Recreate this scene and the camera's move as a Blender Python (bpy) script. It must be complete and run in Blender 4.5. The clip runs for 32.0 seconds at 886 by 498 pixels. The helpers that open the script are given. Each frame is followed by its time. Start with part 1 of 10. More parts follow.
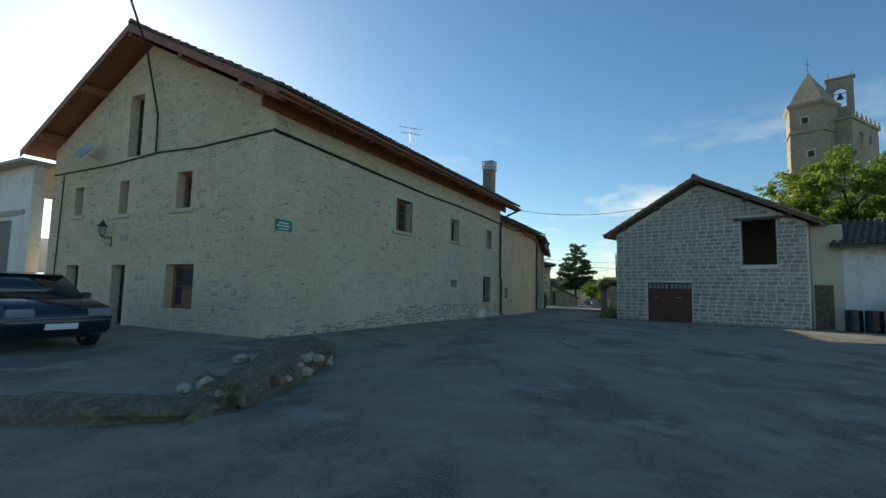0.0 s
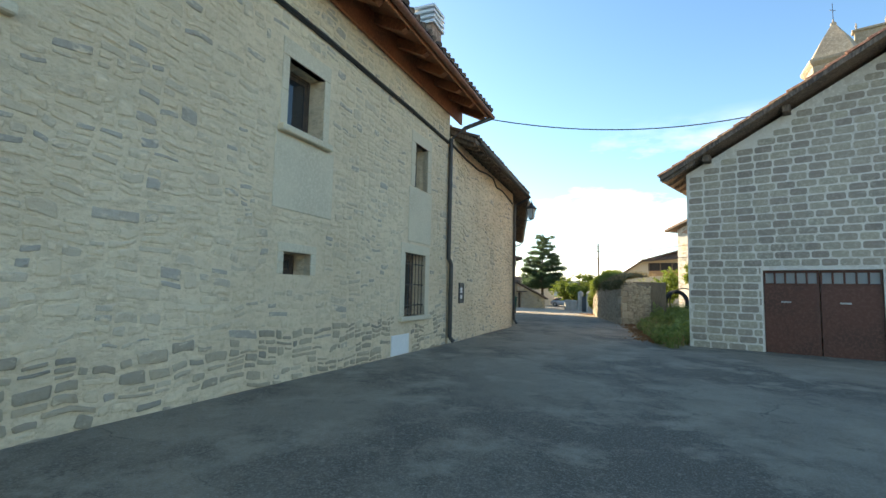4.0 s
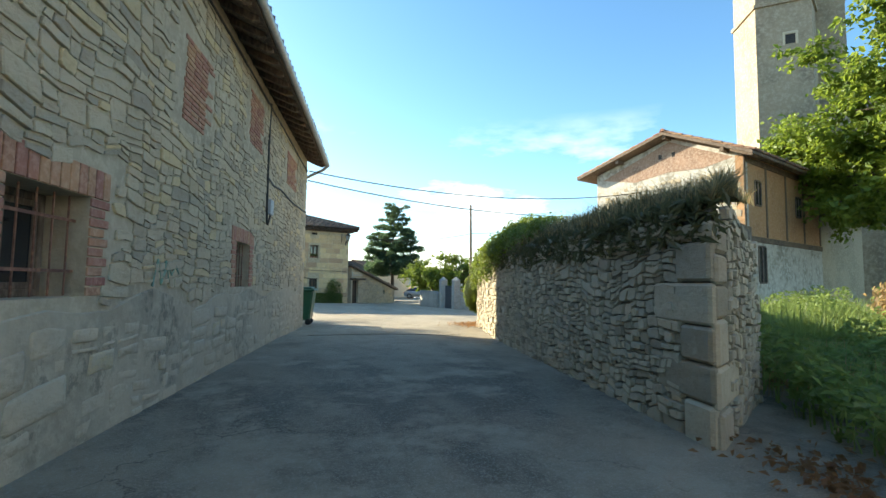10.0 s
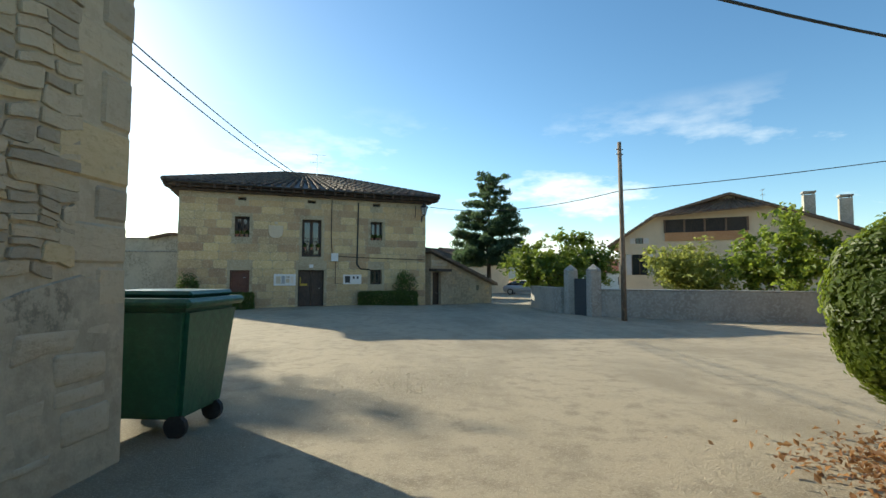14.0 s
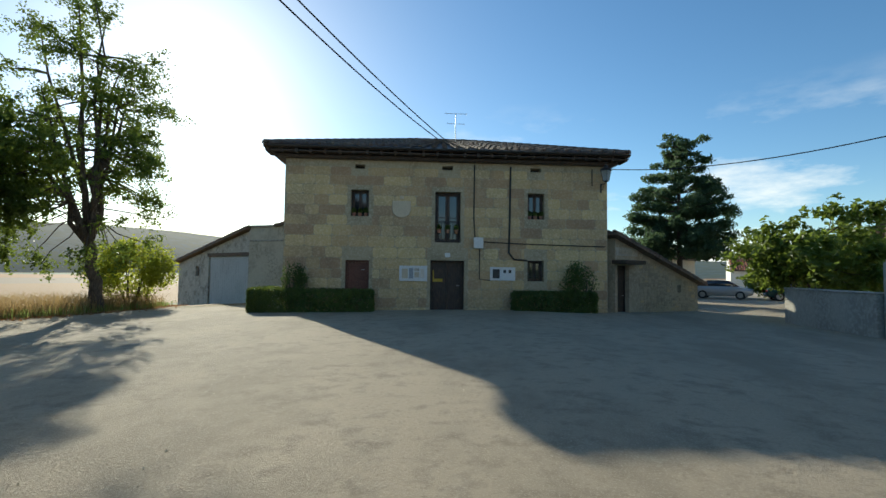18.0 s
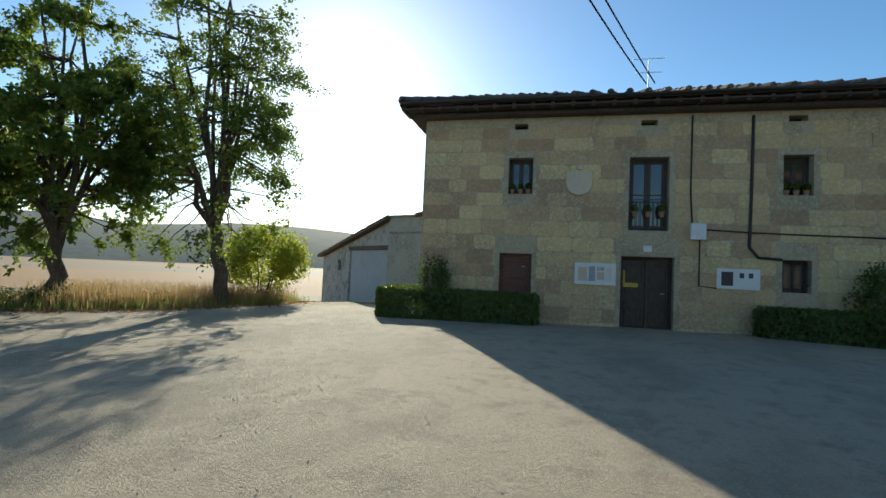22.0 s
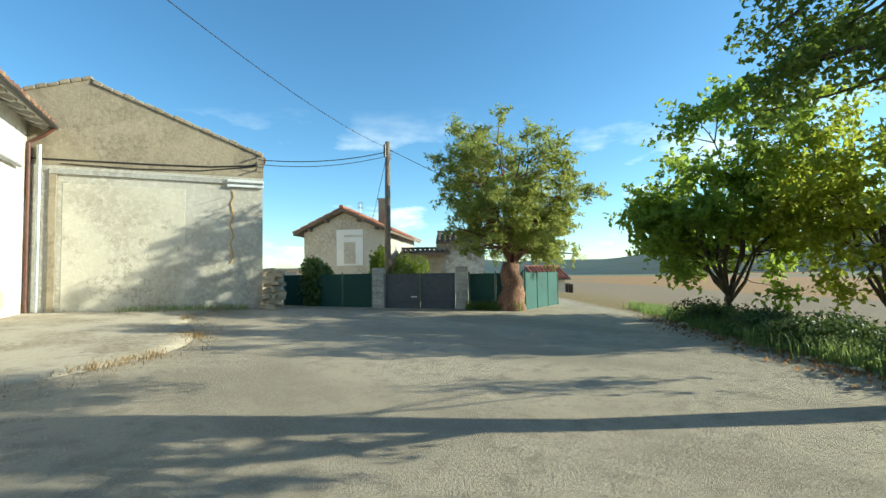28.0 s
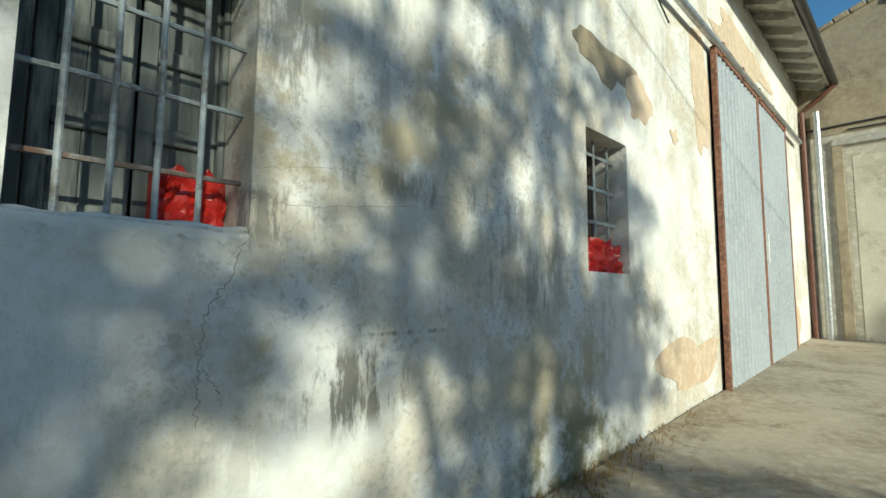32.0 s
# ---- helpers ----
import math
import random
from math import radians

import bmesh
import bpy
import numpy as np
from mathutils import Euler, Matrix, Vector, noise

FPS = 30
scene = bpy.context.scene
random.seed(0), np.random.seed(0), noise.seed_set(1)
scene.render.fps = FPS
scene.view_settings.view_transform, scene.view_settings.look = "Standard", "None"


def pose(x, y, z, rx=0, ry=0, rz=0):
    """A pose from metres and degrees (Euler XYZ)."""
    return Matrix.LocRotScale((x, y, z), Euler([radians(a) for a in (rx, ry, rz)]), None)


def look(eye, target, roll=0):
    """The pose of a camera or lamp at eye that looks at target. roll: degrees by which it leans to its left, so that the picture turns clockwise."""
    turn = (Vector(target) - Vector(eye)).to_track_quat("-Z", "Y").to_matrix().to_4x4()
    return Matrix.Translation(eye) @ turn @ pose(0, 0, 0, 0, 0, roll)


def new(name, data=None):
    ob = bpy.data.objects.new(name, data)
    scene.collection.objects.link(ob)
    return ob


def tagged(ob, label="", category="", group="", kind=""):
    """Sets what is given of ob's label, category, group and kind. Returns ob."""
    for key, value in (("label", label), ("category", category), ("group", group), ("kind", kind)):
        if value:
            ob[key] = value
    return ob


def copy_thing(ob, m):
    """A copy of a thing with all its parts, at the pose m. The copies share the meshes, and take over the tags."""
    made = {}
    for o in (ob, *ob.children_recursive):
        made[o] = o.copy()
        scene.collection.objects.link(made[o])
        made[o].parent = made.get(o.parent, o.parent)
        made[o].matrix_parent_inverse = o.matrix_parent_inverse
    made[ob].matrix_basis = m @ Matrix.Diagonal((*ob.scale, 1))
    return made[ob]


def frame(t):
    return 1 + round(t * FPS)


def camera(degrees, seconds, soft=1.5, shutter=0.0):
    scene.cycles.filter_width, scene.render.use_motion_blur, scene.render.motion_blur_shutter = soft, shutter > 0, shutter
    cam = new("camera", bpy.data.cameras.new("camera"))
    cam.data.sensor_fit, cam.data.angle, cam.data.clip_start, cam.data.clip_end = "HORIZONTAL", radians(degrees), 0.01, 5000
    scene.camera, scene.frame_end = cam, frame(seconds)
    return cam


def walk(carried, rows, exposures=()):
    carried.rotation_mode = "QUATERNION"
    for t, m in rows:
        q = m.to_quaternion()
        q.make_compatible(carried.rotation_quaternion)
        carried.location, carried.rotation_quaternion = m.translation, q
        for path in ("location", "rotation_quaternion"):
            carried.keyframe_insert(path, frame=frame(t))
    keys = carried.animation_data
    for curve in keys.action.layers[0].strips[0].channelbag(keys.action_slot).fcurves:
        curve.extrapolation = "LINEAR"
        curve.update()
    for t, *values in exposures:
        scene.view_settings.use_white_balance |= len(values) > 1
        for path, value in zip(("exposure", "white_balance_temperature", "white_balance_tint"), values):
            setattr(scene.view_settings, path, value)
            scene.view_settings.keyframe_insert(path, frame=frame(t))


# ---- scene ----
cam = camera(86.5, 32.0)
# seconds, x, y, z, yaw, pitch, roll
ROWS = [
    (0.0, 2.123, 0.205, 1.304, 0.85, 5.00, -1.30),
    (0.5, 2.370, 2.075, 1.288, -2.98, 5.09, -1.04),
    (1.0, 2.673, 3.908, 1.282, -5.88, 5.31, -0.34),
    (1.5, 2.942, 5.704, 1.271, -7.67, 5.11, -0.49),
    (2.0, 3.252, 7.494, 1.252, -8.21, 3.83, 0.47),
    (2.5, 3.510, 9.258, 1.245, -8.57, 4.65, -1.39),
    (3.0, 3.708, 11.038, 1.265, -6.81, 5.82, -0.75),
    (3.5, 3.769, 12.793, 1.287, -4.46, 5.13, -1.31),
    (5.5, 4.529, 19.573, 1.254, -8.48, 5.01, -0.36),
    (6.0, 5.036, 21.104, 1.268, -13.03, 4.39, 0.23),
    (6.5, 5.612, 22.604, 1.244, -16.61, 4.23, 0.81),
    (7.0, 6.251, 24.070, 1.231, -19.87, 4.38, 1.17),
    (7.5, 6.961, 25.581, 1.191, -22.74, 3.89, 0.67),
    (8.0, 7.691, 26.992, 1.168, -24.53, 4.09, 1.21),
    (8.5, 8.382, 28.273, 1.169, -25.67, 4.20, 1.03),
    (9.0, 9.096, 29.692, 1.201, -26.13, 4.15, 1.05),
    (9.5, 9.789, 31.320, 1.215, -24.42, 4.27, 1.07),
    (10.0, 10.404, 33.078, 1.196, -21.37, 4.12, -0.76),
    (10.5, 10.972, 34.823, 1.170, -18.26, 4.41, -0.03),
    (11.0, 11.445, 36.598, 1.143, -15.34, 3.94, -0.67),
    (11.5, 11.792, 38.318, 1.109, -12.97, 3.42, -0.31),
    (12.0, 12.081, 39.932, 1.100, -11.58, 3.88, -0.59),
    (12.5, 12.511, 41.416, 1.140, -10.99, 4.02, 0.10),
    (13.0, 12.874, 42.762, 1.176, -10.62, 3.49, 0.16),
    (13.5, 13.269, 43.827, 1.174, -10.02, 3.08, -0.16),
    (15.5, 13.747, 48.430, 0.995, -8.67, 3.54, 0.75),
    (16.0, 13.787, 49.369, 0.979, -6.52, 3.40, 1.04),
    (16.5, 13.726, 50.311, 0.976, -2.58, 3.52, 0.29),
    (17.0, 13.546, 51.100, 0.974, 1.69, 3.38, 0.41),
    (17.5, 13.326, 51.702, 0.966, 5.32, 2.96, -0.39),
    (18.0, 13.152, 52.209, 0.953, 7.46, 2.79, -0.73),
    (18.5, 13.026, 52.557, 0.934, 9.14, 2.86, -1.05),
    (19.0, 12.910, 52.937, 0.917, 11.24, 2.66, -1.70),
    (19.5, 12.740, 53.373, 0.890, 13.43, 2.68, -2.00),
    (20.0, 12.566, 53.905, 0.865, 14.88, 2.45, -2.35),
    (20.5, 12.370, 54.532, 0.846, 15.77, 2.10, -2.49),
    (21.0, 12.113, 55.207, 0.832, 17.10, 2.21, -2.82),
    (21.5, 11.744, 55.873, 0.828, 20.06, 2.20, -3.18),
    (22.0, 11.276, 56.538, 0.819, 24.43, 2.51, -2.58),
    (22.5, 10.696, 57.218, 0.803, 30.88, 3.04, -1.10),
    (23.0, 9.975, 57.825, 0.790, 39.49, 3.07, -1.59),
    (23.5, 9.211, 58.193, 0.783, 49.03, 3.26, -1.04),
    (24.0, 8.340, 58.386, 0.773, 57.54, 3.89, -0.78),
    (24.5, 7.241, 58.689, 0.778, 62.67, 4.17, -1.00),
    (26.5, 2.729, 60.031, 0.748, 98.54, 3.16, 0.44),
    (27.0, 2.272, 59.492, 0.732, 108.87, 3.26, 0.76),
    (27.5, 1.773, 58.928, 0.721, 117.23, 3.49, 0.24),
    (28.0, 1.288, 58.333, 0.718, 124.21, 3.07, 1.12),
    (28.5, 0.981, 57.695, 0.718, 132.11, 2.65, 2.02),
    (29.0, 0.769, 56.988, 0.723, 140.80, 3.06, 1.42),
    (29.5, 0.674, 56.306, 0.725, 149.54, 4.25, 2.59),
    (30.0, 0.781, 55.451, 0.727, 160.01, 4.73, 1.64),
    (30.5, 1.045, 54.431, 0.704, 173.41, 5.24, 1.96),
    (31.0, 1.476, 53.600, 0.709, 185.45, 5.57, 1.20),
    (31.5, 1.805, 53.155, 0.718, 192.63, 5.85, 0.15),
    (32.0, 1.884, 53.055, 0.740, 194.78, 5.35, -0.42),
]
# seconds, stops, kelvin, tint
EXPOSURES = [(0.0, 0.05, 7000, 0), (0.6, 0.50, 7300, 0), (1.0, 0.95, 7700, 3), (2.0, 1.25, 8100, 8), (3.0, 1.40, 8300, 9), (6.0, 1.45, 8000, 8), (9.0, 1.42, 7450, 2), (12.0, 1.40, 7350, 0), (13.0, 0.95, 7350, 0), (13.5, 0.80, 7350, 0), (15.5, 0.05, 6700, 0), (16.0, 0.00, 6700, 0), (19.0, 0.20, 6700, 0), (21.0, 0.30, 6700, 0), (23.0, 0.20, 6700, 0), (24.0, -0.20, 6700, 0), (24.5, -0.75, 6700, 0), (26.5, 0.40, 6400, -8), (27.0, 0.75, 6400, -8), (28.0, 0.70, 6400, -8), (29.0, 0.35, 6400, -8), (30.0, 0.00, 6400, -8), (32.0, -0.05, 6400, -8)]
walk(cam, [(t, pose(x, y, z, 90 + pitch, roll, yaw)) for t, x, y, z, yaw, pitch, roll in ROWS], EXPOSURES)

# ---- light ----
SUN_AZ, SUN_EL = -36.8, 21.4          # degrees from +y towards +x; above the horizon
world = bpy.data.worlds.new("sky")
scene.world = world
world.use_nodes = True
wn = world.node_tree.nodes
sky = wn.new("ShaderNodeTexSky")
sky.sky_type, sky.sun_disc = "NISHITA", False
sky.sun_elevation, sky.sun_rotation = radians(SUN_EL), radians(SUN_AZ)
sky.altitude, sky.dust_density, sky.ozone_density = 500, 0.5, 3.0
wn["Background"].inputs["Strength"].default_value = 0.15
wl = world.node_tree.links
rich = wn.new("ShaderNodeHueSaturation")
rich.inputs["Saturation"].default_value = 1.15
wl.new(sky.outputs["Color"], rich.inputs["Color"])
# low banks of broken cloud along the horizon
tc = wn.new("ShaderNodeTexCoord")
xyz = wn.new("ShaderNodeSeparateXYZ")
wl.new(tc.outputs["Generated"], xyz.inputs[0])
flat = wn.new("ShaderNodeMapping")
flat.inputs["Scale"].default_value = (2.2, 2.2, 7.0)
wl.new(tc.outputs["Generated"], flat.inputs["Vector"])
cl = wn.new("ShaderNodeTexNoise")
cl.inputs["Scale"].default_value, cl.inputs["Detail"].default_value, cl.inputs["Roughness"].default_value = 1.6, 9.0, 0.58
wl.new(flat.outputs["Vector"], cl.inputs["Vector"])
puff = wn.new("ShaderNodeMapRange")
puff.inputs[1].default_value, puff.inputs[2].default_value = 0.53, 0.68
wl.new(cl.outputs["Fac"], puff.inputs[0])
band = wn.new("ShaderNodeMapRange")
band.inputs[1].default_value, band.inputs[2].default_value, band.inputs[3].default_value, band.inputs[4].default_value = 0.12, 0.34, 1.0, 0.0
wl.new(xyz.outputs["Z"], band.inputs[0])
both = wn.new("ShaderNodeMath")
both.operation = "MULTIPLY"
wl.new(puff.outputs[0], both.inputs[0])
wl.new(band.outputs[0], both.inputs[1])
cm = wn.new("ShaderNodeMix")
cm.data_type = "RGBA"
cm.inputs[7].default_value = (7.0, 7.0, 7.2, 1)
wl.new(both.outputs[0], cm.inputs[0])
wl.new(rich.outputs["Color"], cm.inputs[6])
wl.new(cm.outputs[2], wn["Background"].inputs["Color"])

sun = new("sun", bpy.data.lights.new("sun", "SUN"))
sun.data.energy, sun.data.angle, sun.data.color = 5.0, radians(0.6), (1.0, 0.93, 0.82)
sun_way = Vector((math.sin(radians(SUN_AZ)) * math.cos(radians(SUN_EL)), math.cos(radians(SUN_AZ)) * math.cos(radians(SUN_EL)), math.sin(radians(SUN_EL))))
sun.matrix_basis = look(sun_way * 100, (0, 0, 0))

# ---- materials ----


def material(name, rough=0.85, metal=0.0):
    m = bpy.data.materials.new(name)
    m.use_nodes = True
    b = m.node_tree.nodes["Principled BSDF"]
    b.inputs["Roughness"].default_value, b.inputs["Metallic"].default_value = rough, metal
    return m, m.node_tree.nodes, m.node_tree.links, b


def node(nodes, links, kind, values=(), **sources):
    n = nodes.new("ShaderNode" + kind)
    for k, v in dict(values).items():
        n.inputs[k].default_value = v
    return n


def rgba(c):
    return (c[0], c[1], c[2], 1.0)


def mixer(nodes, links, fac, a, b, how="MIX"):
    """Colour mix; fac, a and b are sockets or values."""
    n = nodes.new("ShaderNodeMix")
    n.data_type, n.blend_type = "RGBA", how
    for i, v in ((0, fac), (6, a), (7, b)):
        if hasattr(v, "is_linked"):
            links.new(v, n.inputs[i])
        else:
            n.inputs[i].default_value = v if i == 0 else rgba(v)
    return n.outputs[2]


def ramp(nodes, links, source, lo, hi):
    n = nodes.new("ShaderNodeMapRange")
    n.inputs[1].default_value, n.inputs[2].default_value = lo, hi
    links.new(source, n.inputs[0])
    return n.outputs[0]


def grain(nodes, links, scale, detail=4.0, rough=0.55, stretch=None):
    """Noise in object space that follows the world's metres."""
    g = nodes.new("ShaderNodeNewGeometry")
    src = g.outputs["Position"]
    if stretch:
        mp = nodes.new("ShaderNodeMapping")
        mp.inputs["Scale"].default_value = stretch
        links.new(src, mp.inputs["Vector"])
        src = mp.outputs["Vector"]
    n = nodes.new("ShaderNodeTexNoise")
    n.inputs["Scale"].default_value, n.inputs["Detail"].default_value, n.inputs["Roughness"].default_value = scale, detail, rough
    links.new(src, n.inputs["Vector"])
    return n.outputs["Fac"]


def relief(nodes, links, b, height, strength=0.4, distance=0.02):
    n = nodes.new("ShaderNodeBump")
    n.inputs["Strength"].default_value, n.inputs["Distance"].default_value = strength, distance
    links.new(height, n.inputs["Height"])
    links.new(n.outputs["Normal"], b.inputs["Normal"])


def mottled(name, base, dark, light, rough=0.9, fine=14.0, coarse=0.7, bump=0.4, depth=0.015, vary=0.0, island=False, metal=0.0, stretch=None, alt=None):
    """A surface with coarse stains, fine grain and relief; vary shifts the colour from piece to piece."""
    m, n, l, b = material(name, rough, metal)
    big = ramp(n, l, grain(n, l, coarse, 5.0, 0.65, stretch), 0.44, 0.6)
    small = grain(n, l, fine, 6.0, 0.65, stretch)
    c = mixer(n, l, big, base, dark)
    c = mixer(n, l, ramp(n, l, small, 0.46, 0.64), c, light)
    if vary:
        r = n.new("ShaderNodeNewGeometry").outputs["Random Per Island"] if island else n.new("ShaderNodeObjectInfo").outputs["Random"]
        if alt:
            c = mixer(n, l, ramp(n, l, r, 0.66, 0.74), c, alt)
        v = n.new("ShaderNodeHueSaturation")
        k = n.new("ShaderNodeMapRange")
        k.inputs[3].default_value, k.inputs[4].default_value = 1 - vary, 1 + vary
        l.new(r, k.inputs[0])
        l.new(k.outputs[0], v.inputs["Value"])
        wob = n.new("ShaderNodeMath")
        wob.operation = "MULTIPLY_ADD"
        wob.inputs[1].default_value, wob.inputs[2].default_value = 0.03, 0.485
        l.new(r, wob.inputs[0])
        l.new(wob.outputs[0], v.inputs["Hue"])
        l.new(c, v.inputs["Color"])
        c = v.outputs["Color"]
    l.new(c, b.inputs["Base Color"])
    relief(n, l, b, small, bump, depth)
    return m


def pointed(name, stone, alt, odd, mortar, pick="", cover=0.5, rough=0.92, fine=16.0, depth=0.03):
    """Old stone with mortar smeared over it: tone from stone to stone, stains at two scales, mortar in patches."""
    m, n, l, b = material(name, rough)
    c = stone
    if pick:
        r = n.new("ShaderNodeNewGeometry").outputs["Random Per Island"] if pick == "island" else n.new("ShaderNodeObjectInfo").outputs["Random"]
        c = mixer(n, l, ramp(n, l, r, 0.45, 0.75), stone, alt)
        c = mixer(n, l, ramp(n, l, r, 0.86, 0.93), c, odd)
    small, mid = grain(n, l, fine, 7.0, 0.7), grain(n, l, 5.0, 6.0, 0.62, (1, 1, 1.9))
    c = mixer(n, l, ramp(n, l, grain(n, l, 0.5, 5.0, 0.6), 0.42, 0.62), c, mixer(n, l, 1.0, c, (0.90, 0.88, 0.86), "MULTIPLY"))
    c = mixer(n, l, ramp(n, l, mid, cover, cover + 0.14), c, mortar)
    c = mixer(n, l, ramp(n, l, small, 0.52, 0.72), c, mixer(n, l, 1.0, c, (0.80, 0.77, 0.72), "MULTIPLY"))
    l.new(c, b.inputs["Base Color"])
    add = n.new("ShaderNodeMath")
    add.operation = "MULTIPLY_ADD"
    add.inputs[1].default_value = 0.3
    l.new(small, add.inputs[0])
    l.new(mid, add.inputs[2])
    relief(n, l, b, add.outputs[0], 0.75, depth)
    return m


M = {}
MORTAR_A = (0.77, 0.625, 0.435)
M["rubble"] = pointed("rubble_mortar", MORTAR_A, MORTAR_A, MORTAR_A, (0.62, 0.495, 0.34), "", 0.5, depth=0.09)
M["rubble_stone"] = pointed("rubble_stone", (0.70, 0.565, 0.39), (0.60, 0.495, 0.36), (0.44, 0.385, 0.315), MORTAR_A, "island", 0.52, depth=0.045)
M["rubble_piece"] = pointed("rubble_piece", (0.70, 0.565, 0.39), (0.60, 0.495, 0.36), (0.44, 0.385, 0.315), MORTAR_A, "object", 0.52, depth=0.045)
M["foot_stone"] = pointed("foot_stone", (0.46, 0.375, 0.265), (0.36, 0.30, 0.22), (0.30, 0.26, 0.205), MORTAR_A, "island", 0.6, depth=0.04)
M["foot_piece"] = pointed("foot_piece", (0.46, 0.375, 0.265), (0.36, 0.30, 0.22), (0.30, 0.26, 0.205), MORTAR_A, "object", 0.6, depth=0.04)
MORTAR_C = (0.46, 0.375, 0.26)
M["old_mortar"] = mottled("old_mortar", MORTAR_C, (0.34, 0.28, 0.195), (0.53, 0.445, 0.32), fine=9, coarse=0.5, bump=0.5, depth=0.03)
M["old_stone"] = pointed("old_stone", (0.54, 0.445, 0.31), (0.40, 0.335, 0.245), (0.62, 0.48, 0.28), MORTAR_C, "island", 0.6, depth=0.045)
M["old_piece"] = pointed("old_piece", (0.54, 0.445, 0.31), (0.40, 0.335, 0.245), (0.62, 0.48, 0.28), MORTAR_C, "object", 0.6, depth=0.045)
M["dressed"] = mottled("dressed_stone", (0.62, 0.53, 0.385), (0.55, 0.47, 0.34), (0.66, 0.575, 0.43), fine=26, coarse=0.9, bump=0.25, depth=0.008)
M["ashlar"] = mottled("ashlar_stone", (0.54, 0.385, 0.20), (0.44, 0.325, 0.185), (0.61, 0.475, 0.30), fine=14, coarse=0.8, bump=0.3, depth=0.012, vary=0.24)
M["ashlar_joint"] = mottled("ashlar_joint", (0.45, 0.37, 0.24), (0.34, 0.28, 0.18), (0.52, 0.45, 0.32), fine=14, coarse=0.8, bump=0.3, depth=0.012)
M["block_joint"] = mottled("block_joint", (0.76, 0.70, 0.60), (0.62, 0.565, 0.475), (0.82, 0.77, 0.68), fine=12, coarse=0.6, bump=0.4, depth=0.015)
M["block"] = mottled("block_piece", (0.42, 0.35, 0.265), (0.34, 0.29, 0.23), (0.52, 0.445, 0.345), fine=13, coarse=0.8, bump=0.45, depth=0.02, vary=0.2)
M["block_far"] = mottled("block_far", (0.42, 0.35, 0.265), (0.34, 0.29, 0.23), (0.52, 0.445, 0.345), fine=13, coarse=0.8, bump=0.45, depth=0.02, vary=0.2, island=True)


def stained(name, base, dark, light, speck, fine=10.0, coarse=0.6, bump=0.35, depth=0.015, where=0.5, spread=0.9):
    """Old plaster or whitewash: coarse tone changes, and clusters of mould specks and scuffs."""
    m, n, l, b = material(name, 0.92)
    c = mixer(n, l, ramp(n, l, grain(n, l, coarse, 6.0, 0.65), 0.46, 0.6), base, dark)
    small = grain(n, l, fine, 6.0, 0.7)
    c = mixer(n, l, ramp(n, l, small, 0.45, 0.75), c, light)
    zone = ramp(n, l, grain(n, l, spread, 4.0, 0.6), where, where + 0.07)
    dots = ramp(n, l, grain(n, l, 8.0, 9.0, 0.8, (1, 1, 0.8)), 0.49, 0.56)
    both = n.new("ShaderNodeMath")
    both.operation = "MULTIPLY"
    l.new(zone, both.inputs[0])
    l.new(dots, both.inputs[1])
    soft = n.new("ShaderNodeMath")
    soft.operation = "MULTIPLY"
    soft.inputs[1].default_value = 0.6
    l.new(both.outputs[0], soft.inputs[0])
    c = mixer(n, l, soft.outputs[0], c, speck)
    l.new(c, b.inputs["Base Color"])
    relief(n, l, b, small, bump, depth)
    return m


M["white"] = stained("white_plaster", (0.81, 0.78, 0.72), (0.68, 0.64, 0.55), (0.86, 0.84, 0.80), (0.40, 0.35, 0.28), coarse=0.7, bump=0.6, depth=0.02, where=0.55)
M["bar_steel"] = mottled("weathered_bar_steel", (0.27, 0.31, 0.33), (0.17, 0.15, 0.13), (0.36, 0.39, 0.40), rough=0.6, fine=25, coarse=4.0, bump=0.2, depth=0.004)
M["bar_rust"] = mottled("rusting_bar_steel", (0.20, 0.15, 0.12), (0.15, 0.08, 0.05), (0.30, 0.29, 0.28), rough=0.75, fine=25, coarse=5.0, bump=0.3, depth=0.004)
M["grey_plaster"] = mottled("grey_plaster", (0.50, 0.46, 0.38), (0.40, 0.36, 0.28), (0.58, 0.54, 0.46), fine=8, coarse=0.5, bump=0.4, depth=0.02)
M["tan_plaster"] = mottled("tan_plaster", (0.46, 0.25, 0.12), (0.38, 0.20, 0.10), (0.52, 0.32, 0.18), fine=10, coarse=0.8, bump=0.3, depth=0.012)
M["brick_red"] = mottled("brick_red", (0.42, 0.20, 0.12), (0.32, 0.15, 0.10), (0.50, 0.28, 0.19), fine=15, coarse=1.0, vary=0.12)
M["tile"] = mottled("clay_tile", (0.30, 0.15, 0.085), (0.18, 0.10, 0.07), (0.42, 0.26, 0.17), fine=12, coarse=0.9, bump=0.4, depth=0.012, vary=0.22, island=True)
M["tile_dark"] = mottled("weathered_tile", (0.13, 0.085, 0.06), (0.07, 0.055, 0.045), (0.22, 0.16, 0.12), fine=12, coarse=0.9, bump=0.4, depth=0.012, vary=0.22, island=True)
M["wood_red"] = mottled("red_stained_wood", (0.28, 0.10, 0.045), (0.20, 0.07, 0.035), (0.34, 0.14, 0.07), rough=0.6, fine=20, coarse=1.2, bump=0.25, depth=0.006, stretch=(1, 1, 0.25))
M["wood_old"] = mottled("weathered_wood", (0.16, 0.11, 0.075), (0.09, 0.065, 0.05), (0.25, 0.18, 0.13), rough=0.85, fine=22, coarse=1.5, bump=0.4, depth=0.01, stretch=(1, 1, 0.3))
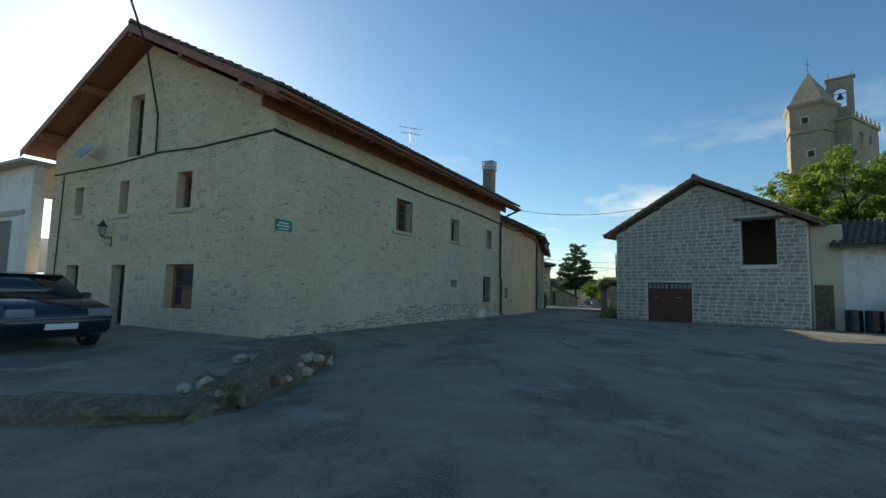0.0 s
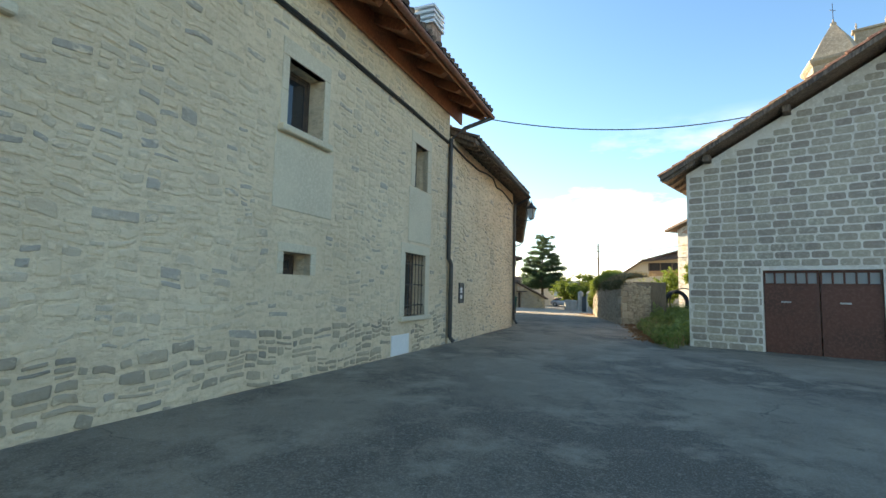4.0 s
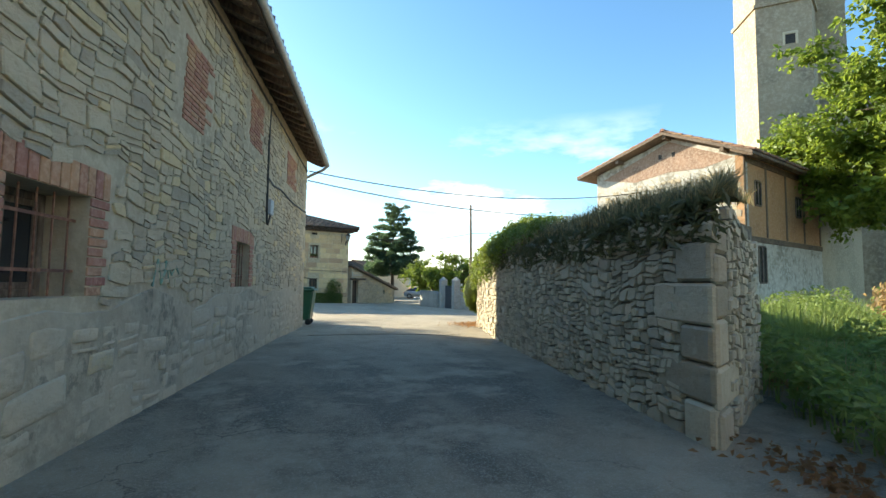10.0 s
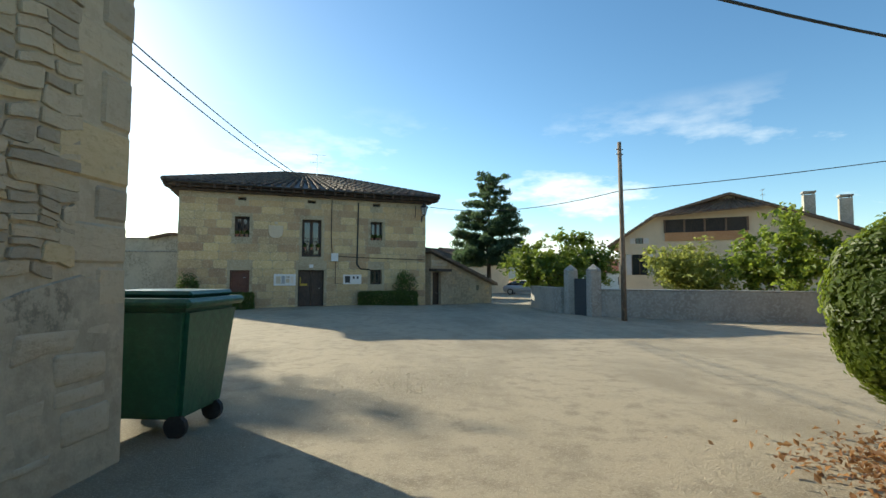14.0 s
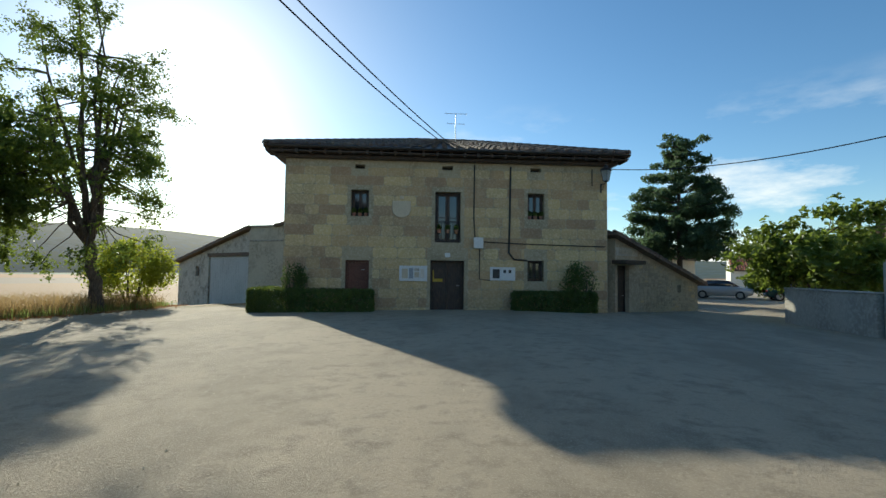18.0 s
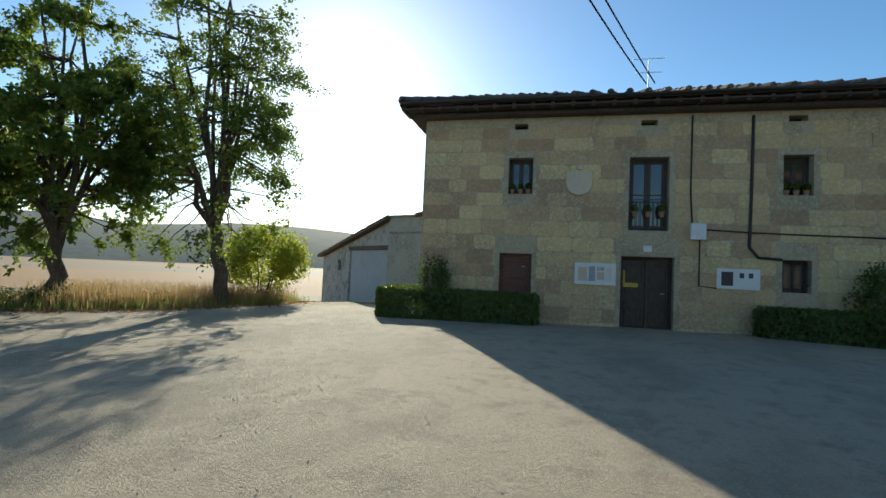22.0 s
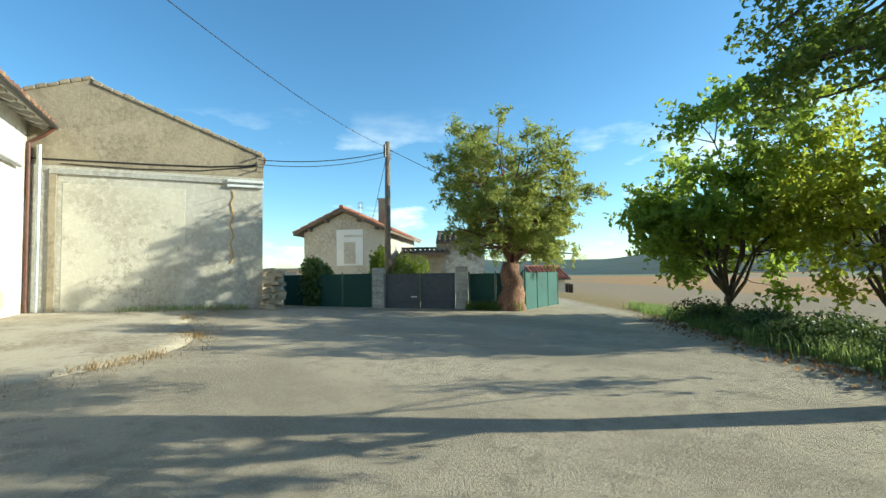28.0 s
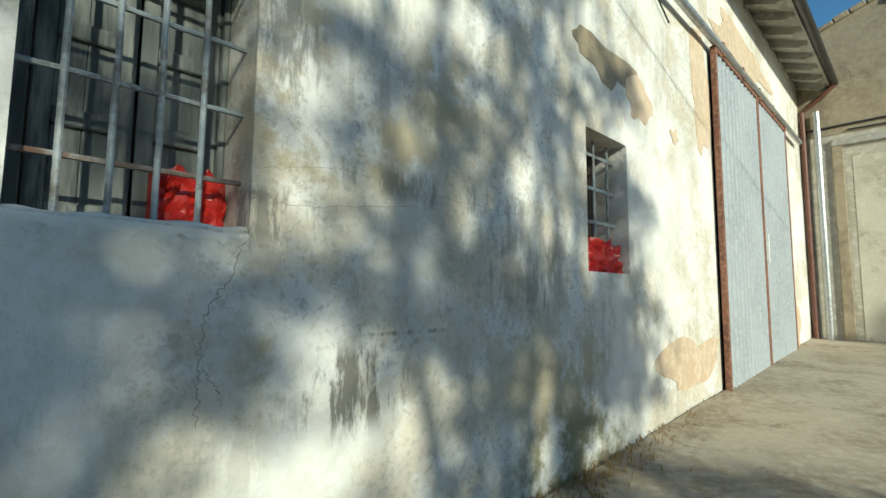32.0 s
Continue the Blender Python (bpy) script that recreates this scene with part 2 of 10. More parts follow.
M["wood_dark"] = mottled("dark_wood", (0.055, 0.035, 0.025), (0.035, 0.025, 0.02), (0.09, 0.06, 0.04), rough=0.6, fine=22, coarse=1.5, bump=0.3, depth=0.006, stretch=(1, 1, 0.3))
M["metal_dark"] = mottled("dark_painted_metal", (0.035, 0.033, 0.032), (0.025, 0.024, 0.024), (0.06, 0.055, 0.05), rough=0.45, fine=30, coarse=3, bump=0.1, depth=0.003)
M["eave_red"] = mottled("red_stained_eaves", (0.36, 0.125, 0.05), (0.25, 0.085, 0.038), (0.43, 0.17, 0.075), rough=0.6, fine=20, coarse=1.2, bump=0.25, depth=0.006)
M["copper"] = mottled("brown_red_gutter", (0.27, 0.10, 0.055), (0.20, 0.075, 0.045), (0.34, 0.14, 0.08), rough=0.45, fine=18, coarse=1.1, bump=0.1, depth=0.003)
M["metal_brown"] = mottled("brown_painted_metal", (0.13, 0.045, 0.028), (0.09, 0.034, 0.022), (0.17, 0.07, 0.045), rough=0.55, fine=18, coarse=1.1, bump=0.1, depth=0.003)
M["metal_grey"] = mottled("grey_painted_metal", (0.36, 0.38, 0.40), (0.31, 0.33, 0.35), (0.42, 0.44, 0.46), rough=0.5, fine=18, coarse=1.0, bump=0.1, depth=0.003)
M["galvanised"] = mottled("galvanised_steel", (0.45, 0.46, 0.46), (0.36, 0.37, 0.37), (0.55, 0.56, 0.56), rough=0.4, metal=0.7, fine=18, coarse=2.0, bump=0.1, depth=0.003)
M["rust"] = mottled("rusty_steel", (0.20, 0.085, 0.05), (0.12, 0.055, 0.04), (0.30, 0.15, 0.09), rough=0.8, fine=25, coarse=3.0, bump=0.3, depth=0.004)
M["concrete"] = mottled("concrete", (0.40, 0.38, 0.33), (0.31, 0.29, 0.25), (0.47, 0.45, 0.40), fine=10, coarse=0.7, bump=0.4, depth=0.015)
M["concrete_piece"] = mottled("concrete_block", (0.40, 0.38, 0.33), (0.31, 0.29, 0.25), (0.47, 0.45, 0.40), fine=10, coarse=0.7, bump=0.4, depth=0.015, vary=0.1)
M["cable"] = mottled("black_cable", (0.02, 0.02, 0.02), (0.015, 0.015, 0.015), (0.03, 0.03, 0.03), rough=0.6)
# near-black colour stands in for the shade inside rooms, vents and openings
M["room_shade"] = mottled("painted_room_shade", (0.05, 0.045, 0.04), (0.03, 0.03, 0.03), (0.07, 0.06, 0.05))
M["red_cloth"] = mottled("red_plastic", (0.55, 0.02, 0.015), (0.42, 0.015, 0.012), (0.62, 0.03, 0.02), rough=0.35, fine=8, coarse=2)
M["sign_white"] = mottled("sign_white", (0.75, 0.75, 0.73), (0.70, 0.70, 0.68), (0.80, 0.80, 0.78), rough=0.5)
M["green_sign"] = mottled("green_enamel", (0.02, 0.22, 0.10), (0.02, 0.18, 0.08), (0.03, 0.26, 0.12), rough=0.35)
M["green_plastic"] = mottled("green_plastic", (0.015, 0.09, 0.05), (0.012, 0.07, 0.04), (0.02, 0.11, 0.06), rough=0.4)
M["faded_green"] = mottled("faded_green_spray", (0.27, 0.37, 0.28), (0.33, 0.36, 0.27), (0.24, 0.38, 0.30), rough=0.9, fine=20, coarse=4)
M["yellow"] = mottled("yellow_plastic", (0.55, 0.38, 0.03), (0.45, 0.30, 0.03), (0.60, 0.44, 0.06), rough=0.5)
M["rubber"] = mottled("black_rubber", (0.018, 0.018, 0.018), (0.014, 0.014, 0.014), (0.03, 0.03, 0.03), rough=0.75)
M["bark"] = mottled("bark", (0.10, 0.075, 0.055), (0.055, 0.042, 0.032), (0.16, 0.125, 0.095), fine=18, coarse=2.0, bump=0.8, depth=0.03, stretch=(1, 1, 0.3))
M["bark_red"] = mottled("reddish_bark", (0.23, 0.115, 0.07), (0.12, 0.065, 0.045), (0.33, 0.18, 0.115), fine=18, coarse=2.0, bump=0.8, depth=0.03, stretch=(1, 1, 0.3))
M["pole_wood"] = mottled("pole_wood", (0.22, 0.16, 0.11), (0.15, 0.11, 0.08), (0.30, 0.23, 0.17), fine=20, coarse=1.5, bump=0.4, depth=0.008, stretch=(1, 1, 0.2))


def glass_material():
    m, n, l, b = material("window_glass", 0.05)
    b.inputs["Base Color"].default_value = (0.02, 0.025, 0.03, 1)
    b.inputs["Specular IOR Level"].default_value = 0.8
    return m


M["glass"] = glass_material()


def paint(name, colour, rough=0.25, coat=0.6):
    m, n, l, b = material(name, rough)
    b.inputs["Base Color"].default_value = rgba(colour)
    b.inputs["Coat Weight"].default_value = coat
    return m


M["car_blue"] = paint("car_paint_blue", (0.006, 0.014, 0.026))
M["car_silver"] = paint("car_paint_silver", (0.45, 0.46, 0.47))
M["car_green"] = paint("car_paint_green", (0.02, 0.06, 0.05))


def leaf_material(name, base, light, thin=0.55):
    m, n, l, b = material(name, 0.5)
    r = n.new("ShaderNodeNewGeometry").outputs["Random Per Island"]
    c = mixer(n, l, r, base, light)
    c = mixer(n, l, ramp(n, l, grain(n, l, 0.8, 3.0), 0.35, 0.7), c, tuple(x * 0.75 for x in base))
    l.new(c, b.inputs["Base Color"])
    t = n.new("ShaderNodeBsdfTranslucent")
    l.new(mixer(n, l, 0.5, c, tuple(min(1, x * 1.6) for x in light)), t.inputs["Color"])
    mx = n.new("ShaderNodeMixShader")
    mx.inputs[0].default_value = thin
    l.new(b.outputs[0], mx.inputs[1])
    l.new(t.outputs[0], mx.inputs[2])
    l.new(mx.outputs[0], n["Material Output"].inputs["Surface"])
    return m


M["leaf"] = leaf_material("leaf_broad", (0.085, 0.135, 0.022), (0.21, 0.27, 0.045), thin=0.48)
M["leaf_walnut"] = leaf_material("leaf_walnut", (0.105, 0.17, 0.03), (0.28, 0.34, 0.05), thin=0.5)
M["leaf_young"] = leaf_material("leaf_young", (0.14, 0.23, 0.035), (0.38, 0.45, 0.07), thin=0.6)
M["leaf_willow"] = leaf_material("leaf_willow", (0.19, 0.235, 0.055), (0.40, 0.41, 0.10))
M["leaf_yellow"] = leaf_material("leaf_yellow", (0.20, 0.25, 0.03), (0.44, 0.46, 0.06), thin=0.6)
M["leaf_bramble"] = leaf_material("leaf_bramble", (0.05, 0.085, 0.02), (0.12, 0.16, 0.04), thin=0.25)
M["leaf_wall"] = leaf_material("leaf_wall_ivy", (0.10, 0.16, 0.03), (0.25, 0.30, 0.07), thin=0.35)
M["leaf_pine"] = leaf_material("leaf_pine", (0.05, 0.10, 0.05), (0.11, 0.165, 0.075))
M["leaf_ivy"] = leaf_material("leaf_ivy", (0.07, 0.12, 0.025), (0.17, 0.22, 0.05), thin=0.3)
M["leaf_hedge"] = leaf_material("leaf_hedge", (0.08, 0.13, 0.02), (0.22, 0.27, 0.035))
M["weed"] = leaf_material("weed", (0.115, 0.185, 0.04), (0.30, 0.36, 0.11))
M["dry_grass"] = leaf_material("dry_grass", (0.29, 0.185, 0.08), (0.42, 0.30, 0.14))
M["dead_leaf"] = leaf_material("dead_leaf", (0.22, 0.10, 0.04), (0.36, 0.20, 0.09))
M["ruin_joint"] = mottled("ruin_earth_joint", (0.20, 0.165, 0.12), (0.13, 0.105, 0.08), (0.28, 0.235, 0.175), fine=12, coarse=1.0, bump=0.6, depth=0.03)
M["rose"] = mottled("faded_rose_brick", (0.38, 0.235, 0.16), (0.27, 0.17, 0.12), (0.47, 0.33, 0.25), fine=10, coarse=1.2, bump=0.4, depth=0.015)
M["tuft"] = leaf_material("wall_tuft", (0.075, 0.09, 0.03), (0.22, 0.18, 0.085), thin=0.35)
M["earth"] = mottled("dry_earth", (0.17, 0.12, 0.075), (0.11, 0.08, 0.05), (0.25, 0.19, 0.12), fine=14, coarse=1.2, bump=0.7, depth=0.03)
M["base_plaster"] = stained("stained_plaster", (0.47, 0.395, 0.29), (0.36, 0.305, 0.225), (0.54, 0.46, 0.34), (0.115, 0.11, 0.085), fine=7, coarse=0.9, bump=0.6, depth=0.03, where=0.53, spread=0.8)
M["dark_plaster"] = stained("weathered_render", (0.34, 0.275, 0.185), (0.25, 0.20, 0.135), (0.42, 0.345, 0.24), (0.19, 0.155, 0.11), fine=9, coarse=1.1, bump=0.6, depth=0.025, where=0.5)
M["peeling"] = mottled("peeling_plaster", (0.52, 0.475, 0.40), (0.30, 0.265, 0.21), (0.62, 0.58, 0.51), fine=5, coarse=1.3, bump=0.5, depth=0.03)
M["red_tile"] = mottled("new_red_tile", (0.42, 0.15, 0.08), (0.33, 0.12, 0.07), (0.50, 0.22, 0.13), fine=12, coarse=0.9, vary=0.15, island=True)
M["mesh_green"] = mottled("green_fence_cloth", (0.012, 0.05, 0.035), (0.01, 0.04, 0.028), (0.02, 0.07, 0.05), rough=0.8, fine=30, coarse=1.0)
M["mesh_teal"] = mottled("teal_fence_cloth", (0.03, 0.10, 0.085), (0.02, 0.07, 0.06), (0.05, 0.14, 0.12), rough=0.8, fine=30, coarse=1.0)
M["gate_grey"] = mottled("dark_grey_gate_paint", (0.07, 0.075, 0.08), (0.055, 0.06, 0.065), (0.10, 0.105, 0.11), rough=0.5, fine=20, coarse=1.0, bump=0.1, depth=0.003)
M["shutter_blue"] = mottled("weathered_blue_grey_wood", (0.13, 0.145, 0.14), (0.07, 0.078, 0.075), (0.24, 0.245, 0.225), rough=0.85, fine=22, coarse=2.5, bump=0.6, depth=0.008, stretch=(1, 1, 0.12))
M["pale_door"] = mottled("pale_grey_door_paint", (0.55, 0.55, 0.54), (0.48, 0.48, 0.47), (0.62, 0.62, 0.61), rough=0.6, fine=15, coarse=0.9, bump=0.15, depth=0.005)
M["peach"] = mottled("bare_peach_plaster", (0.62, 0.47, 0.33), (0.55, 0.41, 0.28), (0.68, 0.55, 0.42), fine=10, coarse=0.9, bump=0.4, depth=0.015)
M["pale_render"] = stained("pale_cement_render", (0.58, 0.53, 0.42), (0.45, 0.40, 0.31), (0.66, 0.61, 0.51), (0.28, 0.24, 0.18), fine=7, coarse=0.6, bump=0.4, depth=0.02)
M["yellow_foam"] = mottled("yellow_filler", (0.50, 0.30, 0.08), (0.42, 0.24, 0.06), (0.56, 0.36, 0.13), fine=15, coarse=2)
M["apron"] = stained("worn_concrete_slab", (0.42, 0.355, 0.26), (0.29, 0.235, 0.16), (0.50, 0.44, 0.34), (0.17, 0.125, 0.08), fine=14, coarse=0.9, bump=0.4, depth=0.015, where=0.5, spread=1.1)
M["tower_stone"] = mottled("tower_rubble", (0.38, 0.30, 0.205), (0.27, 0.215, 0.15), (0.47, 0.385, 0.28), fine=5, coarse=0.5, bump=0.6, depth=0.05)
M["ruin_stone"] = pointed("ruin_stone", (0.53, 0.455, 0.335), (0.41, 0.355, 0.27), (0.35, 0.29, 0.21), (0.45, 0.385, 0.285), "island", 0.62, depth=0.035)
M["ruin_piece"] = pointed("ruin_piece", (0.53, 0.455, 0.335), (0.41, 0.355, 0.27), (0.35, 0.29, 0.21), (0.45, 0.385, 0.285), "object", 0.62, depth=0.035)

# ---- builders ----


def ground_z(x, y):
    """Height of the ground: the village street falls gently towards the square and to the west of it."""
    z = -0.006 * min(max(y - 20, 0), 25) - 0.018 * min(max(y - 45, 0), 12)
    k = min(max((y - 40) / 10, 0), 1)
    z -= 0.018 * min(max(13 - x, 0), 11) * k * k * (3 - 2 * k)
    q = min(max((y - 48) / 10, 0), 1)
    z -= 0.03 * min(max(x - 14, 0), 10) * q * q * (3 - 2 * q) + 0.012 * min(max(y - 66, 0), 20)
    # beyond the verge of the square the fields lie lower
    d = field_depth(x, y)
    if d > 0:
        z -= 1.6 * (1 - math.exp(-d / 14)) + 0.012 * min(d, 250)
    return z


def field_depth(x, y):
    """How far a place lies west of the verge line of the square."""
    return min(-0.866 * x + 0.5 * y - 36.0, -0.605 * x + 0.797 * y - 52.2)


def mesh_from(bm, name, mat):
    bmesh.ops.recalc_face_normals(bm, faces=bm.faces)
    me = bpy.data.meshes.new(name)
    bm.to_mesh(me)
    bm.free()
    for m in (mat if isinstance(mat, (list, tuple)) else [mat]):
        me.materials.append(m)
    return me


def thing(name, label, category, group="", at=(0, 0, 0), kind=""):
    ob = new(name)
    ob.empty_display_size = 0.2
    ob.matrix_basis = Matrix.Translation(at)
    return tagged(ob, label, category, group, kind)


def part(name, bm, mat, parent=None, label="", kind="", smooth=False):
    """One mesh object in world metres, placed under its thing."""
    ob = new(name, mesh_from(bm, name, mat))
    if smooth:
        for p in ob.data.polygons:
            p.use_smooth = True
    if parent is not None:
        up, inv = parent, Matrix.Identity(4)
        ob.parent = parent
        chain = Matrix.Identity(4)
        while up is not None:
            chain = up.matrix_basis @ chain if up.parent is None else up.matrix_parent_inverse @ up.matrix_basis @ chain
            up = up.parent
        ob.matrix_parent_inverse = chain.inverted()
    return tagged(ob, label, "", "", kind)


def box(bm, a, b, m=None):
    """A box between two corners, moved by m."""
    v = [bm.verts.new((x, y, z)) for x in (a[0], b[0]) for y in (a[1], b[1]) for z in (a[2], b[2])]
    for f in ((0, 1, 3, 2), (4, 6, 7, 5), (0, 4, 5, 1), (2, 3, 7, 6), (0, 2, 6, 4), (1, 5, 7, 3)):
        bm.faces.new([v[i] for i in f])
    if m is not None:
        bmesh.ops.transform(bm, matrix=m, verts=v)
    return v


def soft_box(bm, a, b, m=None, r=0.02, seg=1):
    sub = bmesh.new()
    box(sub, a, b)
    bmesh.ops.bevel(sub, geom=sub.edges[:], offset=r, segments=seg, affect="EDGES")
    put(bm, sub, m)


def put(bm, sub, m=None):
    """Adds the bmesh sub to bm, moved by m."""
    vs = {v: bm.verts.new((m @ v.co) if m is not None else v.co) for v in sub.verts}
    for f in sub.faces:
        bm.faces.new([vs[v] for v in f.verts])
    sub.free()


def tube(bm, pts, r, sides=8, r2=None, cap=True):
    """A round tube along points, tapering from r to r2."""
    pts = [Vector(p) for p in pts]
    n, rings = len(pts), []
    ref = Vector((0.31, 0.17, 0.93))
    for i, p in enumerate(pts):
        d = (pts[min(i + 1, n - 1)] - pts[max(i - 1, 0)]).normalized()
        a = d.cross(ref if abs(d.dot(ref)) < 0.95 else Vector((1, 0, 0))).normalized()
        b = d.cross(a)
        k = r if r2 is None else r + (r2 - r) * i / (n - 1)
        rings.append([bm.verts.new(p + a * k * math.cos(2 * math.pi * j / sides) + b * k * math.sin(2 * math.pi * j / sides)) for j in range(sides)])
    for q, w in zip(rings, rings[1:]):
        for j in range(sides):
            bm.faces.new((q[j], q[(j + 1) % sides], w[(j + 1) % sides], w[j]))
    if cap:
        bm.faces.new(rings[0][::-1])
        bm.faces.new(rings[-1])


def lathe(bm, profile, at=(0, 0, 0), sides=16):
    """A turned form: (radius, height) pairs round a vertical axis."""
    rings = [[bm.verts.new((at[0] + r * math.cos(2 * math.pi * j / sides), at[1] + r * math.sin(2 * math.pi * j / sides), at[2] + z)) for j in range(sides)] for r, z in profile]
    for q, w in zip(rings, rings[1:]):
        for j in range(sides):
            bm.faces.new((q[j], q[(j + 1) % sides], w[(j + 1) % sides], w[j]))
    bm.faces.new(rings[0][::-1])
    bm.faces.new(rings[-1])


class Plane:
    """An upright wall line: o is its start on plan, d its direction, out the side that one sees. s runs along it."""

    def __init__(self, o, e, out=1):
        self.o, self.e = Vector(o), Vector(e)
        self.len = (self.e - self.o).length
        self.d = (self.e - self.o) / self.len
        self.n = Vector((self.d.y, -self.d.x)) * out

    def at(self, s, z, k=0.0):
        """The point s metres along, at height z, k metres proud."""
        p = self.o + self.d * s + self.n * k
        return Vector((p.x, p.y, z))

    def turned(self, s, z, k=0.0):
        """A pose whose x runs along the wall, y into it and z up."""
        p = self.at(s, z, k)
        m = Matrix(((self.d.x, -self.n.x, 0, p.x), (self.d.y, -self.n.y, 0, p.y), (0, 0, 1, p.z), (0, 0, 0, 1)))
        return m


def wall(bm, pl, s0, s1, base, top, thick=0.5, holes=(), breaks=()):
    """A wall with openings. base is a height, top a height or a function of s. holes: (s0, s1, z0, z1)."""
    tops = top if callable(top) else (lambda s: top)
    us = sorted({s0, s1, *[b for b in breaks if s0 < b < s1], *[min(max(h[i], s0), s1) for h in holes for i in (0, 1)]})

    def quad(*pts):
        vs = [bm.verts.new(p) for p in pts]
        bm.faces.new(vs)
    for a, b in zip(us, us[1:]):
        if b - a < 1e-6:
            continue
        mid = (a + b) / 2
        cut = sorted((h[2], h[3]) for h in holes if h[0] < mid < h[1])
        lo = base
        spans = []
        for c in cut:
            if c[0] > lo:
                spans.append((lo, lo, c[0], c[0]))
            lo = c[1]
        spans.append((lo, lo, tops(a), tops(b)))
        for za, zb, ta, tb in spans:
            quad(pl.at(a, za), pl.at(b, zb), pl.at(b, tb), pl.at(a, ta))
            quad(pl.at(a, za, -thick), pl.at(a, ta, -thick), pl.at(b, tb, -thick), pl.at(b, zb, -thick))
        quad(pl.at(a, tops(a)), pl.at(b, tops(b)), pl.at(b, tops(b), -thick), pl.at(a, tops(a), -thick))
    for s in (s0, s1):
        quad(pl.at(s, base), pl.at(s, tops(s)), pl.at(s, tops(s), -thick), pl.at(s, base, -thick))
    for h in holes:
        a, b, c, e = h
        quad(pl.at(a, c), pl.at(a, e), pl.at(a, e, -thick), pl.at(a, c, -thick))
        quad(pl.at(b, c), pl.at(b, c, -thick), pl.at(b, e, -thick), pl.at(b, e))
        quad(pl.at(a, e), pl.at(b, e), pl.at(b, e, -thick), pl.at(a, e, -thick))
        if c > base + 1e-3:
            quad(pl.at(a, c), pl.at(a, c, -thick), pl.at(b, c, -thick), pl.at(b, c))
    bmesh.ops.remove_doubles(bm, verts=bm.verts[:], dist=1e-5)


def slab(bm, pts, thick):
    """A sheet over a planar outline, with its thickness downwards."""
    top = [bm.verts.new(p) for p in pts]
    low = [bm.verts.new(Vector(p) - Vector((0, 0, thick))) for p in pts]
    bm.faces.new(top)
    bm.faces.new(low[::-1])
    for i in range(len(pts)):
        j = (i + 1) % len(pts)
        bm.faces.new((top[i], low[i], low[j], top[j]))


def tiles(bm, a, b, c, d, pitch=0.24, run=0.42, r=0.085, seed=1, sides=4):
    """Rows of curved clay tiles over the slope a (eave start), b (eave end), c (ridge end), d (ridge start)."""
    rnd = random.Random(seed)
    a, b, c, d = (Vector(p) for p in (a, b, c, d))
    cols = max(1, int(((b - a).length + (c - d).length) / 2 / pitch))
    n = (b - a).cross(d - a).normalized()
    if n.z < 0:
        n = -n
    for i in range(cols):
        u = (i + 0.5) / cols
        p, q = a.lerp(b, u), d.lerp(c, u)
        rows = max(1, int((q - p).length / run))
        if (q - p).length < 0.15:
            continue
        w = (q - p).normalized()
        side = w.cross(n)
        for j in range(rows):
            x, y = p.lerp(q, j / rows) - w * 0.04, p.lerp(q, (j + 1) / rows) + w * 0.05
            jig = Vector((rnd.uniform(-1, 1), rnd.uniform(-1, 1), 0)) * 0.012
            ends = []
            for e, rr, lift in ((x, r * 1.08, 0.045), (y, r * 0.86, 0.02)):
                ends.append([bm.verts.new(e + jig + side * rr * math.cos(math.pi * k / sides) + n * (rr * math.sin(math.pi * k / sides) + lift)) for k in range(sides + 1)])
            for k in range(sides):
                bm.faces.new((ends[0][k], ends[0][k + 1], ends[1][k + 1], ends[1][k]))
            bm.faces.new(ends[0])


def stones(pl, s0, s1, z0, z1, holes, course, width, seed, proud=0.012, gap=0.018, rough=0.25, margin=0.02, chance=1.0, wave=0.0):
    """Yields the outline of each stone of a rubble wall: lists of (s, z), course by course, around the holes."""
    rnd = random.Random(seed)
    top = z1 if callable(z1) else (lambda s: z1)
    z = z0
    zmax = max(top(s0), top(s1), top((s0 + s1) / 2))
    while z < zmax - 0.04:
        h = rnd.uniform(*course)
        s = s0 + rnd.uniform(0, 0.1)
        while s < s1 - 0.05:
            w = rnd.uniform(*width)
            e = min(s + w, s1 - 0.01)
            lo, hi = z + gap / 2, z + h - gap / 2
            zz = wave * math.sin(s * 0.9 + z)
            ok = e - s > 0.06 and hi + zz < min(top(s), top(e)) - 0.01
            if ok:
                left, right = s, e
                for a in holes:
                    if right > a[0] - margin and left < a[1] + margin and hi + zz > a[2] - margin and lo + zz < a[3] + margin:
                        # a stone is cut where it meets the side of an opening
                        if left < a[0] - margin - 0.06 and right <= a[1]:
                            right = a[0] - margin
                        elif right > a[1] + margin + 0.06 and left >= a[0]:
                            left = a[1] + margin
                        else:
                            ok = False
            if ok and rnd.random() < chance:
                j = rough * min(h, w)
                c = 0.16 * min(h, right - left)
                a, b = left + gap / 2, right - gap / 2

                def w_(k):
                    return rnd.uniform(-j, j) * k
                yield [(a + c + w_(.3), lo + zz + abs(w_(.3))), ((a + b) / 2 + w_(.5), lo + zz + abs(w_(.15))), (b - c + w_(.3), lo + zz + abs(w_(.3))), (b - abs(w_(.3)), lo + c + zz), (b - abs(w_(.3)), hi - c + zz),
                       (b - c + w_(.3), hi + zz - abs(w_(.4))), ((a + b) / 2 + w_(.5), hi + zz - abs(w_(.2))), (a + c + w_(.3), hi + zz - abs(w_(.4))), (a + abs(w_(.3)), hi - c + zz), (a + abs(w_(.3)), lo + c + zz)]
            s = e
        z += h


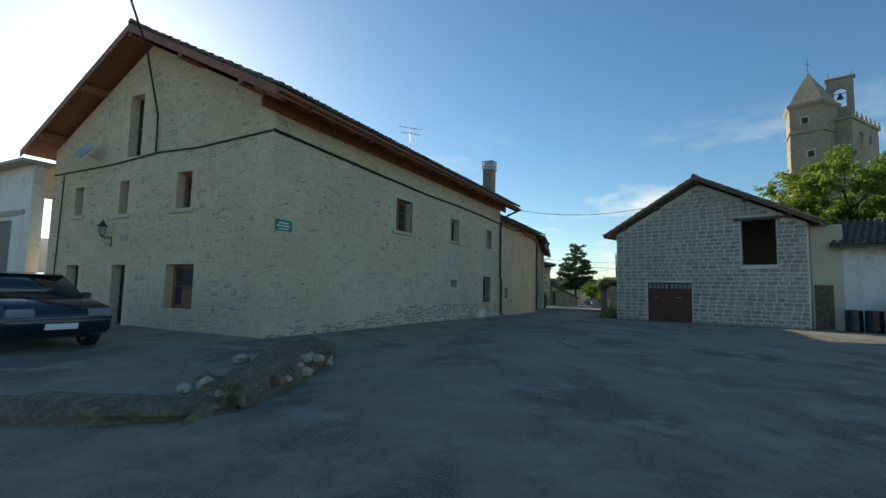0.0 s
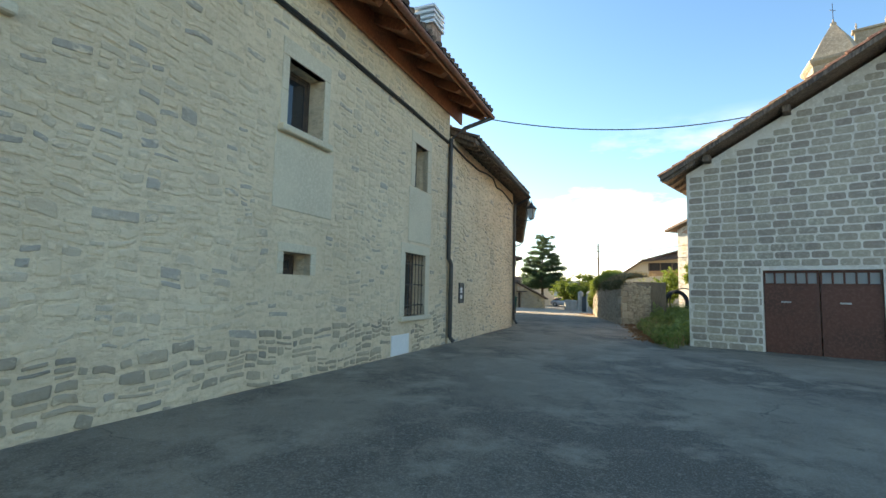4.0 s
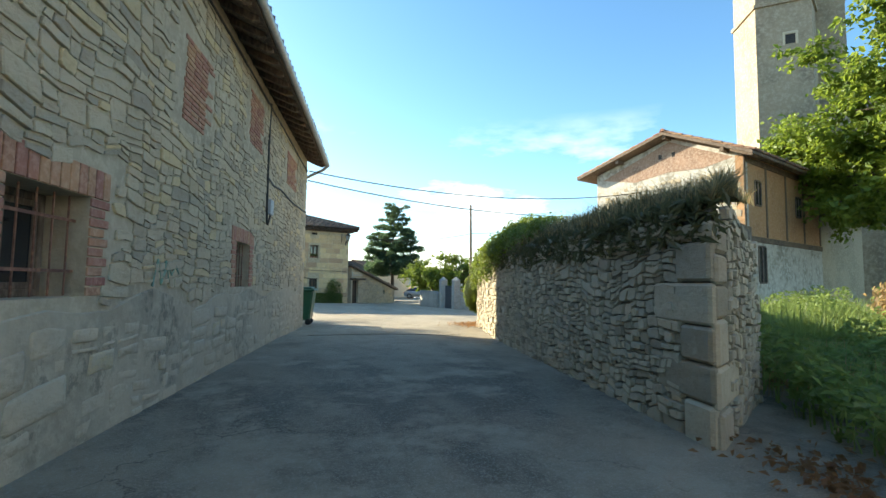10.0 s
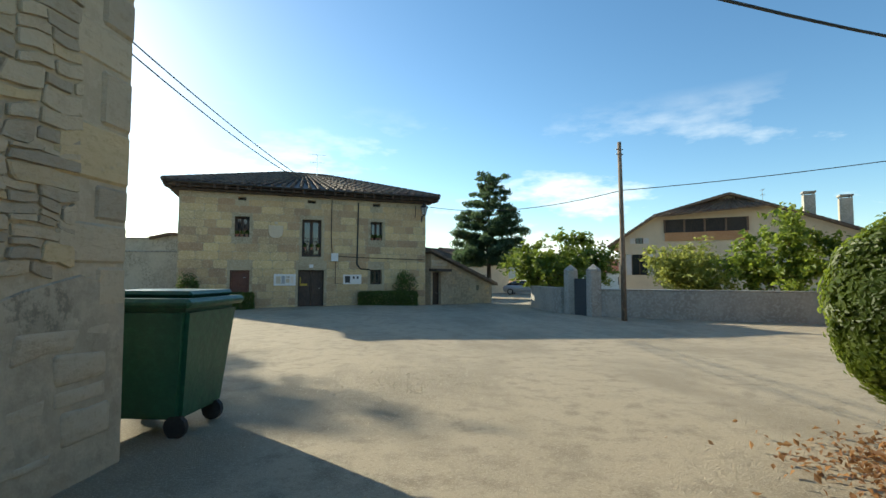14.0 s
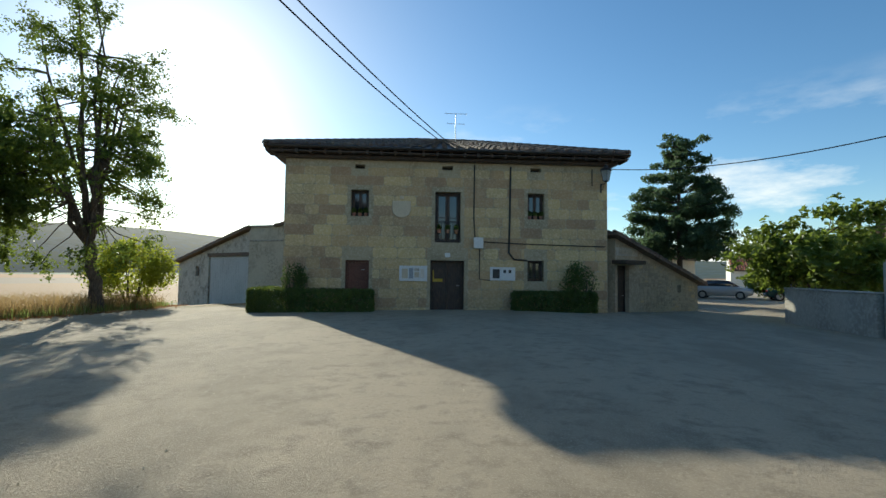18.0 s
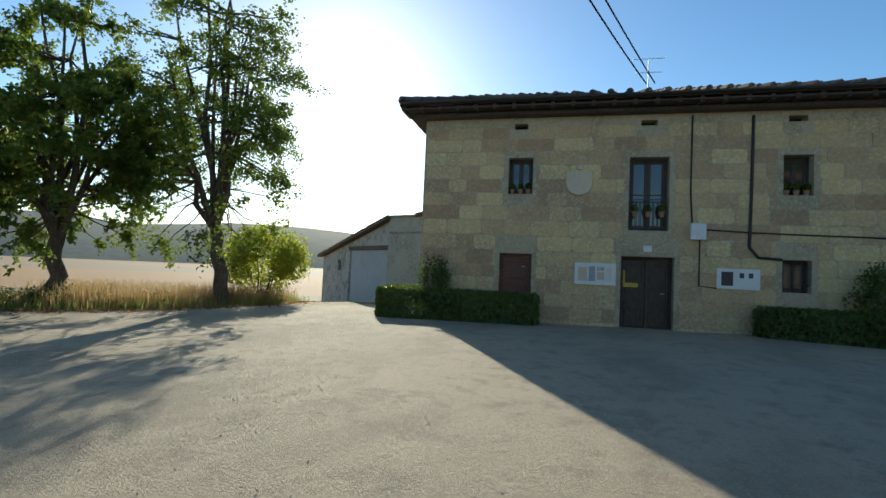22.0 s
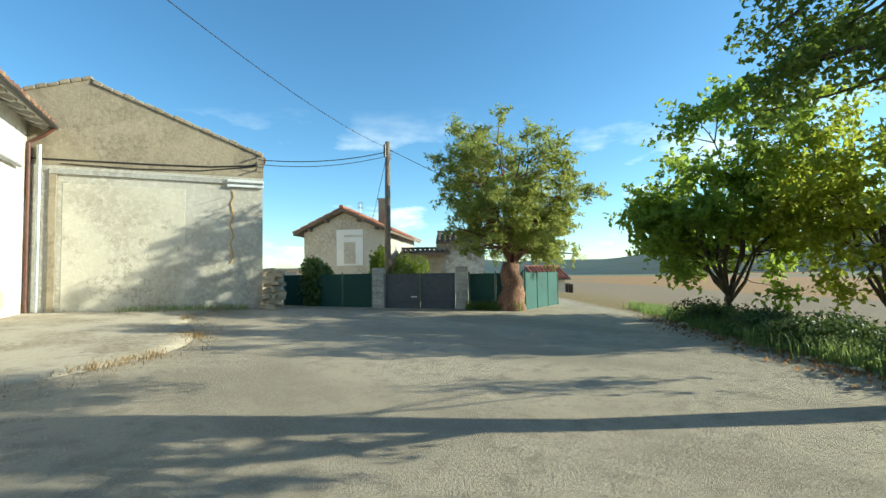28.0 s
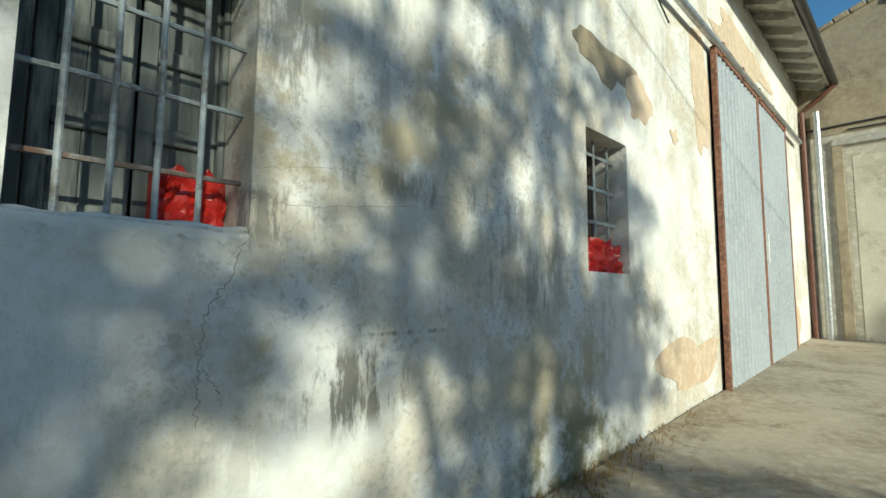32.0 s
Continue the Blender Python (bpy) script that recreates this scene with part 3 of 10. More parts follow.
def rubble(s0, s1, z0, z1, holes, tall, wide, seed, gap=0.018, chance=1.0, bend=0.05, margin=0.02, corner=0.2, ragged=0.045, band=(0.45, 0.8)):
    """Yields the outlines of uncoursed rubble: unequal blocks split at random, then bent a little so that no joint runs on."""
    rnd = random.Random(seed)
    top = z1 if callable(z1) else (lambda s: z1)
    zmax = max(top(s0 + (s1 - s0) * k / 8) for k in range(9))

    def bent(s, z):
        a = noise.noise((s * 1.1, z * 1.6, seed)) * bend + noise.noise((s * 4.0, z * 4.0, seed + 7)) * bend * 0.35
        b = noise.noise((s * 0.9, z * 1.3, seed + 31)) * bend * 1.3 + noise.noise((s * 4.5, z * 4.0, seed + 9)) * bend * 0.4
        return min(max(s + a, s0), s1), z + b
    cells, work = [], []
    z = z0
    while z < zmax:
        h = rnd.uniform(*band)
        s = s0
        while s < s1 - 1e-4:
            w = rnd.uniform(0.7, 1.6)
            e = s1 if s1 - s - w < 0.4 else s + w
            work.append((s, e, z, z + h))
            s = e
        z += h
    while work:
        a, b, c, d = work.pop()
        w, h = b - a, d - c
        hm = tall[0] + (tall[1] - tall[0]) * rnd.random() ** 1.5
        wm = wide[0] + (wide[1] - wide[0]) * rnd.random() ** 1.2
        if h > hm and (h > w * 0.55 or w < wm) and h > 1.5 * tall[0]:
            m = c + h * rnd.uniform(0.32, 0.68)
            work += [(a, b, c, m), (a, b, m, d)]
        elif w > max(wm, h * 0.9) and w > 1.5 * wide[0]:
            m = a + w * rnd.uniform(0.3, 0.7)
            work += [(a, m, c, d), (m, b, c, d)]
        elif h > 1.6 * hm and h > 1.5 * tall[0]:
            m = c + h * rnd.uniform(0.35, 0.65)
            work += [(a, b, c, m), (a, b, m, d)]
        else:
            cells.append((a, b, c, d))
    for a, b, c, d in sorted(cells, key=lambda q: (q[2], q[0])):
        hit = d + 0.04 > min(top(a), top(b)) or any(b > h[0] - margin and a < h[1] + margin and d > h[2] - margin and c < h[3] + margin for h in holes)
        if hit or rnd.random() > chance:
            continue
        g = gap / 2 * rnd.uniform(0.6, 1.8)
        a, b, c, d = a + g, b - g, c + g, d - g
        if b - a < 0.03 or d - c < 0.025:
            continue
        r = min(b - a, d - c) * corner

        wob = min(b - a, d - c) * ragged

        def at(s, z):
            s, z = bent(s, z)
            return (s + rnd.uniform(-1, 1) * wob, z + rnd.uniform(-1, 1) * wob)
        m = (a + b) / 2
        yield [at(a + r, c), at(m, c), at(b - r, c), at(b, c + r), at(b, d - r), at(b - r, d), at(m, d), at(a + r, d), at(a, d - r), at(a, c + r)]


def quoins(parent, pl, s, z0, z1, mat, seed, side=1, proud=0.03, name="quoin", short=0.25, corner=0.0):
    """Large dressed corner stones, long and short by turns."""
    rnd = random.Random(seed)
    z, k = z0, 0
    while z < z1 - 0.15:
        h = min(rnd.uniform(0.22, 0.42), z1 - z)
        w = rnd.uniform(0.5, 0.8) if k % 2 else short * rnd.uniform(1.0, 1.3)
        bm = bmesh.new()
        a, b = (s, s + w) if side > 0 else (s - w, s)
        ledge(bm, pl, a - corner if side > 0 else a, b, z + 0.008, z + h - 0.008, -0.02 if corner else -0.25, proud * rnd.uniform(0.7, 1.2), 0.025)
        part(name, bm, mat, parent)
        z, k = z + h, k + 1


def stone_faces(bm, pl, ring, proud, rnd, tilt=0.5, edge=0.9, rim=0.97):
    """One stone, set in the wall and standing proud of it, with a worn edge."""
    cs, cz = sum(p[0] for p in ring) / len(ring), sum(p[1] for p in ring) / len(ring)
    k = proud * rnd.uniform(0.6, 1.3)
    tx, tz = rnd.uniform(-tilt, tilt) * 0.04, rnd.uniform(-tilt, tilt) * 0.08
    back = [bm.verts.new(pl.at(s, z, -0.01)) for s, z in ring]
    mid = [bm.verts.new(pl.at(cs + (s - cs) * rim, cz + (z - cz) * rim, max(0.003, k * 0.7 + (s - cs) * tx + (z - cz) * tz))) for s, z in ring]
    fro = [bm.verts.new(pl.at(cs + (s - cs) * edge, cz + (z - cz) * edge, max(0.004, k + (s - cs) * tx + (z - cz) * tz))) for s, z in ring]
    n = len(ring)
    for q, w in ((back, mid), (mid, fro)):
        for i in range(n):
            bm.faces.new((q[i], q[(i + 1) % n], w[(i + 1) % n], w[i]))
    bm.faces.new(fro)


def stone_wall(parent, pl, rings, mat_piece, mat_rest, proud, seed, near=None, name="stone", most=280, edge=0.9, rim=0.97, smooth=False):
    """The nearest stones become parts of the wall, the rest one joined mesh."""
    rnd = random.Random(seed)
    rest, count = bmesh.new(), 0
    for ring in rings:
        c = ring[0]
        if near and near(c[0], c[1]) and count < most:
            bm = bmesh.new()
            stone_faces(bm, pl, ring, proud, rnd, edge=edge, rim=rim)
            part(name, bm, mat_piece, parent, smooth=smooth)
            count += 1
        else:
            stone_faces(rest, pl, ring, proud, rnd, edge=edge, rim=rim)
    part(name + "work", rest, mat_rest, parent, kind="stuff", smooth=smooth)


def ledge(bm, pl, s0, s1, z0, z1, k0, k1, r=0.012):
    """A block on the wall from s0 to s1, z0 to z1, standing from k0 to k1 metres out of it."""
    sub = bmesh.new()
    box(sub, (s0, -k1, z0), (s1, -k0, z1))
    if r:
        bmesh.ops.bevel(sub, geom=sub.edges[:], offset=r, segments=1, affect="EDGES")
    put(bm, sub, pl.turned(0, 0))

# ---- ground ----


def ground_material():
    m, n, l, b = material("road_and_fields", 0.86)
    b.inputs["Specular IOR Level"].default_value = 0.4
    g = n.new("ShaderNodeNewGeometry")
    fine, mid, big = grain(n, l, 60, 5, 0.7), grain(n, l, 3.5, 6, 0.65), grain(n, l, 0.35, 5, 0.6)
    road = mixer(n, l, ramp(n, l, big, 0.35, 0.7), (0.25, 0.21, 0.155), (0.34, 0.29, 0.215))
    road = mixer(n, l, ramp(n, l, mid, 0.52, 0.72), road, (0.20, 0.17, 0.13))
    tracks = grain(n, l, 0.55, 6, 0.62, (1.0, 0.45, 1.0))
    road = mixer(n, l, ramp(n, l, tracks, 0.47, 0.58), road, (0.145, 0.125, 0.095))
    dust = grain(n, l, 1.1, 7, 0.7)
    road = mixer(n, l, ramp(n, l, dust, 0.50, 0.62), road, (0.36, 0.305, 0.225))
    veins = n.new("ShaderNodeTexVoronoi")
    veins.feature = "DISTANCE_TO_EDGE"
    veins.inputs["Scale"].default_value = 0.42
    warp = n.new("ShaderNodeVectorMath")
    warp.operation = "MULTIPLY_ADD"
    nz = n.new("ShaderNodeTexNoise")
    nz.inputs["Scale"].default_value, nz.inputs["Detail"].default_value = 1.6, 6.0
    l.new(g.outputs["Position"], nz.inputs["Vector"])
    warp.inputs[1].default_value = (1.3, 1.3, 0.0)
    l.new(nz.outputs["Color"], warp.inputs[0])
    l.new(g.outputs["Position"], warp.inputs[2])
    l.new(warp.outputs[0], veins.inputs["Vector"])
    vein = n.new("ShaderNodeMapRange")
    vein.inputs[1].default_value, vein.inputs[2].default_value, vein.inputs[3].default_value, vein.inputs[4].default_value = 0.0, 0.006, 0.75, 0.0
    l.new(veins.outputs["Distance"], vein.inputs[0])
    split = n.new("ShaderNodeMath")
    split.operation = "MULTIPLY"
    l.new(vein.outputs[0], split.inputs[0])
    l.new(ramp(n, l, big, 0.46, 0.56), split.inputs[1])
    road = mixer(n, l, split.outputs[0], road, (0.07, 0.06, 0.045))
    crumbs = grain(n, l, 22, 4, 0.6)
    road = mixer(n, l, ramp(n, l, crumbs, 0.56, 0.70), road, (0.33, 0.285, 0.215))
    road = mixer(n, l, ramp(n, l, fine, 0.5, 0.72), road, (0.42, 0.385, 0.32))
    # the square is paler, of worn concrete and grit
    sep = n.new("ShaderNodeSeparateXYZ")
    l.new(g.outputs["Position"], sep.inputs[0])
    wob = n.new("ShaderNodeMath")
    wob.operation = "MULTIPLY_ADD"
    wob.inputs[1].default_value = 8.0
    l.new(big, wob.inputs[0])
    l.new(sep.outputs["Y"], wob.inputs[2])
    pale = mixer(n, l, ramp(n, l, tracks, 0.46, 0.64), (0.45, 0.37, 0.265), (0.31, 0.255, 0.18))
    pale = mixer(n, l, ramp(n, l, mid, 0.50, 0.66), pale, (0.30, 0.245, 0.175))
    pale = mixer(n, l, ramp(n, l, crumbs, 0.56, 0.70), pale, (0.33, 0.27, 0.19))
    pale = mixer(n, l, ramp(n, l, fine, 0.5, 0.72), pale, (0.56, 0.475, 0.35))
    c = mixer(n, l, ramp(n, l, wob.outputs[0], 46.0, 51.0), road, pale)
    # fields beyond the verge
    dot = n.new("ShaderNodeVectorMath")
    dot.operation = "DOT_PRODUCT"
    dot.inputs[1].default_value = (-0.866, 0.5, 0)
    l.new(g.outputs["Position"], dot.inputs[0])
    strip = n.new("ShaderNodeTexVoronoi")
    strip.inputs["Scale"].default_value = 0.006
    l.new(g.outputs["Position"], strip.inputs["Vector"])
    sh = n.new("ShaderNodeSeparateColor")
    l.new(strip.outputs["Color"], sh.inputs[0])
    field = mixer(n, l, ramp(n, l, sh.outputs[0], 0.35, 0.65), (0.36, 0.18, 0.065), (0.25, 0.175, 0.10))
    field = mixer(n, l, ramp(n, l, sh.outputs[1], 0.62, 0.7), field, (0.17, 0.20, 0.09))
    near = mixer(n, l, ramp(n, l, mid, 0.4, 0.6), (0.30, 0.17, 0.06), (0.14, 0.13, 0.04))
    field = mixer(n, l, ramp(n, l, dot.outputs["Value"], 44.0, 60.0), near, field)
    dot2 = n.new("ShaderNodeVectorMath")
    dot2.operation = "DOT_PRODUCT"
    dot2.inputs[1].default_value = (-0.605, 0.797, 0)
    l.new(g.outputs["Position"], dot2.inputs[0])
    low = n.new("ShaderNodeMath")
    low.operation = "MINIMUM"
    l.new(ramp(n, l, dot.outputs["Value"], 34.0, 35.2), low.inputs[0])
    l.new(ramp(n, l, dot2.outputs["Value"], 51.7, 52.6), low.inputs[1])
    c = mixer(n, l, low.outputs[0], c, field)
    l.new(c, b.inputs["Base Color"])
    add = n.new("ShaderNodeMath")
    l.new(fine, add.inputs[0])
    add.operation = "MULTIPLY_ADD"
    add.inputs[1].default_value = 1.0
    grit = grain(n, l, 16, 6, 0.75)
    l.new(grit, add.inputs[2])
    relief(n, l, b, add.outputs[0], 0.85, 0.026)
    return m


def grid_steps(lo, hi, step, far):
    mid = [lo + step * i for i in range(int((hi - lo) / step) + 1)]
    return [lo - f for f in reversed(far)] + mid + [mid[-1] + f for f in far]


FAR = (5, 12, 22, 40, 70, 120, 200, 330, 550, 900, 1500, 2400)


def build_ground():
    bm = bmesh.new()
    xs, ys = grid_steps(-34, 50, 1.0, FAR), grid_steps(-14, 96, 1.0, FAR)
    rows = [[bm.verts.new((x, y, ground_z(x, y) + 0.025 * noise.noise((x * 0.35, y * 0.35, 3)))) for x in xs] for y in ys]
    for p, q in zip(rows, rows[1:]):
        for i in range(len(xs) - 1):
            bm.faces.new((p[i], p[i + 1], q[i + 1], q[i]))
    ob = part("ground", bm, ground_material(), smooth=True)
    return tagged(ob, "worn grey asphalt street and pale gritty village square with fields beyond", "ground", kind="structure")


build_ground()


def build_hills():
    """A ring of wooded hills far off, with a broken crest."""
    bm = bmesh.new()
    m, n, l, b = material("hazed_hill_woods", 0.95)
    # the blue haze of distance is put into the colour of the woods
    big = ramp(n, l, grain(n, l, 0.012, 6, 0.65), 0.4, 0.62)
    c = mixer(n, l, big, (0.028, 0.06, 0.055), (0.065, 0.085, 0.05))
    c = mixer(n, l, ramp(n, l, grain(n, l, 0.06, 5, 0.7), 0.46, 0.6), c, (0.05, 0.085, 0.085))
    l.new(c, b.inputs["Base Color"])
    inner, outer, foot = [], [], []
    for i in range(181):
        a = math.radians(i * 2)
        x, y = math.sin(a), math.cos(a)
        west = max(0.0, -x * 0.7 + y * 0.55)
        h = 12 + 62 * west + 34 * noise.noise((x * 2.2, y * 2.2, 1)) + 12 * noise.noise((x * 9, y * 9, 5))
        d = 950 + 150 * noise.noise((x * 3, y * 3, 9))
        foot.append(bm.verts.new((x * d * 0.72, y * d * 0.72, -8)))
        inner.append(bm.verts.new((x * d, y * d, max(6, h) * 0.9)))
        outer.append(bm.verts.new((x * (d + 500), y * (d + 500), max(10, h) * 1.25)))
    for p, q in ((foot, inner), (inner, outer)):
        for i in range(180):
            bm.faces.new((p[i], p[i + 1], q[i + 1], q[i]))
    ob = part("backdrop", bm, m, smooth=True)
    tagged(ob, "distant wooded hills behind the fields, blue haze painted in", "hills", kind="structure")


build_hills()

# ---- house A: the long stone house at the start of the street ----
PA = Plane((-2.5, 12.0), (4.85, 26.4))
PF = Plane((-2.5, 12.0), (-12.65, 17.18), out=-1)
PA2 = Plane((4.9, 26.45), (8.1, 33.3))
PA3 = Plane((8.1, 33.3), (11.75, 48.9))


def roof_pair(pl, s0, s1, z_wall, over, slope, depth, thick=0.14):
    """The two slopes of a gable roof whose ridge runs along pl: eave, ridge and back eave points of its top face."""
    zr = z_wall + slope * depth / 2
    ze = z_wall - slope * over
    return [pl.at(s0, ze, over), pl.at(s1, ze, over), pl.at(s1, zr, -depth / 2), pl.at(s0, zr, -depth / 2), pl.at(s1, ze, -depth - over), pl.at(s0, ze, -depth - over)]


def gable_roof(parent, pl, s0, s1, z_wall, over, slope, depth, tile_mat, board_mat, thick=0.12, seed=1, both=True, pitch=0.24, sides=4):
    p = roof_pair(pl, s0, s1, z_wall, over, slope, depth)
    bm = bmesh.new()
    slab(bm, [p[0], p[1], p[2], p[3]], thick)
    slab(bm, [p[3], p[2], p[4], p[5]], thick)
    part("roof", bm, board_mat, parent, "roof boarding")
    bm = bmesh.new()
    tiles(bm, p[0], p[1], p[2], p[3], pitch=pitch, seed=seed, sides=sides)
    if both:
        tiles(bm, p[5], p[4], p[2], p[3], pitch=pitch, seed=seed + 1, sides=sides)
    tiles_ridge(bm, p[3], p[2])
    part("roof_tiles", bm, tile_mat, parent, "curved clay tiles", kind="stuff")
    return p


def tiles_ridge(bm, a, b, r=0.12):
    a, b = Vector(a), Vector(b)
    n = max(1, int((b - a).length / 0.42))
    for i in range(n):
        p, q = a.lerp(b, i / n), a.lerp(b, (i + 1.08) / n)
        d = (q - p).normalized()
        side = d.cross(Vector((0, 0, 1))).normalized()
        ends = []
        for e, rr in ((p, r * 1.08), (q, r * 0.92)):
            ends.append([bm.verts.new(e + side * rr * math.cos(math.pi * k / 5) + Vector((0, 0, 0.05 + rr * math.sin(math.pi * k / 5)))) for k in range(6)])
        for k in range(5):
            bm.faces.new((ends[0][k], ends[0][k + 1], ends[1][k + 1], ends[1][k]))
        bm.faces.new(ends[0])


def rafters(parent, pl, s0, s1, z_wall, over, slope, step, mat, w=0.1, h=0.13, drop=0.12, inset=0.3, name="rafter"):
    """Rafter tails under an eave, each a part, cut to a curve at the end."""
    n = int((s1 - s0) / step)
    for i in range(n + 1):
        s = s0 + (s1 - s0) * i / n
        bm = bmesh.new()
        prof = [(-inset, 0), (over - 0.06, 0), (over - 0.06, -h * 0.5), (over - 0.16, -h), (-inset, -h)]
        vs = []
        for ds in (-w / 2, w / 2):
            vs.append([bm.verts.new(pl.at(s + ds, z_wall - slope * k - drop + dz, k)) for k, dz in prof])
        bm.faces.new(vs[0])
        bm.faces.new(vs[1][::-1])
        for k in range(len(prof)):
            j = (k + 1) % len(prof)
            bm.faces.new((vs[0][k], vs[0][j], vs[1][j], vs[1][k]))
        part(name, bm, mat, parent)


def closed_back(bm, pl, s0, s1, base, z, depth, thick=0.4):
    """The two end walls and the back wall of a plain building behind pl."""
    for s in (s0, s1):
        a, b = pl.at(s, 0), pl.at(s, 0, -depth)
        q = Plane((a.x, a.y), (b.x, b.y), 1 if s == s1 else -1)
        wall(bm, q, 0.02, depth, base, z, 0.3)
    a, b = pl.at(s0, 0, -depth), pl.at(s1, 0, -depth)
    wall(bm, Plane((a.x, a.y), (b.x, b.y), -1), 0, (b - a).length, base, z, thick)


def gable_top(width, z_eave, slope, mid=None):
    mid = width / 2 if mid is None else mid
    return lambda s: z_eave + slope * min(s, 2 * mid - s) if s <= 2 * mid else z_eave


ASLOPE = 0.49
AZ, AOVER = 6.48, 0.84                   # height of the roof at the wall, overhang of the eaves
house_a = thing("stone_house", "long rubble-stone house with red-stained eaves and clay tile roof", "house", at=(-2.5, 12, 0))
HOLES_A = [(5.75, 6.85, 3.42, 4.62), (10.15, 10.95, 3.5, 4.5), (14.2, 14.85, 3.52, 4.5), (10.22, 10.8, 1.46, 1.77), (13.85, 14.85, 0.74, 2.06)]
HOLES_F = [(9.2, 9.75, 3.6, 4.6), (6.45, 6.95, 3.5, 4.6), (3.25, 3.95, 3.5, 4.6), (2.9, 4.2, 0.6, 1.88), (6.3, 7.05, -0.1, 1.88), (9.1, 9.9, -0.1, 1.88), (5.95, 6.7, 5.35, 7.4)]
bm = bmesh.new()
wall(bm, PA, 0, PA.len, -0.5, 6.1, 0.5, HOLES_A)
part("wall", bm, M["rubble"], house_a, "pale rubble wall with flush mortar")
bm = bmesh.new()
wall(bm, PF, 0.5, PF.len, -0.5, gable_top(PF.len, 6.15, ASLOPE), 0.5, HOLES_F, breaks=(PF.len / 2,))
part("gable_wall", bm, M["rubble"], house_a, "pale rubble gable wall")
bm = bmesh.new()
closed_back(bm, PA, 0.6, PA.len, -0.5, 6.0, PF.len)
part("back_wall", bm, M["rubble"], house_a)
gable_roof(house_a, PA, -0.75, PA.len + 0.85, AZ, AOVER, ASLOPE, PF.len, M["tile_dark"], M["wood_red"], seed=3)

house_b = thing("stone_house", "rubble-stone house with weathered wooden eaves joined to its neighbours", "house", at=(4.9, 26.45, 0))
bm = bmesh.new()
wall(bm, PA2, 0.03, PA2.len, -0.5, 5.3, 0.5)
part("wall", bm, M["rubble"], house_b, "pale rubble wall")
bm = bmesh.new()
closed_back(bm, PA2, 0.1, PA2.len, -0.5, 5.2, 9.0)
part("back_wall", bm, M["rubble"], house_b)
gable_roof(house_b, PA2, 0.15, PA2.len + 0.1, 5.5, 0.6, 0.45, 9.0, M["tile_dark"], M["wood_old"], seed=7)

house_c = thing("stone_house", "old stone house with brick-framed windows and a grey plastered base", "house", at=(8.1, 33.3, 0))
HOLES_C = [(3.55, 4.45, 1.05, 1.85), (8.5, 9.35, 1.08, 1.84)]
bm = bmesh.new()
wall(bm, PA3, 0.02, PA3.len, -0.6, 5.15, 0.5, HOLES_C)
part("wall", bm, M["old_mortar"], house_c, "old stone wall")
bm = bmesh.new()
closed_back(bm, PA3, 0.1, PA3.len - 0.02, -0.6, 4.95, 7.0)
part("back_wall", bm, M["old_mortar"], house_c)
gable_roof(house_c, PA3, 0.1, PA3.len + 0.1, 5.36, 0.6, 0.42, 7.0, M["tile_dark"], M["wood_old"], seed=9)

# ---- block-built garage ----
PG = Plane((11.45, 26.75), (17.62, 20.8))
garage = thing("garage", "block-built garage with pale mortar, brown metal doors and clay tile roof", "garage", at=(11.45, 26.75, 0))
HOLES_G = [(1.67, 3.87, -0.3, 1.97), (6.05, 7.45, 2.8, 4.88)]
bm = bmesh.new()
wall(bm, PG, 0, PG.len, -0.4, gable_top(PG.len, 4.62, 0.54), 0.3, HOLES_G, breaks=(PG.len / 2,))
part("front_wall", bm, M["block_joint"], garage, "front wall with pale mortar joints")
bm = bmesh.new()
GD = 7.6
PGS = Plane((11.45, 26.75), (17.04, 32.01), -1)
wall(bm, PGS, 0.3, GD, -0.4, 4.65, 0.3)
part("side_wall", bm, M["white"], garage, "whitewashed side wall")
bm = bmesh.new()
a, b = PG.at(PG.len, 0), PG.at(PG.len, 0, -GD)
wall(bm, Plane((a.x, a.y), (b.x, b.y)), 0.3, GD, -0.4, 4.65, 0.3)
a, b = PGS.at(GD, 0), PG.at(PG.len, 0, -GD)
PGB = Plane((a.x, a.y), (b.x, b.y), -1)
wall(bm, PGB, 0.0, PGB.len, -0.4, gable_top(PGB.len, 4.72, 0.54), 0.3, breaks=(PGB.len / 2,))
part("back_wall", bm, M["block_joint"], garage)
# ridge runs back from the front gable
gable_roof(garage, PGS, -0.45, GD + 0.05, 4.85, 0.55, 0.54, PG.len, M["tile"], M["wood_old"], seed=21)

# ---- town hall ----
PT = Plane((5.15, 68.43), (17.02, 70.78))
hall = thing("town_hall", "two-storey golden ashlar house with wide dark eaves, shared by the village", "building", at=(5.15, 68.43, -0.5))
TS = 2.4                                   # the facade starts this far before the first window
HOLES_T = [(TS, TS + 0.66, 2.97, 3.96), (TS + 3.12, TS + 4.08, 2.05, 3.95), (TS + 6.62, TS + 7.26, 2.98, 3.97), (TS - 0.16, TS + 0.71, 0.0, 1.35), (TS + 2.97, TS + 4.24, -0.55, 1.38), (TS + 6.62, TS + 7.24, 0.64, 1.42),
           (TS + 0.12, TS + 0.49, 4.74, 4.9), (TS + 3.37, TS + 3.77, 4.77, 4.92), (TS + 6.72, TS + 7.13, 4.78, 4.93)]
bm = bmesh.new()
wall(bm, PT, 0, PT.len, -1.0, 5.1, 0.5, HOLES_T)
part("front_wall", bm, M["ashlar_joint"], hall, "golden ashlar facade")
bm = bmesh.new()
closed_back(bm, PT, 0.0, PT.len, -1.0, 5.1, 9.5)
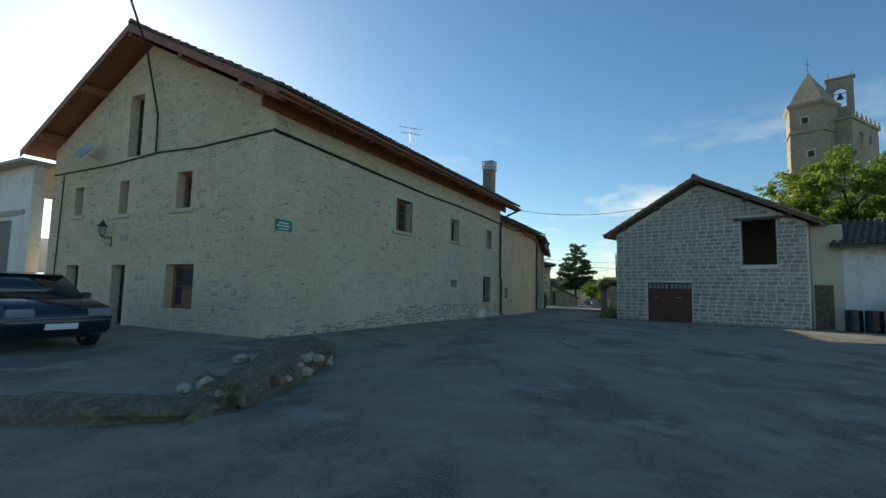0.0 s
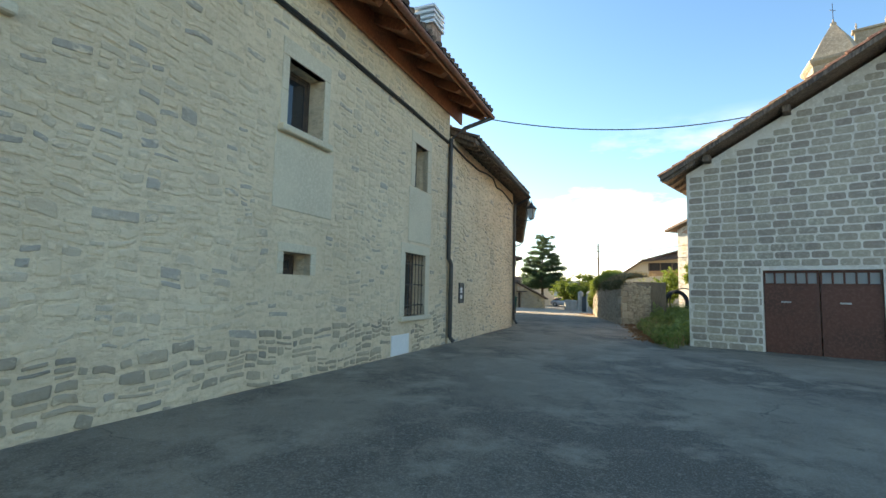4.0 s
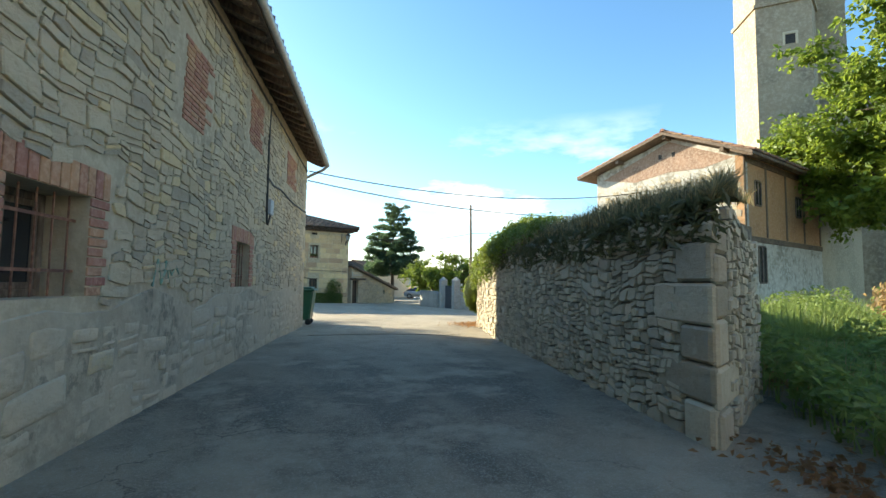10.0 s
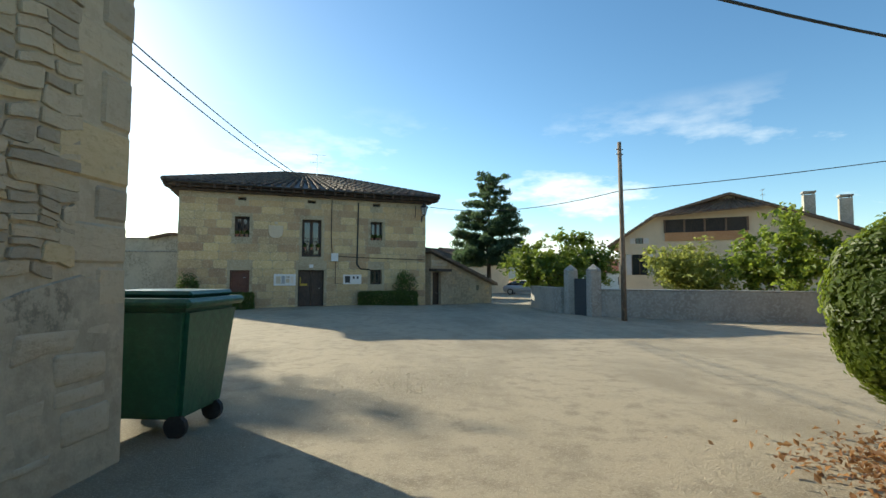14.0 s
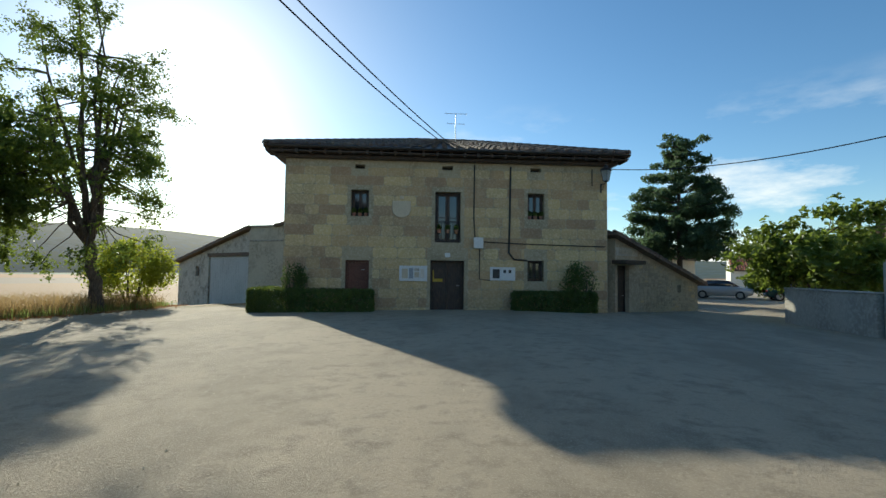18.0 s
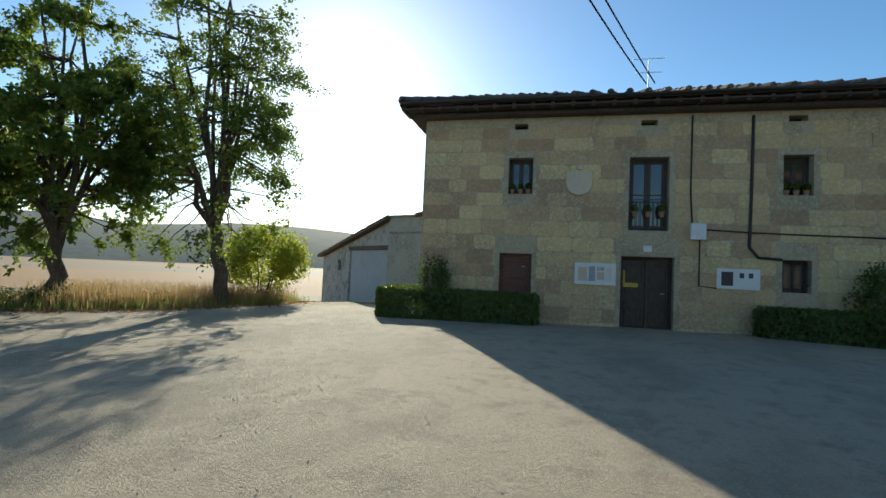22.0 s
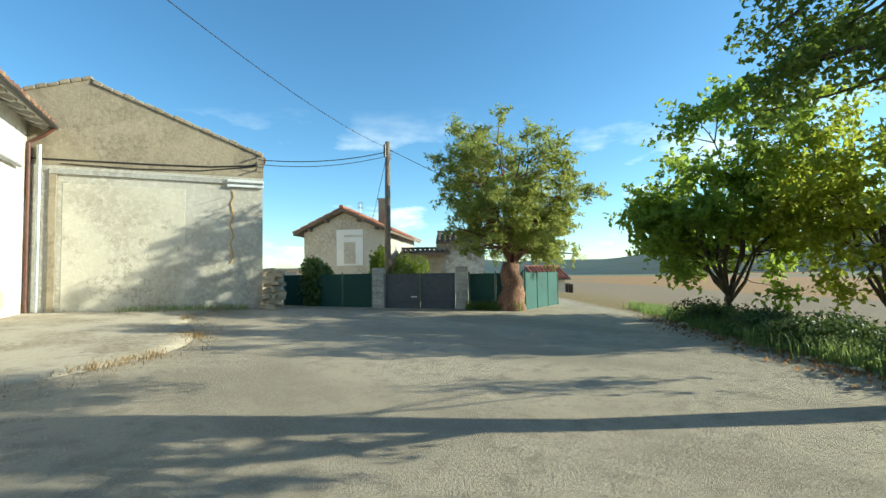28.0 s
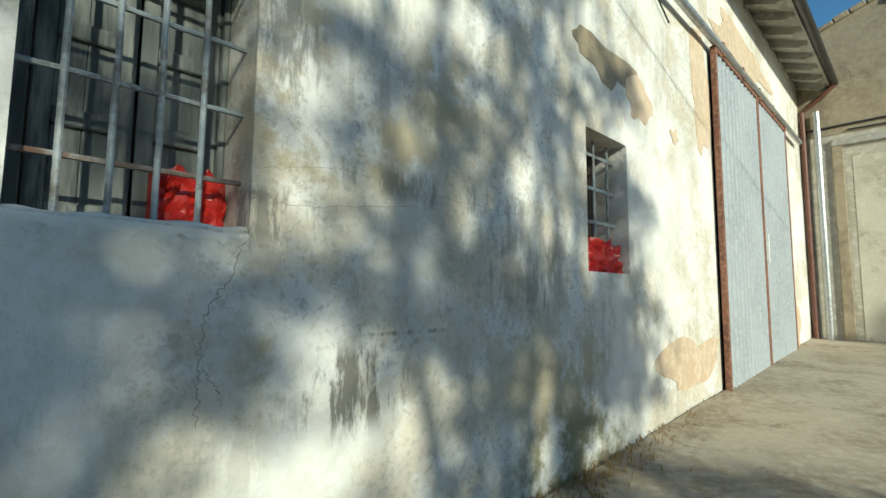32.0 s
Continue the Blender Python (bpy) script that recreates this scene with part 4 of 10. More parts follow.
part("back_wall", bm, M["ashlar_joint"], hall)


def hip_roof(parent, pl, s0, s1, depth, z, over, rise, tile_mat, board_mat, seed=1):
    q = [pl.at(s0 - over, z, over), pl.at(s1 + over, z, over), pl.at(s1 + over, z, -depth - over), pl.at(s0 - over, z, -depth - over)]
    h = depth / 2 + over
    r = [pl.at(s0 - over + h, z + rise, -depth / 2), pl.at(s1 + over - h, z + rise, -depth / 2)]
    bm = bmesh.new()
    slab(bm, [q[0], q[1], r[1], r[0]], 0.1)
    slab(bm, [q[2], q[3], r[0], r[1]], 0.1)
    slab(bm, [q[1], q[2], r[1]], 0.1)
    slab(bm, [q[3], q[0], r[0]], 0.1)
    part("roof", bm, board_mat, parent, "roof boarding")
    bm = bmesh.new()
    tiles(bm, q[0], q[1], r[1], r[0], pitch=0.26, seed=seed)
    tiles(bm, q[1], q[2], r[1], r[1], pitch=0.26, seed=seed)
    tiles(bm, q[3], q[0], r[0], r[0], pitch=0.26, seed=seed)
    tiles(bm, q[2], q[3], r[0], r[1], pitch=0.26, seed=seed)
    tiles_ridge(bm, r[0], r[1])
    for a, b in ((q[0], r[0]), (q[1], r[1]), (q[2], r[1]), (q[3], r[0])):
        tiles_ridge(bm, a, b)
    part("roof_tiles", bm, tile_mat, parent, "curved clay tiles", kind="stuff")


hip_roof(hall, PT, 0, PT.len, 9.5, 5.4, 0.62, 1.75, M["tile_dark"], M["wood_dark"], seed=31)

# ---- lean-to beside the town hall ----
PN = Plane((17.4, 71.2), (22.3, 76.2))
lean_to = thing("outbuilding", "small stone lean-to with sloping tiled roof", "outbuilding", at=(17.4, 71.2, -0.6))
bm = bmesh.new()
wall(bm, PN, 0, PN.len, -1.3, lambda s: 2.35 - 0.26 * s, 0.4, [(0.15, 1.0, -0.9, 1.3), (5.0, 5.35, 0.15, 0.5)])
part("wall", bm, M["old_mortar"], lean_to)

# ---- shed beside the town hall ----
PB = Plane((-8.41, 81.12), (-0.83, 76.74))
shed = thing("shed", "low stone shed with a wide pale door and tiled roof", "shed", at=(-4, 79, -0.7))
bm = bmesh.new()
wall(bm, PB, 0, PB.len, -2.2, lambda s: 1.3 + 0.21 * s, 0.4, [(4.0, 8.5, -1.9, 1.72), (2.35, 2.85, 0.5, 1.1)])
part("wall", bm, M["peeling"], shed, "weathered plastered front wall")

# ---- white building at the end and its neighbours ----
PW = Plane((4.6, 54.45), (-2.85, 41.9), out=1)


def whitewash_material():
    """Old whitewash: chalky coats, ochre damp stains, grey scuffs that run down, and moss at the foot."""
    m, n, l, b = material("old_whitewash", 0.9)
    g = n.new("ShaderNodeNewGeometry")
    small = grain(n, l, 11.0, 7.0, 0.72)
    c = mixer(n, l, ramp(n, l, grain(n, l, 0.8, 6.0, 0.65), 0.45, 0.62), (0.80, 0.775, 0.73), (0.66, 0.63, 0.565))
    c = mixer(n, l, ramp(n, l, small, 0.5, 0.7), c, (0.85, 0.835, 0.80))

    def times(a, k):
        q = n.new("ShaderNodeMath")
        q.operation = "MULTIPLY"
        l.new(a, q.inputs[0])
        if isinstance(k, float):
            q.inputs[1].default_value = k
        else:
            l.new(k, q.inputs[1])
        return q.outputs[0]

    def about(s, z, r, tall):
        """1 at a place of the wall, fading to 0 at the distance r, with a ragged rim."""
        p = PW.at(WS + s, z)
        q = n.new("ShaderNodeVectorMath")
        q.operation = "SUBTRACT"
        q.inputs[1].default_value = p
        l.new(g.outputs["Position"], q.inputs[0])
        k = n.new("ShaderNodeVectorMath")
        k.operation = "MULTIPLY"
        k.inputs[1].default_value = (1 / r, 1 / r, 1 / tall)
        l.new(q.outputs[0], k.inputs[0])
        d = n.new("ShaderNodeVectorMath")
        d.operation = "LENGTH"
        l.new(k.outputs[0], d.inputs[0])
        return ramp(n, l, d.outputs["Value"], 1.1, 0.6)

    blots = ramp(n, l, grain(n, l, 2.6, 7.0, 0.68), 0.44, 0.54)
    drips = ramp(n, l, grain(n, l, 9.0, 7.0, 0.75, (1, 1, 0.22)), 0.47, 0.55)
    specks = ramp(n, l, grain(n, l, 26.0, 8.0, 0.8), 0.52, 0.58)
    zone = ramp(n, l, grain(n, l, 0.9, 4.0, 0.6), 0.44, 0.56)
    c = mixer(n, l, times(times(blots, zone), 0.6), c, (0.56, 0.47, 0.33))
    c = mixer(n, l, times(times(specks, zone), 0.55), c, (0.38, 0.34, 0.28))
    c = mixer(n, l, times(times(drips, ramp(n, l, grain(n, l, 0.7, 4.0, 0.6, (1, 1, 1.3)), 0.52, 0.62)), 0.5), c, (0.46, 0.42, 0.36))
    for s, z, r, tall, k in ((0.2, 1.4, 0.3, 0.28, 0.6), (0.62, 1.36, 0.32, 0.2, 0.6), (0.24, 1.66, 0.14, 0.3, 0.6), (0.07, 0.5, 0.13, 0.11, 0.7), (0.95, 1.75, 0.3, 0.25, 0.5), (2.0, 0.2, 0.7, 0.3, 0.5), (-0.5, 0.9, 0.35, 0.08, 0.6)):
        c = mixer(n, l, times(times(about(s, z, r, tall), blots), k), c, (0.47, 0.37, 0.20))
    for s, z, r, tall, k in ((0.45, 0.36, 0.34, 0.2, 0.95), (0.12, 1.7, 0.16, 0.3, 0.6), (1.6, 0.9, 0.5, 0.35, 0.5), (0.05, 1.02, 0.25, 0.12, 0.8), (1.0, 1.22, 0.9, 0.09, 0.6), (0.75, 0.565, 0.3, 0.012, 0.8)):
        c = mixer(n, l, times(times(about(s, z, r, tall), drips), k), c, (0.20, 0.185, 0.155))
    c = mixer(n, l, times(times(about(2.2, -0.3, 0.9, 0.36), blots), 0.85), c, (0.20, 0.18, 0.085))
    l.new(c, b.inputs["Base Color"])
    lump = n.new("ShaderNodeMath")
    lump.operation = "MULTIPLY_ADD"
    lump.inputs[1].default_value = 2.5
    l.new(grain(n, l, 3.0, 6.0, 0.6), lump.inputs[0])
    l.new(small, lump.inputs[2])
    relief(n, l, b, lump.outputs[0], 0.6, 0.022)
    return m


WS = 3.24                                # from the near corner to the reference window edge
white_house = thing("barn", "whitewashed barn with a tall grey corrugated door", "barn", at=(0, 47, -0.5))
HOLES_W = [(WS - 0.63, WS, 0.95, 1.97), (WS + 2.36, WS + 3.02, 0.9, 1.94), (WS + 5.33, WS + 9.2, -0.5, 3.57)]
bm = bmesh.new()
wall(bm, PW, 0, PW.len, -1.2, 5.1, 0.5, HOLES_W)
part("wall", bm, whitewash_material(), white_house, "whitewashed wall with worn patches")
PK = Plane((-2.8, 41.9), (-8.0, 45.0), out=1)
grey_barn = thing("barn", "tall grey-plastered barn with a blind gable", "barn", at=(-5, 43, -0.5))
bm = bmesh.new()
wall(bm, PK, -4.0, PK.len, -1.2, lambda s: 6.5 - 0.38 * (s - 1.3) if s > 1.3 else 6.5 - 0.38 * (1.3 - s), 0.5, breaks=(1.3,))
part("wall", bm, M["grey_plaster"], grey_barn)

# ---- half-timbered house, church, far house ----
PH = Plane((28.9, 46.45), (27.18, 53.38), out=-1)
PHR = 3.12                                # where along the gable the ridge stands


def timber_top(s, z=6.7):
    return z + 0.45 * s if s < PHR else z + 0.45 * PHR - 0.27 * (s - PHR)


timber_house = thing("house", "old house with peeling plaster gable and brown half-timbered side", "house", at=(28.9, 46.45, 0))
bm = bmesh.new()
wall(bm, PH, 0, PH.len, -0.5, timber_top, 0.4, [(2.9, 3.6, 4.7, 5.65)], breaks=(PHR,))
part("gable_wall", bm, M["peeling"], timber_house)
PHS = Plane((28.9, 46.45), (28.9 + 8.7, 46.45 + 2.2))
bm = bmesh.new()
wall(bm, PHS, 0.0, PHS.len, -0.5, 6.7, 0.3)
part("side_wall", bm, M["tan_plaster"], timber_house)
for s0, s1, sd in ((-0.6, PHR, 41), (PH.len + 0.85, PHR, 42)):
    q = [PH.at(s, timber_top(s, 6.9), k) for s, k in ((s0, 0.6), (s0, -9.3), (s1, -9.3), (s1, 0.6))]
    bm = bmesh.new()
    slab(bm, q, 0.12)
    part("roof", bm, M["wood_old"], timber_house, "roof boarding")
    bm = bmesh.new()
    tiles(bm, *q, seed=sd)
    if sd == 41:
        tiles_ridge(bm, q[3], q[2])
    part("roof_tiles", bm, M["tile"], timber_house, "curved clay tiles", kind="stuff")

PE = Plane((37.5, 86.0), (52.5, 74.8), out=1)
far_house = thing("house", "stone house with an open wooden gallery under a broad gable roof", "house", at=(45, 80, -0.8))
bm = bmesh.new()
PROFILE = [(-0.9, 3.85), (3.2, 6.6), (9.1, 8.2), (15.4, 5.75), (PE.len + 0.9, 4.0)]


def profile(s):
    for (a, p), (b, q) in zip(PROFILE, PROFILE[1:]):
        if s <= b:
            return p + (q - p) * (s - a) / (b - a)
    return PROFILE[-1][1]


wall(bm, PE, 0, PE.len, -1.4, lambda s: profile(s) - 0.12, 0.4, breaks=(3.2, 9.1, 15.4))
part("gable_wall", bm, M["dressed"], far_house)

PC = Plane((-14.85, 38.69), (-16.81, 42.52), out=1)
cottage = thing("cottage", "small plastered cottage with red tile roof", "house", at=(-17, 40, -0.5))
bm = bmesh.new()
wall(bm, PC, 0, PC.len, -1.2, gable_top(PC.len, 2.98, 0.47), 0.4, breaks=(PC.len / 2,))
part("gable_wall", bm, M["grey_plaster"], cottage)

# ---- ruined wall by the street ----
PR1 = Plane((13.9, 35.9), (15.8, 43.1), out=-1)
PR2 = Plane((15.8, 43.1), (16.95, 46.7), out=-1)
PR0 = Plane((13.9, 35.9), (15.8, 36.9), out=1)
ruin = thing("ruined_wall", "dry stone wall of a ruin overgrown with grass and ivy", "wall", at=(14, 36, 0))
bm = bmesh.new()
slab(bm, [PR1.at(0, 1.84), PR1.at(0.7, 1.84), PR1.at(0.7, 1.84, -0.3), PR0.at(0.7, 1.84)], 2.3)
part("wall_corner", bm, M["ruin_joint"], ruin)
for q, s0 in ((PR0, 0.6), (PR1, 0.6), (PR2, 0.02)):
    bm = bmesh.new()
    wall(bm, q, s0, q.len, -0.5, 1.85, 0.5)
    part("wall", bm, M["ruin_joint"], ruin)

# ---- fittings that many houses share ----


def surround(parent, pl, h, w=0.22, proud=0.015, mat=None, sill=True, head=0.25, out=0.07):
    """Dressed stone blocks round an opening, and a sill."""
    mat = mat or M["dressed"]
    a, b, c, e = h
    for s0, s1 in ((a - w, a), (b, b + w)):
        n = max(2, int((e - c) / 0.45))
        for i in range(n):
            bm = bmesh.new()
            ledge(bm, pl, s0, s1, c + (e - c) * i / n + 0.004, c + (e - c) * (i + 1) / n - 0.004, -0.12, proud, 0.008)
            part("jamb_stone", bm, mat, parent)
    bm = bmesh.new()
    ledge(bm, pl, a - w, b + w, e, e + head, -0.12, proud, 0.008)
    part("lintel", bm, mat, parent)
    if sill:
        bm = bmesh.new()
        ledge(bm, pl, a - w * 1.15, b + w * 1.15, c - 0.1, c, -0.25, out, 0.015)
        part("sill", bm, mat, parent)


def window(parent, pl, h, frame_mat, deep=0.22, cols=2, rows=3, bar=0.05, label="", back=True):
    """A framed window set back in its opening, with a leaf for each column and panes of glass."""
    a, b, c, e = h
    bm = bmesh.new()
    f = 0.06
    for q in ((a, a + f, c, e), (b - f, b, c, e), (a + f, b - f, c, c + f), (a + f, b - f, e - f, e)):
        ledge(bm, pl, q[0], q[1], q[2], q[3], -deep - 0.06, -deep, 0.006)
    win = part("window", bm, frame_mat, parent, label)
    w = (b - a - 2 * f) / cols
    for i in range(cols):
        s0, s1 = a + f + w * i, a + f + w * (i + 1)
        bm = bmesh.new()
        for q in ((s0, s0 + bar, c + f, e - f), (s1 - bar, s1, c + f, e - f), (s0, s1, c + f, c + f + bar), (s0, s1, e - f - bar, e - f)):
            ledge(bm, pl, *q, -deep - 0.045, -deep - 0.012, 0.004)
        for k in range(1, rows):
            z = c + f + (e - c - 2 * f) * k / rows
            ledge(bm, pl, s0 + bar, s1 - bar, z - 0.015, z + 0.015, -deep - 0.04, -deep - 0.015, 0)
        part("sash", bm, frame_mat, win)
        bm = bmesh.new()
        ledge(bm, pl, s0 + bar, s1 - bar, c + f + bar, e - f - bar, -deep - 0.032, -deep - 0.026, 0)
        part("pane", bm, M["glass"], win, "dark window glass")
    # dark sheet behind the panes paints the shade of the room
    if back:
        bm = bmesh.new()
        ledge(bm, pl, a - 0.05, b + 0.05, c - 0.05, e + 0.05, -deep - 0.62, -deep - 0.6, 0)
        part("lining", bm, M["room_shade"], win)
    return win


def grille(parent, pl, h, bars=5, rails=3, k=-0.05, r=0.009, mat=None):
    """An iron window grille: uprights and flat rails."""
    a, b, c, e = h
    mat = mat or M["metal_dark"]
    g = None
    for i in range(rails):
        z = c + (e - c) * (i + 0.5) / rails
        bm = bmesh.new()
        ledge(bm, pl, a - 0.02, b + 0.02, z - 0.012, z + 0.012, k - 0.006, k + 0.006, 0)
        ob = part("rail", bm, mat, parent) if g is None else part("rail", bm, mat, g)
        if g is None:
            g = ob
            g.name = "window_grille"
    for i in range(bars):
        s = a + (b - a) * (i + 0.5) / bars
        bm = bmesh.new()
        tube(bm, [pl.at(s, c + 0.01, k), pl.at(s, e - 0.01, k)], r, 6)
        part("bar", bm, mat, g)
    return g


def leaf_door(parent, pl, h, mat, deep=0.2, leaves=1, panels=3, name="door", label=""):
    a, b, c, e = h
    bm = bmesh.new()
    for q in ((a, a + 0.06, c, e), (b - 0.06, b, c, e), (a + 0.06, b - 0.06, e - 0.06, e)):
        ledge(bm, pl, *q, -deep - 0.08, -deep + 0.02, 0.006)
    d = part(name, bm, mat, parent, label)
    w = (b - a - 0.12) / leaves
    for i in range(leaves):
        s0, s1 = a + 0.06 + w * i, a + 0.06 + w * (i + 1)
        bm = bmesh.new()
        ledge(bm, pl, s0 + 0.005, s1 - 0.005, c, e - 0.065, -deep - 0.06, -deep - 0.02, 0.005)
        for k in range(panels):
            z0, z1 = c + 0.12 + (e - c - 0.25) * k / panels, c + 0.02 + (e - c - 0.25) * (k + 1) / panels
            ledge(bm, pl, s0 + 0.08, s1 - 0.08, z0, z1, -deep - 0.03, -deep - 0.008, 0.01)
        part("leaf", bm, mat, d)
    bm = bmesh.new()
    tube(bm, [pl.at(b - 0.18, c + 1.0, -deep - 0.02), pl.at(b - 0.18, c + 1.0, -deep + 0.05), pl.at(b - 0.28, c + 1.0, -deep + 0.05)], 0.012, 6)
    part("door_handle", bm, M["galvanised"], d)
    return d


def downpipe(parent, path, r=0.05, mat=None, pl=None, straps=()):
    bm = bmesh.new()
    tube(bm, path, r, 10)
    p = part("downpipe", bm, mat or M["metal_dark"], parent, "dark metal downpipe")
    for s, z, k in straps:
        bm = bmesh.new()
        tube(bm, [pl.at(s, z - 0.02, k), pl.at(s, z + 0.02, k)], r * 1.18, 10)
        part("strap", bm, mat or M["metal_dark"], p)
    return p


def gutter(parent, a, b, r=0.075, mat=None):
    """A half-round gutter from a to b."""
    a, b = Vector(a), Vector(b)
    d = (b - a).normalized()
    side = d.cross(Vector((0, 0, 1))).normalized()
    bm = bmesh.new()
    ends = []
    for e in (a, b):
        o = [bm.verts.new(e + side * r * math.cos(t) + Vector((0, 0, r * math.sin(t)))) for t in [math.pi + math.pi * k / 8 for k in range(9)]]
        i = [bm.verts.new(e + side * (r - 0.008) * math.cos(t) + Vector((0, 0, (r - 0.008) * math.sin(t)))) for t in [math.pi + math.pi * k / 8 for k in range(9)]]
        ends.append((o, i))
    for k in range(8):
        for w in (0, 1):
            bm.faces.new((ends[0][w][k], ends[0][w][k + 1], ends[1][w][k + 1], ends[1][w][k]))
    for o, i in ends:
        bm.faces.new(o + i[::-1])
    for k in (0, 8):
        bm.faces.new((ends[0][0][k], ends[0][1][k], ends[1][1][k], ends[1][0][k]))
    return part("gutter", bm, mat or M["metal_dark"], parent, "half-round metal gutter")


def sag(a, b, drop, n=14):
    a, b = Vector(a), Vector(b)
    return [a.lerp(b, i / n) - Vector((0, 0, drop * 4 * (i / n) * (1 - i / n))) for i in range(n + 1)]


def overhead_cable(a, b, drop, r=0.012, label="black overhead power cable between houses"):
    bm = bmesh.new()
    tube(bm, sag(a, b, drop, 20), r, 6)
    ob = part("overhead_cable", bm, M["cable"])
    return tagged(ob, label, "cable", "overhead cables")


def wall_cable(parent, pl, pts, r=0.02, k=0.03, name="wall_cable"):
    bm = bmesh.new()
    tube(bm, [pl.at(s, z, k) for s, z in pts], r, 6)
    return part(name, bm, M["cable"], parent, "black cable clipped to the wall")


def lantern(name, pl, s, z, label, arm=0.55, size=1.0):
    """A traditional street lantern: scrolled bracket, cage, panes, hood."""
    t = thing(name, label, "street lamp", "wall lanterns", at=pl.at(s, z))
    bm = bmesh.new()
    tube(bm, [pl.at(s, z, 0.0), pl.at(s, z, arm)], 0.014, 6)
    tube(bm, [pl.at(s, z - 0.25, 0.0), pl.at(s, z - 0.22, 0.12), pl.at(s, z - 0.1, 0.28), pl.at(s, z, arm - 0.12)], 0.01, 6)
    tube(bm, [pl.at(s, z - 0.02 - 0.07 * math.cos(u), 0.16 + 0.07 * math.sin(u)) for u in [i * 0.8 for i in range(9)]], 0.008, 5)
    ledge(bm, pl, s - 0.03, s + 0.03, z - 0.3, z + 0.05, 0, 0.015, 0)
    part("bracket", bm, M["metal_dark"], t, "scrolled black iron bracket")
    m = Matrix.Translation(pl.at(s, z + 0.02, arm))
    sub = bmesh.new()
    lathe(sub, [(0.03, 0.0), (0.09 * size, 0.03), (0.1 * size, 0.05)], sides=4)
    for i in range(4):
        u = math.pi / 2 * i
        tube(sub, [(0.1 * size * math.cos(u), 0.1 * size * math.sin(u), 0.05), (0.17 * size * math.cos(u), 0.17 * size * math.sin(u), 0.4 * size)], 0.009, 5)
    bm = bmesh.new()
    put(bm, sub, m)
    part("cage", bm, M["metal_dark"], t)
    sub = bmesh.new()
    lathe(sub, [(0.09 * size, 0.06), (0.155 * size, 0.39 * size)], sides=4)
    bm = bmesh.new()
    put(bm, sub, m)
    part("glass", bm, M["frosted"], t, "pale lantern glass")
    sub = bmesh.new()
    lathe(sub, [(0.2 * size, 0.4 * size), (0.19 * size, 0.43 * size), (0.11 * size, 0.5 * size), (0.08 * size, 0.52 * size), (0.07 * size, 0.58 * size), (0.02, 0.62 * size), (0.012, 0.7 * size)], sides=8)
    bm = bmesh.new()
    put(bm, sub, m)
    part("hood", bm, M["metal_dark"], t)
    return t


def frosted():
    m, n, l, b = material("lantern_glass", 0.35)
    b.inputs["Base Color"].default_value = (0.55, 0.58, 0.58, 1)
    b.inputs["Transmission Weight"].default_value = 0.6
    return m


M["frosted"] = frosted()


def antenna(base, h=1.3, label="thin metal television aerial on a roof", turn=0.0):
    t = thing("tv_aerial", label, "aerial", "roof aerials", at=base)
    base = Vector(base)
    bm = bmesh.new()
    tube(bm, [base, base + Vector((0, 0, h))], 0.018, 6)
    part("mast", bm, M["galvanised"], t)
    d = Vector((math.cos(turn), math.sin(turn), 0))
    e = Vector((-d.y, d.x, 0))
    bm = bmesh.new()
    for z, w in ((h, 0.5), (h * 0.72, 0.4)):
        p = base + Vector((0, 0, z))
        tube(bm, [p - d * w, p + d * w], 0.01, 5)
        for i in range(5):
            q = p + d * (w * (i / 2 - 1))
            tube(bm, [q - e * 0.16, q + e * 0.16], 0.006, 4)
    part("aerial_rods", bm, M["galvanised"], t)


# ---- house A: windows, eaves, stones ----
for h, cols, rows in ((HOLES_A[0], 2, 3), (HOLES_A[1], 1, 1), (HOLES_A[2], 1, 1)):
    window(house_a, PA, h, M["wood_red"] if cols == 2 else M["wood_dark"], 0.28, cols, rows, label="red-brown wooden window" if cols == 2 else "narrow dark window")
surround(house_a, PA, HOLES_A[0], 0.19, out=0.08, head=0.2)
surround(house_a, PA, HOLES_A[1], 0.14, out=0.1)
surround(house_a, PA, HOLES_A[2], 0.2, sill=False)
surround(house_a, PA, HOLES_A[3], 0.12, sill=False, head=0.12)
surround(house_a, PA, HOLES_A[4], 0.2, out=0.09, head=0.2)
window(house_a, PA, HOLES_A[3], M["wood_dark"], 0.3, 1, 1, 0.03)
window(house_a, PA, HOLES_A[4], M["wood_old"], 0.3, 2, 1, 0.07, label="dark ground-floor window behind bars")
grille(house_a, PA, HOLES_A[4], 6, 3, -0.04, 0.009)
for s0, s1, z0, z1 in ((9.95, 11.25, 2.35, 3.38), (13.95, 15.1, 2.32, 3.5)):
    bm = bmesh.new()
    ledge(bm, PA, s0, s1, z0, z1, -0.02, 0.014, 0.01)
    part("plaster_patch", bm, M["dressed"], house_a, "smooth plastered patch")
bm = bmesh.new()
ledge(bm, PA, 13.35, 14.1, -0.02, 0.38, -0.02, 0.02, 0.008)
part("meter_cover", bm, M["sign_white"], house_a, "small pale meter cover")
for h in HOLES_F[:4]:
    window(house_a, PF, h, M["wood_red"], 0.25, 1, 2, label="red-brown window")
for h in HOLES_F[:3]:
    bm = bmesh.new()
    ledge(bm, PF, h[0] - 0.2, h[1] + 0.2, h[2] - 0.12, h[2], -0.2, 0.08)
    part("sill", bm, M["dressed"], house_a)
leaf_door(house_a, PF, HOLES_F[4], M["wood_dark"], 0.3)
leaf_door(house_a, PF, HOLES_F[5], M["wood_dark"], 0.3)
